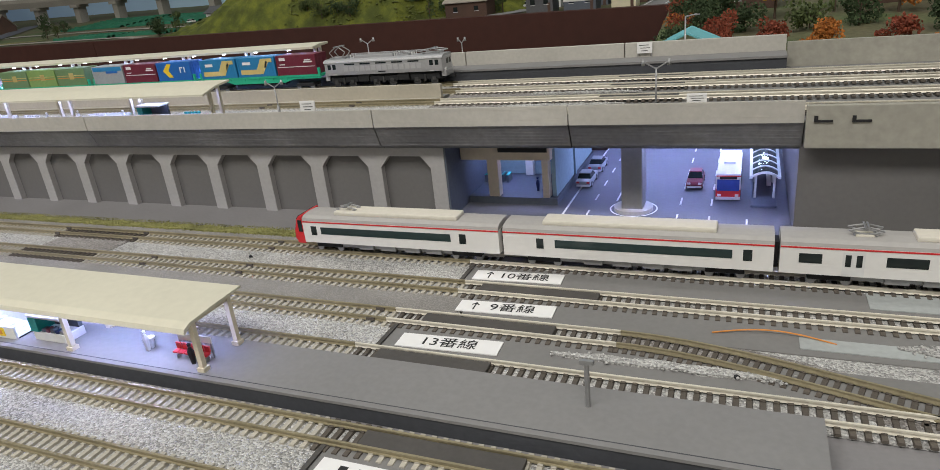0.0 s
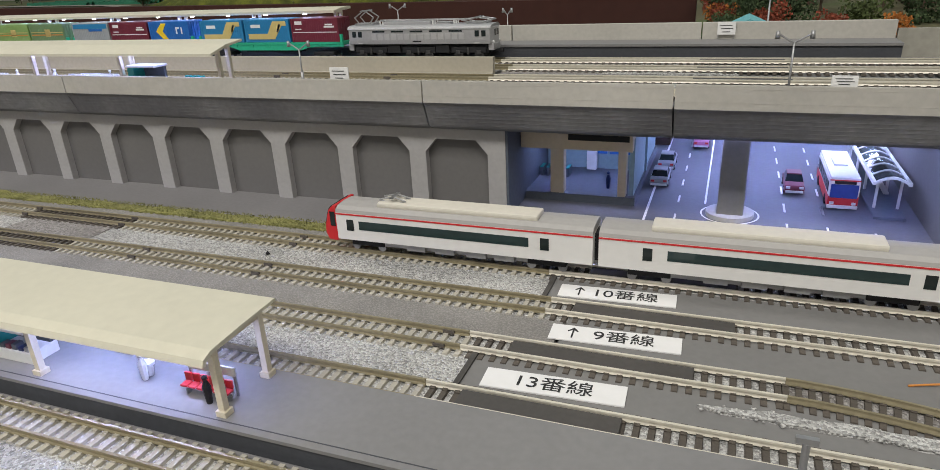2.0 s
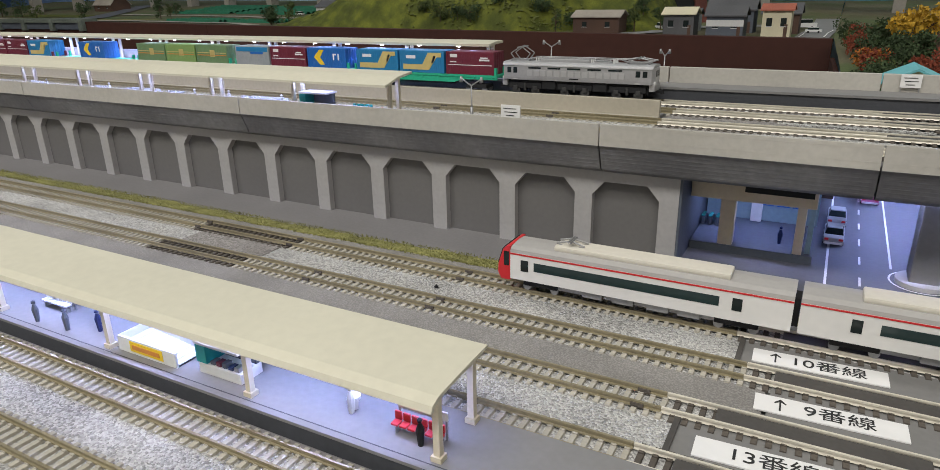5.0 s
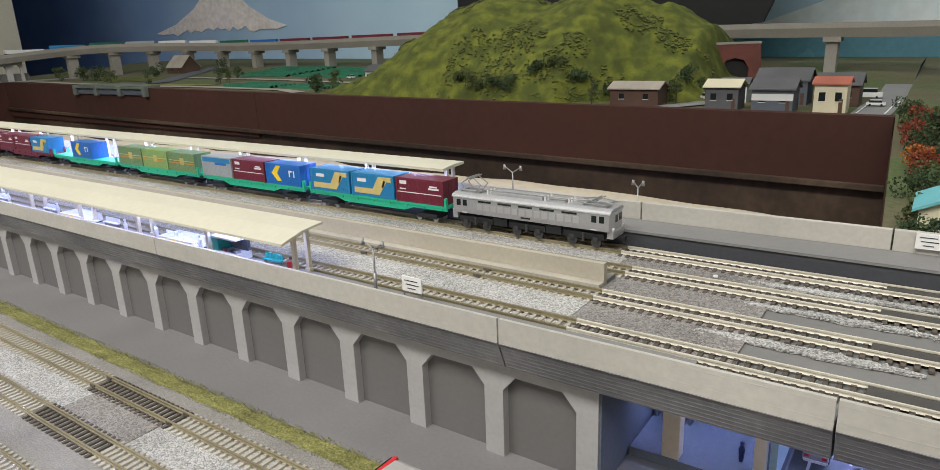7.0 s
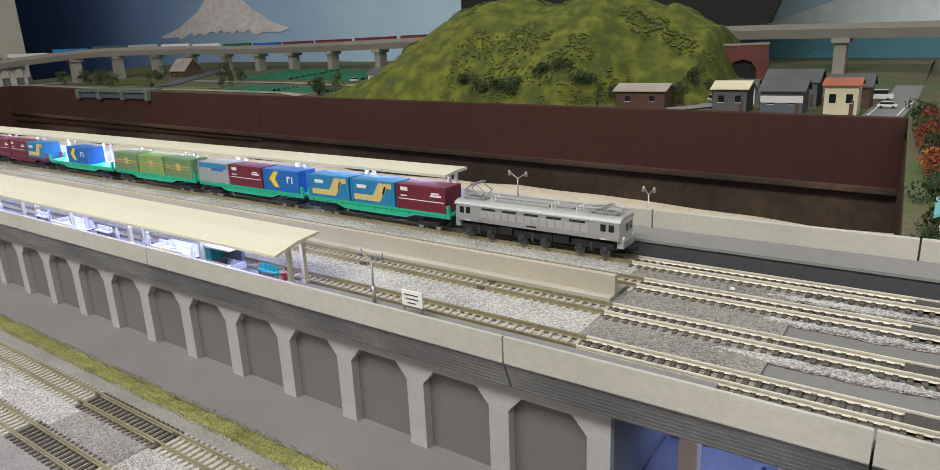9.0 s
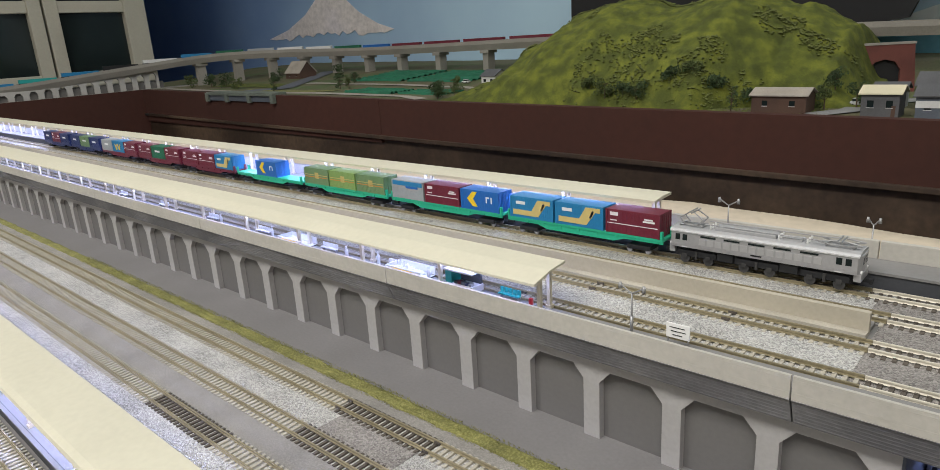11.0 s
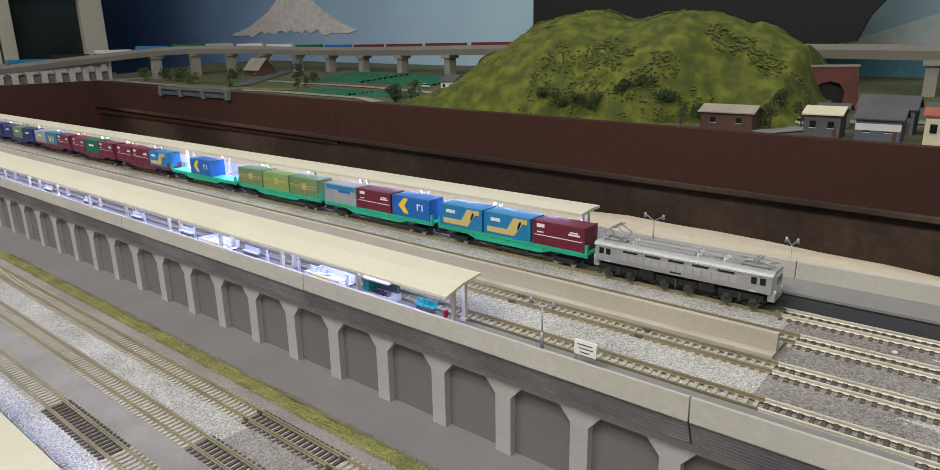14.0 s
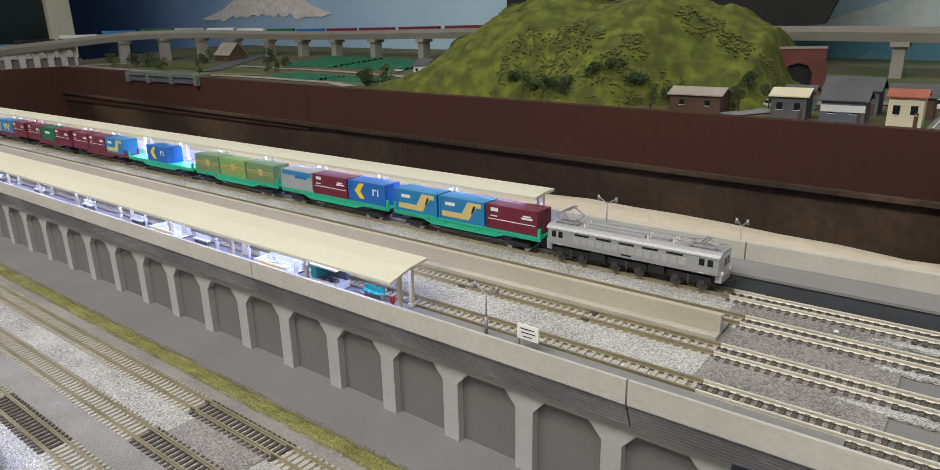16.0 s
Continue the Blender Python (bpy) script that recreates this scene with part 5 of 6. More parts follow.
def shelter():
    t = thing("bus_shelter", "bus shelter with a white framed curved roof on a kerbed island", "bus shelter", (0.0104, 0.46, 0.0006))
    t.scale = (0.9, 0.9, 0.95)
    bm = bmesh.new()
    prism(bm, [(-0.008 + 0.0 * a, -0.05) for a in (0,)] + [(0.0080, -0.05), (0.0080, 0.075), (-0.008, 0.075)], "z", 0, 0.0016)
    part("island", bm, M["darkwall"], t, "dark kerbed island", bevel=0.0005)
    for y in (-0.034, 0.0, 0.034, 0.066):
        for x in (-0.0055, 0.0062):
            bm = bmesh.new()
            cyl(bm, (x, y, 0.0016), (x, y, 0.0175), 0.0008, 8)
            part("post", bm, M["offwhite"], t)
    arc = [(-0.0085 + 0.0173 * k / 8, 0.0172 + 0.0032 * math.sin(math.pi * k / 8)) for k in range(9)]
    bm = bmesh.new()
    prism(bm, arc + [(x, z - 0.0005) for x, z in arc[::-1]], "y", -0.040, 0.072)
    part("roof_glazing", bm, M["glass"], t, "dark curved roof glazing")
    for k in range(9):
        y = -0.040 + 0.112 * k / 8
        bm = bmesh.new()
        prism(bm, [(x, z + 0.0005) for x, z in arc] + [(x, z - 0.0008) for x, z in arc[::-1]], "y", y - 0.0007, y + 0.0007)
        part("roof_hoop", bm, M["offwhite"], t)
    for x, z in (arc[0], arc[-1]):
        part("edge_beam", bx(x - 0.0009, x + 0.0009, -0.041, 0.073, z - 0.0009, z + 0.0008), M["offwhite"], t)
    part("bench", bx(0.0020, 0.0048, -0.015, 0.015, 0.0035, 0.0048), M["offwhite"], t, bevel=0.0003)


shelter()


def figurine(x, y, z, paint, label):
    bm = bmesh.new()
    cyl(bm, (0, 0, 0), (0, 0, 0.0058), 0.0009, 8, 0.0014)
    cyl(bm, (0, 0, 0.0058), (0, 0, 0.0080), 0.0014, 8, 0.0006)
    ball(bm, (0, 0, 0.0090), 0.0010, 1)
    solid("figurine", bm, M[paint], label, "figurine", group="plain figurines", loc=(x, y, z))


figurine(-0.1290, 0.4220, 0.0053, "navy", "plain dark figurine standing in the station hall")
for x, y, p in ((-0.2090, 0.1846, "black"), (-0.2385, 0.1888, "offwhite"), (-0.3680, 0.1878, "navy"), (-0.3815, 0.1823, "darkwall"), (-0.4010, 0.1813, "darkwall")):
    figurine(x, y, 0.0081, p, "plain little figurine standing on the lower platform")
for x, y in ((-0.4380, 0.3800), (-0.4900, 0.3830), (-0.5200, 0.3790), (-0.6200, 0.3815), (-0.7000, 0.3800)):
    figurine(x, y, 0.0657, "offwhite", "plain pale figurine standing on the upper platform")

# ---- platform furniture ----


def seats(x, y, z, paint, n, label, group):
    t = thing("platform_bench", label, "bench", (x, y, z), group=group)
    for i in range(n):
        a = (i - n / 2) * 0.0031
        s = part("seat", bx(a, a + 0.0026, -0.0016, 0.0014, 0.0028, 0.0036), M[paint], t, bevel=0.0003)
        part("seat_back", bx(a, a + 0.0026, 0.0010, 0.0018, 0.0036, 0.0066), M[paint], s, bevel=0.0003)
    part("rail_bar", bx(-n * 0.00155, n * 0.00155, -0.0002, 0.0006, 0.0020, 0.0028), M["steel"], t)
    for a in (-n * 0.0013, n * 0.0013):
        part("leg", bx(a - 0.0003, a + 0.0003, -0.0010, 0.0010, 0, 0.0022), M["steel"], t)
    return t


seats(-0.2115, 0.1873, 0.0081, "red", 6, "row of red platform seats on steel legs", "platform benches")
t = thing("platform_signboard", "low white platform board behind the red seats", "sign", (-0.2115, 0.1903, 0.0081))
part("panel", bx(-0.0090, 0.0090, -0.0003, 0.0003, 0.0070, 0.0100), M["offwhite"], t)
for a in (-0.0085, 0.0085):
    part("leg", bx(a - 0.0003, a + 0.0003, -0.0003, 0.0003, 0, 0.0070), M["steel"], t)


def kiosk(x, y, z, label):
    t = thing("platform_kiosk", label, "kiosk", (x, y, z), group="kiosks")
    part("counter", bx(-0.0105, 0.0105, -0.0052, 0.0052, 0, 0.0042), M["offwhite"], t, bevel=0.0003)
    part("cabin", bx(-0.0105, -0.0060, -0.0052, 0.0052, 0.0042, 0.0120), M["teal"], t, "teal end panel", bevel=0.0003)
    # the opening's shade is put into the dark wall and goods colours
    part("rear_wall", bx(-0.0060, 0.0100, 0.0030, 0.0050, 0.0042, 0.0120), M["darkwall"], t, "interior wall, coloured dark as the shaded opening")
    for i in range(5):
        part("goods_box", bx(-0.0050 + i * 0.0030, -0.0028 + i * 0.0030, -0.0046, -0.0015, 0.0042, 0.0056 + 0.0004 * (i % 3)), M[("darkwall", "maroon", "darkwall", "navy", "steel")[i]], t, bevel=0.0002)
    part("roof", bx(-0.0112, 0.0112, -0.0060, 0.0056, 0.0120, 0.0132), M["offwhite"], t, "white flat roof", bevel=0.0003)
    part("sign_band", bx(-0.0108, -0.0058, -0.0055, -0.0053, 0.0046, 0.0116), M["teal"], t)


kiosk(-0.2940, 0.1893, 0.0081, "white and teal platform kiosk on the lower platform")
kiosk(-0.4080, 0.3815, 0.0657, "white and teal platform kiosk on the upper platform")


def stairwell(x, y, z, label):
    t = thing("stairwell", label, "stairwell", (x, y, z), group="stairwells")
    L, W = 0.0165, 0.0072
    part("side_wall", bx(-L, L, -W, -W + 0.0010, 0, 0.0062), M["offwhite"], t)
    part("side_wall", bx(-L, L, W - 0.0010, W, 0, 0.0062), M["offwhite"], t)
    part("end_wall", bx(-L, -L + 0.0010, -W + 0.0010, W - 0.0010, 0, 0.0062), M["offwhite"], t)
    part("well", bx(-L + 0.0010, L, -W + 0.0010, W - 0.0010, 0.0001, 0.0004), M["black"], t)
    for i in range(9):
        a = -L + 0.0018 + i * 0.0034
        part("step", bx(a, a + 0.0034, -W + 0.0010, W - 0.0010, 0.0004, 0.0034 - i * 0.00034), M["offwhite"], t)
    f = part("advert", bx(-0.0090, 0.0095, -W - 0.0003, -W - 0.00005, 0.0012, 0.0054), M["yellow"], t, "yellow advertising panel")
    part("advert_band", bx(-0.0075, 0.0080, -W - 0.0005, -W - 0.0003, 0.0024, 0.0042), M["orange"], f)


stairwell(-0.3305, 0.1888, 0.0081, "white walled stairwell with a yellow advertising panel")
seats(-0.4050, 0.1928, 0.0081, "offwhite", 6, "white platform seats under the canopy", "platform benches")
seats(-0.5200, 0.1928, 0.0081, "teal", 6, "teal platform seats under the canopy", "platform benches")
t = thing("platform_signboard", "teal-topped board over the white platform seats", "sign", (-0.4050, 0.1956, 0.0081))
part("panel", bx(-0.0090, 0.0090, -0.0003, 0.0003, 0.0085, 0.0110), M["teal"], t)
for a in (-0.0085, 0.0085):
    part("leg", bx(a - 0.0003, a + 0.0003, -0.0003, 0.0003, 0, 0.0085), M["steel"], t)
seats(-0.3740, 0.3825, 0.0657, "teal", 5, "teal platform seats on the upper platform", "upper benches")
for x in (-0.4700, -0.5450, -0.6350, -0.7200, -0.8200, -0.9200):
    seats(x, 0.3825, 0.0657, "offwhite", 6, "white platform seats on the upper platform", "upper benches")
stairwell(-0.4560, 0.3812, 0.0657, "white walled stairwell on the upper platform")
stairwell(-0.5850, 0.3812, 0.0657, "white walled stairwell on the upper platform")


def drinking_fountain(x, y, z):
    t = thing("drinking_fountain", "small white platform drinking fountain", "fountain", (x, y, z))
    bm = bmesh.new()
    cyl(bm, (0, 0, 0), (0, 0, 0.0040), 0.0011, 10, 0.0016)
    part("pedestal", bm, M["offwhite"], t)
    bm = bmesh.new()
    cyl(bm, (0, 0, 0.0040), (0, 0, 0.0050), 0.0022, 12)
    part("basin", bm, M["offwhite"], t)


drinking_fountain(-0.2390, 0.1913, 0.0081)


def street_lamp(x, y, z, height, label, span=0.0056, group="deck lamps"):
    t = thing("street_lamp", label, "street lamp", (x, y, z), group=group)
    bm = bmesh.new()
    cyl(bm, (0, 0, 0), (0, 0, height), 0.0006, 8, 0.0004)
    cyl(bm, (0, 0, 0), (0, 0, 0.010), 0.0009, 8)
    part("pole", bm, M["steel"], t, smooth=True)
    for s in (-1, 1):
        bm = bmesh.new()
        cyl(bm, (0, 0, height - 0.0005), (s * span, 0, height + 0.0030), 0.0004, 6)
        a = part("arm", bm, M["steel"], t)
        bm = bmesh.new()
        cyl(bm, (s * (span + 0.0006), 0, height + 0.0012), (s * (span + 0.0006), 0, height + 0.0044), 0.0011, 12, 0.0007)
        part("lamp_head", bm, M["steel"], a, "unlit grey lamp head", smooth=True)


street_lamp(-0.2945, 0.3800, 0.0657, 0.0225, "grey twin-arm lamp on the upper platform", 0.0058)
street_lamp(-0.3065, 0.5300, 0.0740, 0.0235, "grey twin-arm lamp beside the back parapet")
street_lamp(-0.2255, 0.5450, 0.0550, 0.0365, "grey lamp seen end-on behind the back parapet", 0.0026)
street_lamp(-0.0460, 0.3720, DECK, 0.0285, "grey twin-arm lamp behind the front parapet", 0.0060)
def tall_lamp(x, y, z, height):
    t = thing("street_lamp", "tall grey single-arm lamp behind the back parapet", "street lamp", (x, y, z), group="deck lamps")
    bm = bmesh.new()
    cyl(bm, (0, 0, 0), (0, 0, height), 0.0009, 8, 0.0006)
    part("pole", bm, M["steel"], t, smooth=True)
    bm = bmesh.new()
    cyl(bm, (0, 0, height - 0.0004), (0.0085, 0, height + 0.0012), 0.0005, 6)
    arm = part("arm", bm, M["steel"], t)
    part("lamp_head", bx(0.0060, 0.0105, -0.0010, 0.0010, height + 0.0002, height + 0.0012), M["steel"], arm, "unlit grey lamp head", bevel=0.0003)


tall_lamp(-0.0490, 0.5720, 0.0280, 0.0700)
t = thing("post", "slim grey post standing on the lower platform", "post", (-0.0460, 0.1948, 0.0081))
bm = bmesh.new()
cyl(bm, (0, 0, 0), (0, 0, 0.0165), 0.0009, 8)
part("pole", bm, M["steel"], t)
part("cap", bx(-0.0024, 0.0024, -0.0007, 0.0007, 0.0165, 0.0180), M["steel"], t)


def board_sign(x, y, z, wide, high, lift, label):
    t = thing("station_sign", label, "sign", (x, y, z), group="station name boards")
    b = part("board", bx(-wide / 2, wide / 2, -0.0004, 0.0004, lift, lift + high), M["paper"], t)
    for k, (a, c) in enumerate(((-0.36, 0.30), (-0.30, 0.36), (-0.22, 0.2))):
        zz = lift + high * (0.72 - k * 0.26)
        part("text_bar", bx(a * wide, c * wide, -0.0006, -0.00042, zz, zz + high * 0.05), M["ink"], b)
    for s in (-1, 1):
        part("leg", bx(s * wide * 0.44 - 0.0003, s * wide * 0.44 + 0.0003, -0.0003, 0.0003, 0, lift), M["steel"], t)


board_sign(-0.2690, 0.3775, 0.0657, 0.0115, 0.0072, 0.0058, "white station name board with plain dark bars")
board_sign(-0.0255, 0.3695, DECK, 0.0098, 0.0044, 0.0108, "white station name board with plain dark bars")
board_sign(-0.0745, 0.5345, 0.0740, 0.0110, 0.0078, 0.0030, "white station name board with plain dark bars")

# small debris on the lower board
for x, y, z in ((-0.2715, 0.2975, 0.0016), (0.0, 0.231, 0.0018), (-0.160, 0.482, DECK + 0.001)):
    bm = bmesh.new()
    ball(bm, (0, 0, 0.0010), 0.0011, 1, (1.2, 0.8, 0.9), 0.5)
    solid("loose_part", bm, M["black" if z < 0.01 else "offwhite"], "tiny loose scrap lying on the board", "scrap", loc=(x, y, z))
bm = bmesh.new()
prev = None
for i in range(25):
    u = i / 24
    p = Vector((-0.010 + 0.045 * u, 0.2620 + 0.004 * math.sin(u * math.pi), 0.0022 + 0.0012 * math.sin(u * math.pi)))
    if prev:
        cyl(bm, prev, p, 0.00035, 6)
    prev = p
solid("feeder_wire", bm, M["orange"], "thin orange feeder wire lying beside the track", "wire")


def spilled(x0, x1, y, z, half, seed):
    """A thin uneven spill of loose ballast."""
    r = random.Random(seed)
    top, bot = [], []
    for k in range(15):
        x = x0 + (x1 - x0) * k / 14
        e = math.sin(math.pi * k / 14) ** 0.5 if 0 < k < 14 else 0.1
        top.append((x, y + half * e * r.uniform(0.5, 1.1)))
        bot.append((x, y - half * e * r.uniform(0.5, 1.1)))
    bm = bmesh.new()
    prism(bm, top + bot[::-1], "z", z, z + 0.0012)
    for _ in range(60):
        x = r.uniform(x0, x1)
        ball(bm, (x, y + r.uniform(-1, 1) * half, z + 0.0010), r.uniform(0.0004, 0.0009), 1, (1, 1, 0.8), 0.5)
    solid("ballast_spill", bm, M["ballast"], "loose spill of pale ballast beside the rails", "ballast", kind="stuff")


for i, (x0, x1, y) in enumerate(((-0.150, -0.070, 0.4175), (-0.140, -0.065, 0.4560), (-0.145, -0.060, 0.4850))):
    spilled(x0, x1, y, DECK + 0.0003, 0.0035, i)
spilled(-0.070, 0.02, 0.2330, 0.0018, 0.0030, 9)
spilled(0.055, 0.14, 0.2630, 0.0018, 0.0060, 10)
t = thing("fire_extinguisher", "small red extinguisher box beside a canopy post", "extinguisher", (-0.3560, 0.3790, 0.0657))
part("case", bx(-0.0011, 0.0011, -0.0009, 0.0009, 0.0022, 0.0062), M["red"], t, bevel=0.0003)
part("stand", bx(-0.0004, 0.0004, -0.0004, 0.0004, 0, 0.0022), M["steel"], t)

# ---- scenery behind the pit ----


def ramp(points, x):
    if x <= points[0][0]:
        return points[0][1]
    for (a, u), (b, v) in zip(points, points[1:]):
        if x <= b:
            s = (x - a) / (b - a)
            s = s * s * (3 - 2 * s)
            return u + (v - u) * s
    return points[-1][1]


RIDGE = [(-1.37, 0.0), (-1.27, 0.045), (-1.15, 0.135), (-1.05, 0.190), (-0.955, 0.212), (-0.83, 0.186), (-0.70, 0.206), (-0.58, 0.176), (-0.49, 0.130), (-0.435, 0.03), (-0.41, 0.0)]


def ground_z(x, y):
    base = 0.053 + max(0.0, -0.131 - x) * 0.0112
    z = base + 0.035 * max(0.0, min(1.0, (y - 1.45) / 0.6)) ** 1.5
    return z + 0.002 * noise.noise((x * 6, y * 6, 0))


def hill_z(x, y):
    r = ramp(RIDGE, x)
    k = max(0.0, min(1.0, (x + 0.68) / 0.10))
    c = 1.575 + 0.055 * k
    d = (y - c) / (0.285 - 0.045 * k)
    bell = max(0.0, 1 - d * d)
    bell = bell ** 0.85
    z = r * bell
    if z > 0.004:
        z += 0.010 * noise.noise((x * 11, y * 11, 3)) * min(1, z / 0.05) + 0.0045 * noise.noise((x * 34, y * 34, 1)) + 0.003 * noise.noise((x * 80, y * 80, 5)) + 0.0022 * noise.noise((x * 170, y * 170, 9))
    return z


def sheet(x0, x1, nx, y0, y1, ny, f, lean=0.0):
    bm = bmesh.new()
    g = []
    for i in range(nx + 1):
        col = []
        for k in range(ny + 1):
            x, y = x0 + (x1 - x0) * i / nx, y0 + (y1 - y0) * k / ny
            x += lean * max(0.0, 1.27 - y) * (1 - i / nx)
            col.append(bm.verts.new((x, y, f(x, y))))
        g.append(col)
    for i in range(nx):
        for k in range(ny):
            bm.faces.new((g[i][k], g[i + 1][k], g[i + 1][k + 1], g[i][k + 1]))
    return bm


structure("terrain", sheet(-3.4, -0.131, 110, 1.2852, 2.42, 40, ground_z), M["soil"], "olive and brown model landscape ground", category="ground", smooth=True)


def east_z(x, y):
    return 0.030 + 0.030 * max(0, min(1, (y - 0.6) / 0.66)) + 0.004 * noise.noise((x * 14, y * 14, 2)) + 0.03 * max(0, (y - 1.5)) + (0.012 * max(0, x) if y < 1.4 else 0)


structure("terrain_east", sheet(-0.1305, 1.2, 46, 0.56, 2.42, 60, east_z, 0.05), M["soil"], "olive and brown model landscape slope", category="ground", smooth=True)
bm = bmesh.new()
prism(bm, [(-0.131, 1.262), (-0.0958, 0.56), (-0.090, 0.56), (-0.125, 1.262)], "z", -0.3, 0.028)
structure("terrain_skirt", bm, M["brown"], "dark brown side board of the landscape", category="wall")
hb = sheet(-1.38, -0.40, 280, 1.2856, 1.87, 168, lambda x, y: ground_z(x, y) - 0.003 + hill_z(x, y))
solid("grass_hill", hb, M["hill"], "rounded grassy hill with yellow-green turf", "hill", smooth=True)

# shrubs on the hill: lumpy eight-sided tufts
OCTA_V = ((1, 0, 0), (-1, 0, 0), (0, 1, 0), (0, -1, 0), (0, 0, 1), (0, 0, -1))
OCTA_F = ((0, 2, 4), (2, 1, 4), (1, 3, 4), (3, 0, 4), (2, 0, 5), (1, 2, 5), (3, 1, 5), (0, 3, 5))
verts, faces = [], []
rng = random.Random(4)
for _ in range(1100):
    x, y = rng.uniform(-1.25, -0.46), rng.uniform(1.30, 1.60)
    if noise.noise((x * 7, y * 9, 7)) < 0.20 - 0.30 * (y < 1.40 and x > -0.95):
        continue
    z = ground_z(x, y) + hill_z(x, y)
    for _k in range(9):
        r = rng.uniform(0.0012, 0.0036)
        c = (x + rng.uniform(-0.011, 0.011), y + rng.uniform(-0.009, 0.009))
        n = len(verts)
        verts += [(c[0] + v[0] * r * rng.uniform(0.8, 1.3), c[1] + v[1] * r * rng.uniform(0.8, 1.3), ground_z(*c) + hill_z(*c) + v[2] * r * rng.uniform(0.5, 1.0)) for v in OCTA_V]
        faces += [tuple(n + k for k in f) for f in OCTA_F]
me = bpy.data.meshes.new("hill_scrub")
me.from_pydata(verts, [], faces)
me.materials.append(M["scrub"])
tagged(new("hill_scrub", me), "low mid green scrub on the hill", "shrubs", kind="stuff")


def tree(x, y, z, h, w, paint, label, group, seed, trunk=0.35, leaves=230):
    t = thing("model_tree", label, "tree", (x, y, z), group=group)
    r = random.Random(seed)
    bm = bmesh.new()
    cyl(bm, (0, 0, -0.002), (0, 0, h * 0.72), h * 0.030, 7, h * 0.012)
    for k in range(5):
        a = r.uniform(0, 6.28)
        z0 = h * r.uniform(0.3, 0.6)
        cyl(bm, (0, 0, z0), (math.cos(a) * w * 0.6, math.sin(a) * w * 0.6, z0 + h * 0.2), h * 0.012, 5, h * 0.004)
    part("trunk", bm, M["bark"], t)
    bm = bmesh.new()
    lobes = [(r.uniform(-0.55, 0.55) * w, r.uniform(-0.55, 0.55) * w, h * r.uniform(trunk + 0.12, 0.9), w * r.uniform(0.30, 0.55)) for _ in range(9)]
    for i in range(leaves):
        lx, ly, lz, lr = lobes[i % 9]
        d = Vector((r.gauss(0, 1), r.gauss(0, 1), r.gauss(0, 1))).normalized() * lr * r.uniform(0.55, 1.05)
        c = Vector((lx, ly, lz)) + Vector((d.x, d.y, d.z * 0.8))
        s = w * r.uniform(0.03, 0.070)
        q = Euler((r.uniform(0, 6.28), r.uniform(0, 6.28), r.uniform(0, 6.28))).to_matrix()
        bm.faces.new([bm.verts.new(c + q @ Vector(p) * s) for p in ((-1, -0.7, 0), (1, -0.8, 0.2), (0.8, 0.8, 0), (-0.9, 0.7, 0.25))])
    part("crown", bm, M[paint], t)
    return t


rng = random.Random(11)
# dark trees at the foot of the hill and among the fields
for i, (x, y, h, w) in enumerate(((-0.86, 1.300, 0.040, 0.024), (-0.79, 1.300, 0.034, 0.022), (-0.605, 1.30, 0.048, 0.012), (-0.47, 1.36, 0.050, 0.020), (-0.43, 1.40, 0.046, 0.020),
        (-1.36, 1.33, 0.052, 0.030), (-1.33, 1.36, 0.044, 0.024), (-1.40, 1.37, 0.040, 0.022), (-1.95, 1.48, 0.050, 0.018), (-1.93, 1.50, 0.044, 0.016), (-2.05, 1.62, 0.05, 0.022),
        (-2.15, 1.36, 0.05, 0.016), (-2.45, 1.40, 0.04, 0.024), (-2.62, 1.45, 0.055, 0.030), (-2.72, 1.44, 0.055, 0.030), (-2.80, 1.40, 0.05, 0.026), (-2.55, 1.62, 0.05, 0.03), (-2.3, 1.75, 0.05, 0.03),
        (-0.90, 1.310, 0.022, 0.022), (-0.82, 1.302, 0.026, 0.020), (-0.73, 1.32, 0.018, 0.024), (-0.69, 1.33, 0.018, 0.024), (-0.65, 1.34, 0.020, 0.024), (-0.60, 1.375, 0.020, 0.022), (-0.55, 1.385, 0.022, 0.022), (-0.50, 1.39, 0.030, 0.022), (-0.47, 1.42, 0.034, 0.022))):
    tree(x, y, ground_z(x, y) + hill_z(x, y), h, w, "foliage" if i % 3 else "foliage2", "dark green model tree", "dark trees", 20 + i, 0.05, 800)
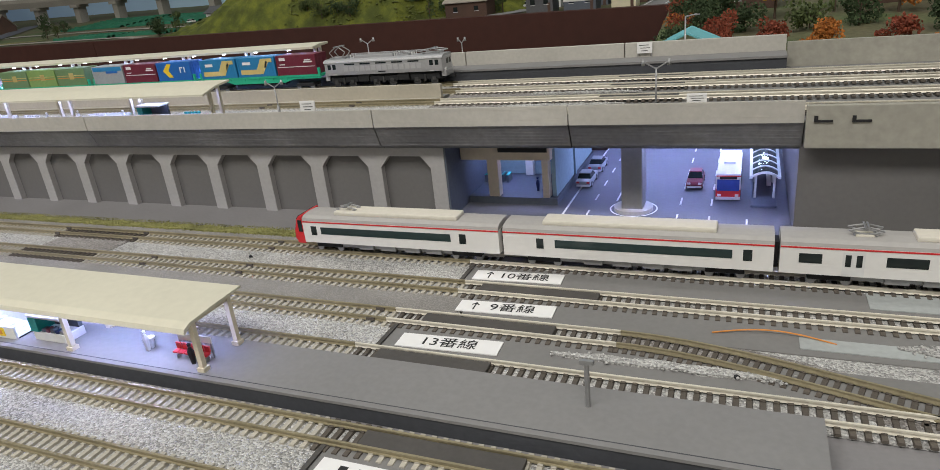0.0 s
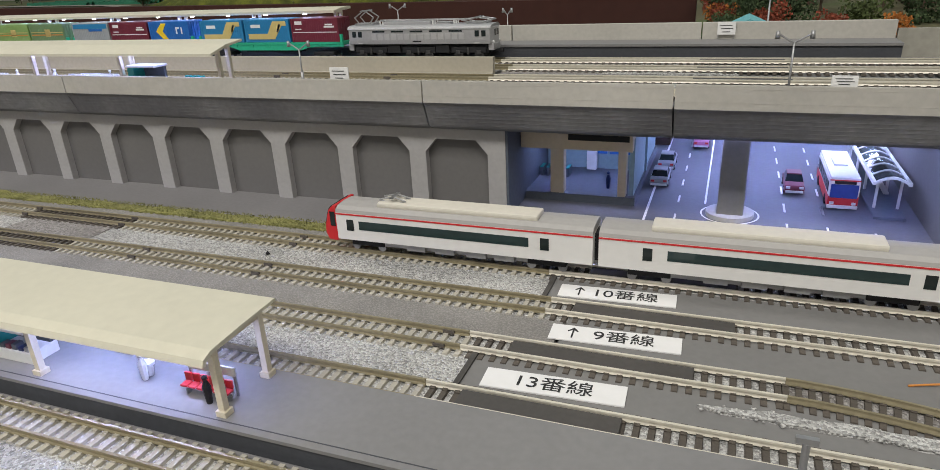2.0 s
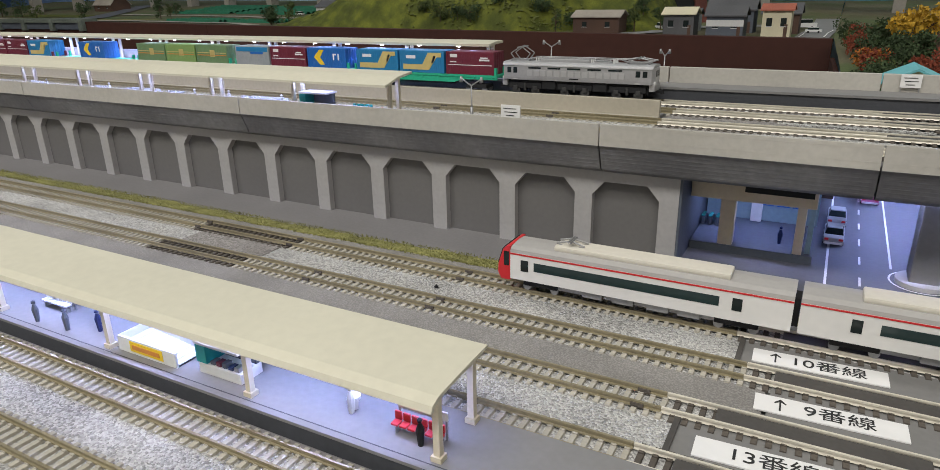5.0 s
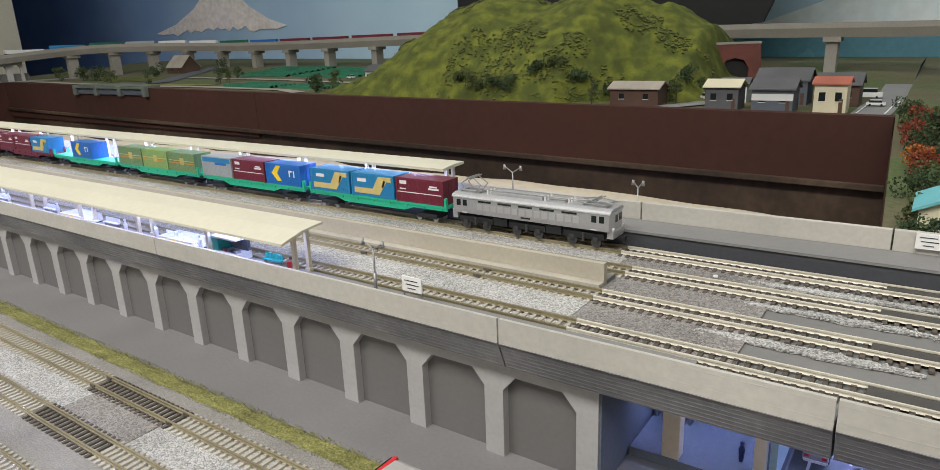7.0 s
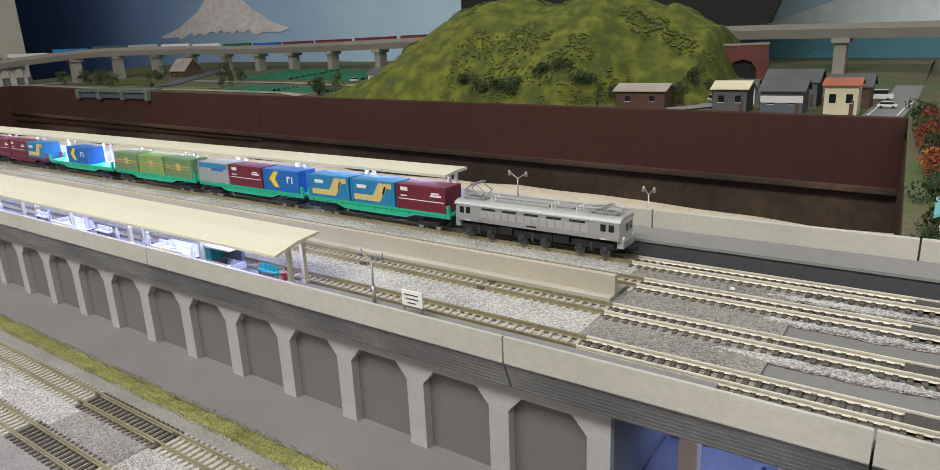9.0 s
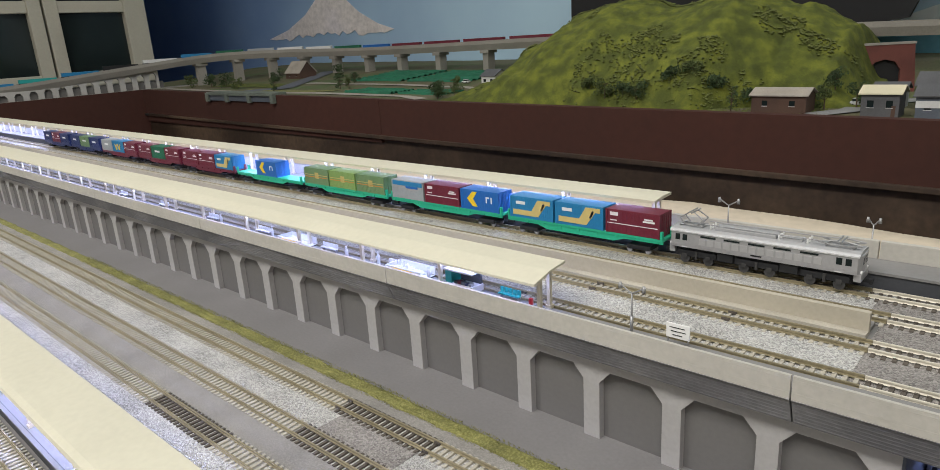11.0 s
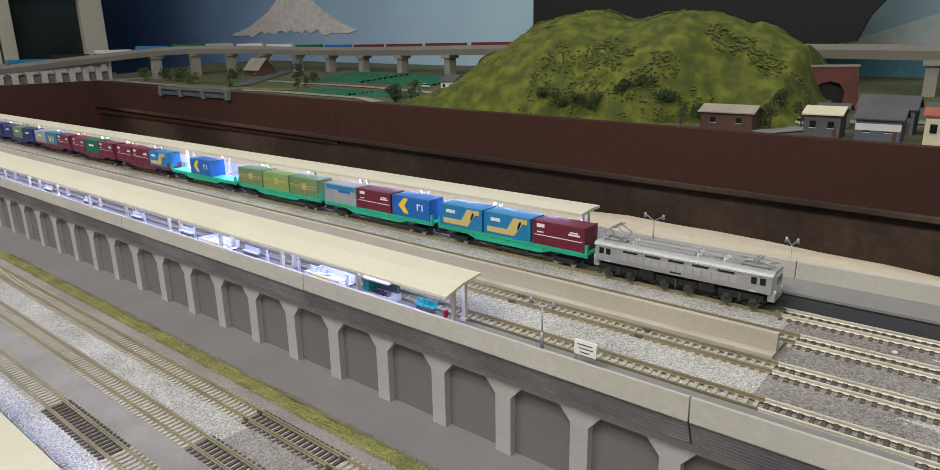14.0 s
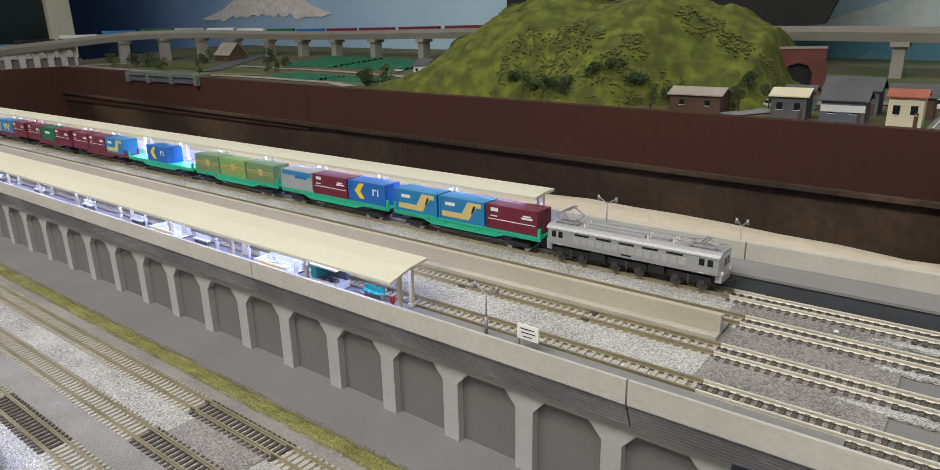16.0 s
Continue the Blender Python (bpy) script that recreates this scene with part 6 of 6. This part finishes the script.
# autumn trees
AUT = ["autumn_yellow", "autumn_yellow", "autumn_orange", "foliage", "autumn_red", "foliage2"]
spots = [(-0.045, 1.02, 0.066, 0.040, 0), (0.025, 1.00, 0.064, 0.040, 0), (0.095, 1.02, 0.066, 0.038, 0), (0.16, 0.98, 0.060, 0.036, 2), (0.24, 1.0, 0.066, 0.04, 3), (-0.085, 1.06, 0.050, 0.03, 3),
         (-0.010, 0.92, 0.030, 0.028, 3), (0.060, 0.90, 0.030, 0.028, 5), (-0.075, 0.96, 0.034, 0.026, 3), (-0.095, 0.90, 0.028, 0.022, 4), (0.110, 0.90, 0.032, 0.028, 3), (-0.055, 0.84, 0.026, 0.022, 4),
         (0.020, 0.82, 0.024, 0.022, 4), (0.070, 0.80, 0.024, 0.022, 2), (-0.105, 0.82, 0.026, 0.022, 3), (-0.100, 0.74, 0.024, 0.020, 5), (0.13, 0.80, 0.026, 0.024, 4), (0.19, 0.84, 0.034, 0.03, 3),
         (0.28, 0.86, 0.036, 0.03, 2), (0.05, 0.74, 0.018, 0.018, 2), (0.16, 0.74, 0.02, 0.02, 2), (0.22, 0.76, 0.022, 0.02, 5), (0.33, 0.8, 0.04, 0.035, 3), (0.42, 0.86, 0.05, 0.04, 3), (0.36, 1.0, 0.06, 0.04, 5),
         (-0.100, 1.16, 0.030, 0.024, 4), (-0.06, 1.22, 0.03, 0.024, 3), (0.0, 1.2, 0.04, 0.03, 5), (-0.112, 0.68, 0.022, 0.018, 3), (0.30, 0.70, 0.03, 0.026, 5),
         (-0.112, 1.20, 0.030, 0.022, 3), (-0.108, 1.10, 0.032, 0.022, 5), (-0.104, 1.04, 0.030, 0.022, 4), (-0.100, 0.98, 0.030, 0.020, 3), (-0.098, 0.93, 0.026, 0.020, 2), (-0.092, 0.86, 0.026, 0.020, 5), (-0.090, 0.79, 0.026, 0.020, 3), (-0.072, 0.90, 0.03, 0.022, 3),
         (-0.068, 1.12, 0.036, 0.026, 5), (-0.080, 0.72, 0.022, 0.018, 4), (-0.06, 0.76, 0.024, 0.02, 3), (-0.03, 0.88, 0.03, 0.024, 4), (-0.035, 0.98, 0.036, 0.026, 3)]
for i, (x, y, h, w, k) in enumerate(spots):
    lab = {0: "golden yellow autumn model tree", 1: "golden yellow autumn model tree", 2: "orange autumn model bush", 3: "dark green model bush on the slope", 4: "red autumn model bush", 5: "mid green model bush on the slope"}[k]
    x += 0.05 * max(0.0, 1.2 - y) * (x < -0.04)
    tree(x, y, east_z(x, y), h, w, AUT[k], lab, "autumn trees", 60 + i, 0.42 if k == 0 else 0.05, 900)


def house(x0, x1, y0, y1, z, high, wall, roof, label, ridge="x", eave=0.004, rise=0.012, windows=2, band=None):
    t = thing("model_house", label, "house", ((x0 + x1) / 2, (y0 + y1) / 2, z), group="model houses")
    a, b = (x1 - x0) / 2, (y1 - y0) / 2
    part("wall", bx(-a, a, -b, b, -0.004, high), M[wall], t)
    bm = bmesh.new()
    if ridge == "x":
        prism(bm, [(-b - eave, high - 0.001), (0, high + rise), (b + eave, high - 0.001), (b + eave, high + 0.001), (0, high + rise + 0.002), (-b - eave, high + 0.001)], "x", -a - eave, a + eave)
        g = [(-b, high), (0, high + rise), (b, high)]
        part("roof", bm, M[roof], t)
        bm = bmesh.new()
        prism(bm, g, "x", -a, a)
    else:
        prism(bm, [(-a - eave, high - 0.001), (0, high + rise), (a + eave, high - 0.001), (a + eave, high + 0.001), (0, high + rise + 0.002), (-a - eave, high + 0.001)], "y", -b - eave, b + eave)
        part("roof", bm, M[roof], t)
        bm = bmesh.new()
        prism(bm, [(-a, high), (0, high + rise), (a, high)], "y", -b, b)
    part("gable", bm, M[wall], t)
    for i in range(windows):
        c = -a + 2 * a * (i + 0.5) / windows
        w = part("window", bx(c - 0.0045, c + 0.0045, -b - 0.0004, -b + 0.0006, high * 0.42, high * 0.72), M["glass"], t)
        part("frame", bx(c - 0.0052, c + 0.0052, -b - 0.0009, -b - 0.0004, high * 0.42 - 0.0008, high * 0.42), M["offwhite"], w)
    part("door", bx(a - 0.010, a - 0.0045, -b - 0.0005, -b + 0.0005, 0, high * 0.5), M["housebrown"], t)
    if band:
        part("wall_band", bx(-a - 0.0003, a + 0.0003, -b - 0.0006, -b - 0.0001, high * 0.5, high * 0.8), M[band], t)
    return t


gz = ground_z
house(-0.570, -0.482, 1.300, 1.350, gz(-0.52, 1.32), 0.030, "housebrown", "paleroof", "brown wooden model house with a weathered roof", rise=0.010)
house(-0.402, -0.350, 1.300, 1.345, gz(-0.38, 1.32), 0.036, "slateroof", "housecream", "dark boarded model house with a pale straw roof", rise=0.010)
house(-0.328, -0.268, 1.295, 1.345, gz(-0.3, 1.32), 0.034, "darkwall", "slateroof", "model house with a slate roof and white wall band", rise=0.014, band="offwhite")
house(-0.240, -0.196, 1.298, 1.340, gz(-0.22, 1.32), 0.044, "housecream", "redroof", "cream model house with a red tiled roof", rise=0.008, windows=2)
house(-0.345, -0.265, 1.40, 1.46, gz(-0.3, 1.43), 0.040, "darkwall", "slateroof", "grey model house with a dark tiled roof", rise=0.018)
house(-0.250, -0.190, 1.40, 1.46, gz(-0.22, 1.43), 0.034, "housebrown", "slateroof", "brown model house with a dark tiled roof", rise=0.016)
house(-0.410, -0.365, 1.42, 1.46, gz(-0.39, 1.43), 0.030, "offwhite", "slateroof", "small white model house behind the others", rise=0.010)
house(-1.445, -1.395, 1.60, 1.66, gz(-1.42, 1.63), 0.028, "offwhite", "slateroof", "white model farmhouse with a grey roof", rise=0.016)
house(-2.62, -2.52, 1.72, 1.80, gz(-2.57, 1.75), 0.02, "housebrown", "paleroof", "thatched brown model farmhouse", rise=0.045)
house(-0.082, -0.034, 0.700, 0.750, 0.036, 0.022, "housecream", "blueroof", "model house with a turquoise gabled roof", ridge="y", rise=0.012)
house(0.125, 0.205, 1.06, 1.13, east_z(0.16, 1.1), 0.05, "housebrown", "slateroof", "dark wooden model house among autumn trees", rise=0.02)
house(-0.04, 0.03, 1.10, 1.16, east_z(0.0, 1.12), 0.028, "housebrown", "slateroof", "low dark model house among autumn trees", rise=0.016)

# lanes
def lane(name, pts, half, label, paint="lane", lift=0.0022):
    bm = bmesh.new()
    prev = None
    for i in range(len(pts) - 1):
        for k in range(8):
            u = k / 8
            p = Vector(pts[i]).lerp(Vector(pts[i + 1]), u)
            d = (Vector(pts[i + 1]) - Vector(pts[i])).normalized()
            nrm = Vector((-d.y, d.x))
            a, b = p + nrm * half, p - nrm * half
            f = ground_z if p.x < -0.131 else east_z
            row = (bm.verts.new((a.x, a.y, f(a.x, a.y) + lift)), bm.verts.new((b.x, b.y, f(b.x, b.y) + lift)))
            if prev:
                bm.faces.new((prev[0], prev[1], row[1], row[0]))
            prev = row
    structure(name, bm, M[paint], label, category="road", smooth=True)


lane("village_lane_1", [(-0.47, 1.29), (-0.43, 1.36), (-0.42, 1.48), (-0.30, 1.56), (-0.14, 1.58)], 0.020, "grey model lane between the houses")
lane("village_lane_2", [(-0.163, 1.29), (-0.160, 1.40), (-0.150, 1.58), (-0.15, 1.75)], 0.026, "grey model lane with white lines")
lane("lane_line_1", [(-0.181, 1.292), (-0.178, 1.40), (-0.168, 1.5)], 0.0012, "white line along the lane", "whiteline", 0.0034)
lane("lane_line_2", [(-0.145, 1.292), (-0.142, 1.40), (-0.135, 1.5)], 0.0012, "white line along the lane", "whiteline", 0.0034)
lane("field_lane", [(-2.9, 1.33), (-2.2, 1.32), (-1.8, 1.36), (-1.5, 1.35), (-1.38, 1.30)], 0.018, "pale gravel lane along the fields", "paleroof")
lane("field_lane_2", [(-2.3, 1.60), (-1.85, 1.60), (-1.5, 1.58), (-1.42, 1.55)], 0.014, "pale gravel lane between the fields", "paleroof")


lane("meadow_1", [(-2.75, 1.50), (-2.45, 1.52), (-2.25, 1.50)], 0.06, "bright green meadow beside the stream", "hill", 0.0015)
lane("meadow_2", [(-2.35, 1.36), (-2.0, 1.40), (-1.9, 1.44)], 0.03, "green meadow along the board's edge", "grass", 0.0015)
lane("stream", [(-2.30, 1.30), (-2.25, 1.46), (-2.38, 1.62), (-2.60, 1.95)], 0.035, "still grey-blue model stream", "road", 0.0026)


def crop_field(x0, x1, y0, y1, rows, label):
    zz = ground_z((x0 + x1) / 2, (y0 + y1) / 2)
    t = thing("crop_field", label, "field", (0, 0, 0), group="crop fields")
    for i in range(rows):
        y = y0 + (y1 - y0) * (i + 0.5) / rows
        r = random.Random(i)
        w = (y1 - y0) / rows * 0.42
        bm = bmesh.new()
        prev = None
        for k in range(25):
            x = x0 + (x1 - x0) * k / 24
            z = ground_z(x, y)
            row = [bm.verts.new(p) for p in ((x, y - w, z), (x, y - w * 0.5, z + 0.006 + r.uniform(-0.001, 0.001)), (x, y + w * 0.5, z + 0.006 + r.uniform(-0.001, 0.001)), (x, y + w, z))]
            if prev:
                for j in range(3):
                    bm.faces.new((prev[j], row[j], row[j + 1], prev[j + 1]))
            prev = row
        part("crop_row", bm, M["field"], t)


crop_field(-1.83, -1.62, 1.40, 1.50, 6, "low green crop rows in a model field")
crop_field(-1.60, -1.42, 1.41, 1.50, 6, "low green crop rows in a model field")
crop_field(-2.15, -1.88, 1.68, 1.92, 9, "low green crop rows in a model field")
crop_field(-1.85, -1.58, 1.68, 1.92, 9, "low green crop rows in a model field")

# weir in the board's edge
t = thing("weir", "grey-green model weir let into the brown board", "weir", kind="structure")
part("sill", bx(-2.40, -1.99, 1.250, 1.30, 0.074, 0.084), M["weir"], t)
part("face", bx(-2.40, -1.99, 1.256, 1.2615, 0.056, 0.074), M["darkwall"], t)
for x in (-2.40, -2.27, -2.13, -1.995):
    part("buttress", bx(x - 0.008, x + 0.008, 1.248, 1.261, 0.052, 0.082), M["weir"], t, bevel=0.001)

# ---- far viaduct ----
FPATH = [(-2.985, 0.55, 0.118), (-2.975, 0.85, 0.134), (-2.96, 1.20, 0.166), (-2.90, 1.55, 0.196), (-2.72, 1.80, 0.196), (-2.40, 1.92, 0.186), (-2.0, 1.95, 0.184), (-1.5, 1.95, 0.186), (-1.0, 1.95, 0.184), (-0.5, 1.93, 0.178), (0.1, 1.90, 0.168), (1.2, 1.88, 0.160)]


def far_point(u):
    n = len(FPATH) - 1
    i = min(int(u * n), n - 1)
    s = u * n - i
    p0, p1, p2, p3 = (Vector(FPATH[max(0, min(n, j))]) for j in (i - 1, i, i + 1, i + 2))
    return 0.5 * ((2 * p1) + (p2 - p0) * s + (2 * p0 - 5 * p1 + 4 * p2 - p3) * s * s + (3 * p1 - p0 - 3 * p2 + p3) * s ** 3)


def along(bm, prof, u0, u1, n):
    prev = None
    for i in range(n + 1):
        u = u0 + (u1 - u0) * i / n
        p = far_point(u)
        d = (far_point(min(1, u + 0.002)) - far_point(max(0, u - 0.002)))
        d.z = 0
        d.normalize()
        nrm = Vector((-d.y, d.x, 0))
        row = [bm.verts.new(p + nrm * a + Vector((0, 0, h))) for a, h in prof]
        if prev:
            for j in range(len(prof)):
                k = (j + 1) % len(prof)
                bm.faces.new((prev[j], row[j], row[k], prev[k]))
        prev = row


fv = thing("far_viaduct", "long beige model viaduct curving behind the landscape", "viaduct", kind="structure")
bm = bmesh.new()
along(bm, [(-0.022, -0.020), (0.022, -0.020), (0.030, 0.0), (0.030, 0.012), (0.026, 0.012), (0.026, 0.002), (-0.026, 0.002), (-0.026, 0.012), (-0.030, 0.012), (-0.030, 0.0)], 0, 1, 120)
part("deck_beam", bm, M["bridge"], fv, smooth=False)
for i in range(18):
    u = 0.26 + 0.72 * i / 17
    p = far_point(u)
    g = (ground_z if p.x < -0.131 else east_z)(p.x, p.y)
    bm = bmesh.new()
    box(bm, p.x - 0.012, p.x + 0.012, p.y - 0.018, p.y + 0.018, g - 0.01, p.z - 0.018)
    box(bm, p.x - 0.018, p.x + 0.018, p.y - 0.026, p.y + 0.026, p.z - 0.030, p.z - 0.019)
    part("pier", bm, M["bridge"], fv)
bm = bmesh.new()
box(bm, -3.02, -2.952, 0.50, 1.50, 0.05, 0.0885)
part("base", bm, M["bridge"], fv)
for k in range(15):
    y = 0.62 + k * 0.048
    z1 = 0.112 + (y - 0.6) * 0.068
    bm = bmesh.new()
    prism(bm, [(0, 0.0885), (0.010, 0.0885), (0.010, z1 - 0.022), (0.017, z1 - 0.012), (0.031, z1 - 0.012), (0.038, z1 - 0.022), (0.038, 0.0885), (0.048, 0.0885), (0.048, z1), (0, z1)], "x", -2.958, -2.950)
    o = part("arch_bay", bm, M["concrete"], fv)
    o.location = (0, y, 0)
part("arch_back", bx(-3.0, -2.960, 0.60, 1.36, 0.0885, 0.115), M["recess"], fv)

FARC = ["maroon"] * 3 + ["maroon", "deepblue", "field", "offwhite", "offwhite", "greyc", "field", "blue", "offwhite", "black", "blue", "teal", "blue"]
for i, c in enumerate(FARC):
    u = 0.650 - i * 0.0375
    p, q = far_point(u), far_point(u - 0.034)
    d = q - p
    t = thing("distant_wagon", {"maroon": "maroon wagon on the far viaduct", "offwhite": "white wagon on the far viaduct"}.get(c, "coloured goods wagon on the far viaduct"), "wagon", tuple((p + q) / 2 + Vector((0, 0, 0.003))), group="distant train", turn=math.degrees(math.atan2(d.y, d.x)))
    L = d.length / 2 * 0.95
    part("body", bx(-L, L, -0.008, 0.008, 0.005, 0.018), M[c], t, bevel=0.0008)
    part("chassis", bx(-L, L, -0.007, 0.007, 0.0, 0.005), M["black"], t)
    if c == "maroon":
        for k in range(9):
            a = -L + 2 * L * (k + 0.3) / 9
            part("window", bx(a, a + L * 0.12, -0.0084, -0.0078, 0.010, 0.015), M["offwhite"], t)

# tunnel portal at the hill's end
tp = thing("tunnel_portal", "dark red brick tunnel portal at the end of the hill", "tunnel portal", (-0.440, 1.62, gz(-0.45, 1.6)), turn=28)
tp.scale = (0.8, 0.8, 0.86)
bm = bmesh.new()
prism(bm, [(-0.07, 0), (-0.035, 0), (-0.035, 0.05), (-0.022, 0.068), (0, 0.074), (0.022, 0.068), (0.035, 0.05), (0.035, 0), (0.07, 0), (0.06, 0.105), (-0.06, 0.105)], "y", -0.012, 0.0)
part("face", bm, M["brick"], tp)
part("darkness", bx(-0.036, 0.036, -0.002, 0.002, 0, 0.075), M["black"], tp)
part("coping", bx(-0.062, 0.062, -0.014, 0.002, 0.105, 0.110), M["bridge"], tp)

# vehicles in the village
def far_car(x, y, paint, label, lng, high):
    z = ground_z(x, y) + 0.003
    t = thing("model_vehicle", label, "vehicle", (x, y, z), group="village vehicles")
    part("body", bx(-lng, lng, -0.006, 0.006, 0.0015, high * 0.6), M[paint], t, bevel=0.0008)
    part("cabin", bx(-lng * 0.7, lng * 0.6, -0.0054, 0.0054, high * 0.6, high), M["glass"], t, bevel=0.0006)
    part("roof", bx(-lng * 0.66, lng * 0.56, -0.005, 0.005, high, high + 0.0006), M[paint], t)
    for sx in (-0.6, 0.6):
        for s in (-1, 1):
            bm = bmesh.new()
            cyl(bm, (sx * lng, s * 0.0050, 0.0018), (sx * lng, s * 0.0064, 0.0018), 0.0018, 10)
            part("wheel", bm, M["black"], t)


far_car(-0.165, 1.40, "offwhite", "white model car on the village lane", 0.0135, 0.009)
far_car(-0.185, 1.52, "offwhite", "white model bus parked behind the houses", 0.020, 0.016)
far_car(-1.56, 1.66, "offwhite", "white model lorry beside the fields", 0.013, 0.010)
far_car(-0.432, 1.42, "offwhite", "white model van on the lane", 0.012, 0.012)

# ---- painted backdrop pieces ----


def flat(name, pts, y, material, label, thick=0.003):
    bm = bmesh.new()
    prism(bm, pts, "y", y - thick, y)
    return structure(name, bm, material, label, category="backdrop")


rng = random.Random(3)
snowline = [(-2.74 - 0.033 * k, 0.256 + math.sin(math.pi * k / 31) * (0.012 + 0.010 * math.sin(k * 0.9) + rng.uniform(-0.016, 0.022))) for k in range(1, 31)]
flat("backdrop_mountain", [(-3.80, 0.268), (-3.60, 0.31), (-3.42, 0.38), (-3.30, 0.46), (-3.20, 0.475), (-3.10, 0.47), (-2.96, 0.37), (-2.82, 0.305), (-2.70, 0.272)] + snowline, 2.418, M["snow"], "painted snowy mountain on the backdrop")
flat("backdrop_slope", [(-0.62, 0.175), (1.6, 0.175), (1.6, 0.75), (0.5, 0.60), (0.0, 0.40), (-0.3, 0.28)], 2.418, M["slope"], "painted pale slope on the backdrop")
flat("backdrop_lake", [(-0.95, 0.06), (1.8, 0.06), (1.8, 0.172), (-0.95, 0.172)], 2.410, M["water"], "painted teal lake on the backdrop")
flat("black_screen", [(-1.425, 0.12), (-0.55, 0.185), (-0.48, 0.195), (-0.455, 0.255), (-0.06, 0.75), (-1.425, 0.75)], 2.06, M["blackboard"], "black board standing behind the hill", 0.02)

# ---- side wall with windows ----
ww = thing("wall_west", "pale side wall with cream framed windows", "wall", kind="structure")
part("lower_wall", bx(-3.62, -3.56, -2.2, 1.60, -0.8, 0.10), M["roomwall"], ww)
part("upper_wall", bx(-3.62, -3.56, -2.2, 1.60, 0.80, 2.25), M["roomwall"], ww)
part("mid_wall", bx(-3.62, -3.56, -2.2, 0.55, 0.10, 0.80), M["roomwall"], ww)
for i, (a, b) in enumerate(((0.62, 1.10), (1.22, 1.50))):
    w = structure("window_%d" % (i + 1), bx(-3.585, -3.58, a, b, 0.16, 0.74), M["glass"], "dark window pane in a cream frame", category="window")
for a, b in ((0.55, 0.62), (1.10, 1.155), (1.165, 1.22), (1.50, 1.60)):
    part("mullion", bx(-3.61, -3.545, a, b, 0.10, 0.80), M["frame"], ww, "cream window post", bevel=0.004)
for a, b in ((0.62, 1.10), (1.22, 1.50)):
    part("window_head", bx(-3.605, -3.55, a, b, 0.42, 0.47), M["frame"], ww, bevel=0.004)
    part("window_sill", bx(-3.605, -3.55, a, b, 0.10, 0.16), M["frame"], ww, bevel=0.004)
structure("wall_corner", bx(-6.46, -6.4, 1.5, 2.5, -0.8, 2.25), M["sky"], "painted end of the backdrop", category="wall")
structure("wall_return", bx(-6.4, -3.62, 1.54, 1.60, -0.8, 2.25), M["roomwall"], "plain pale wall behind the backdrop bay", category="wall")
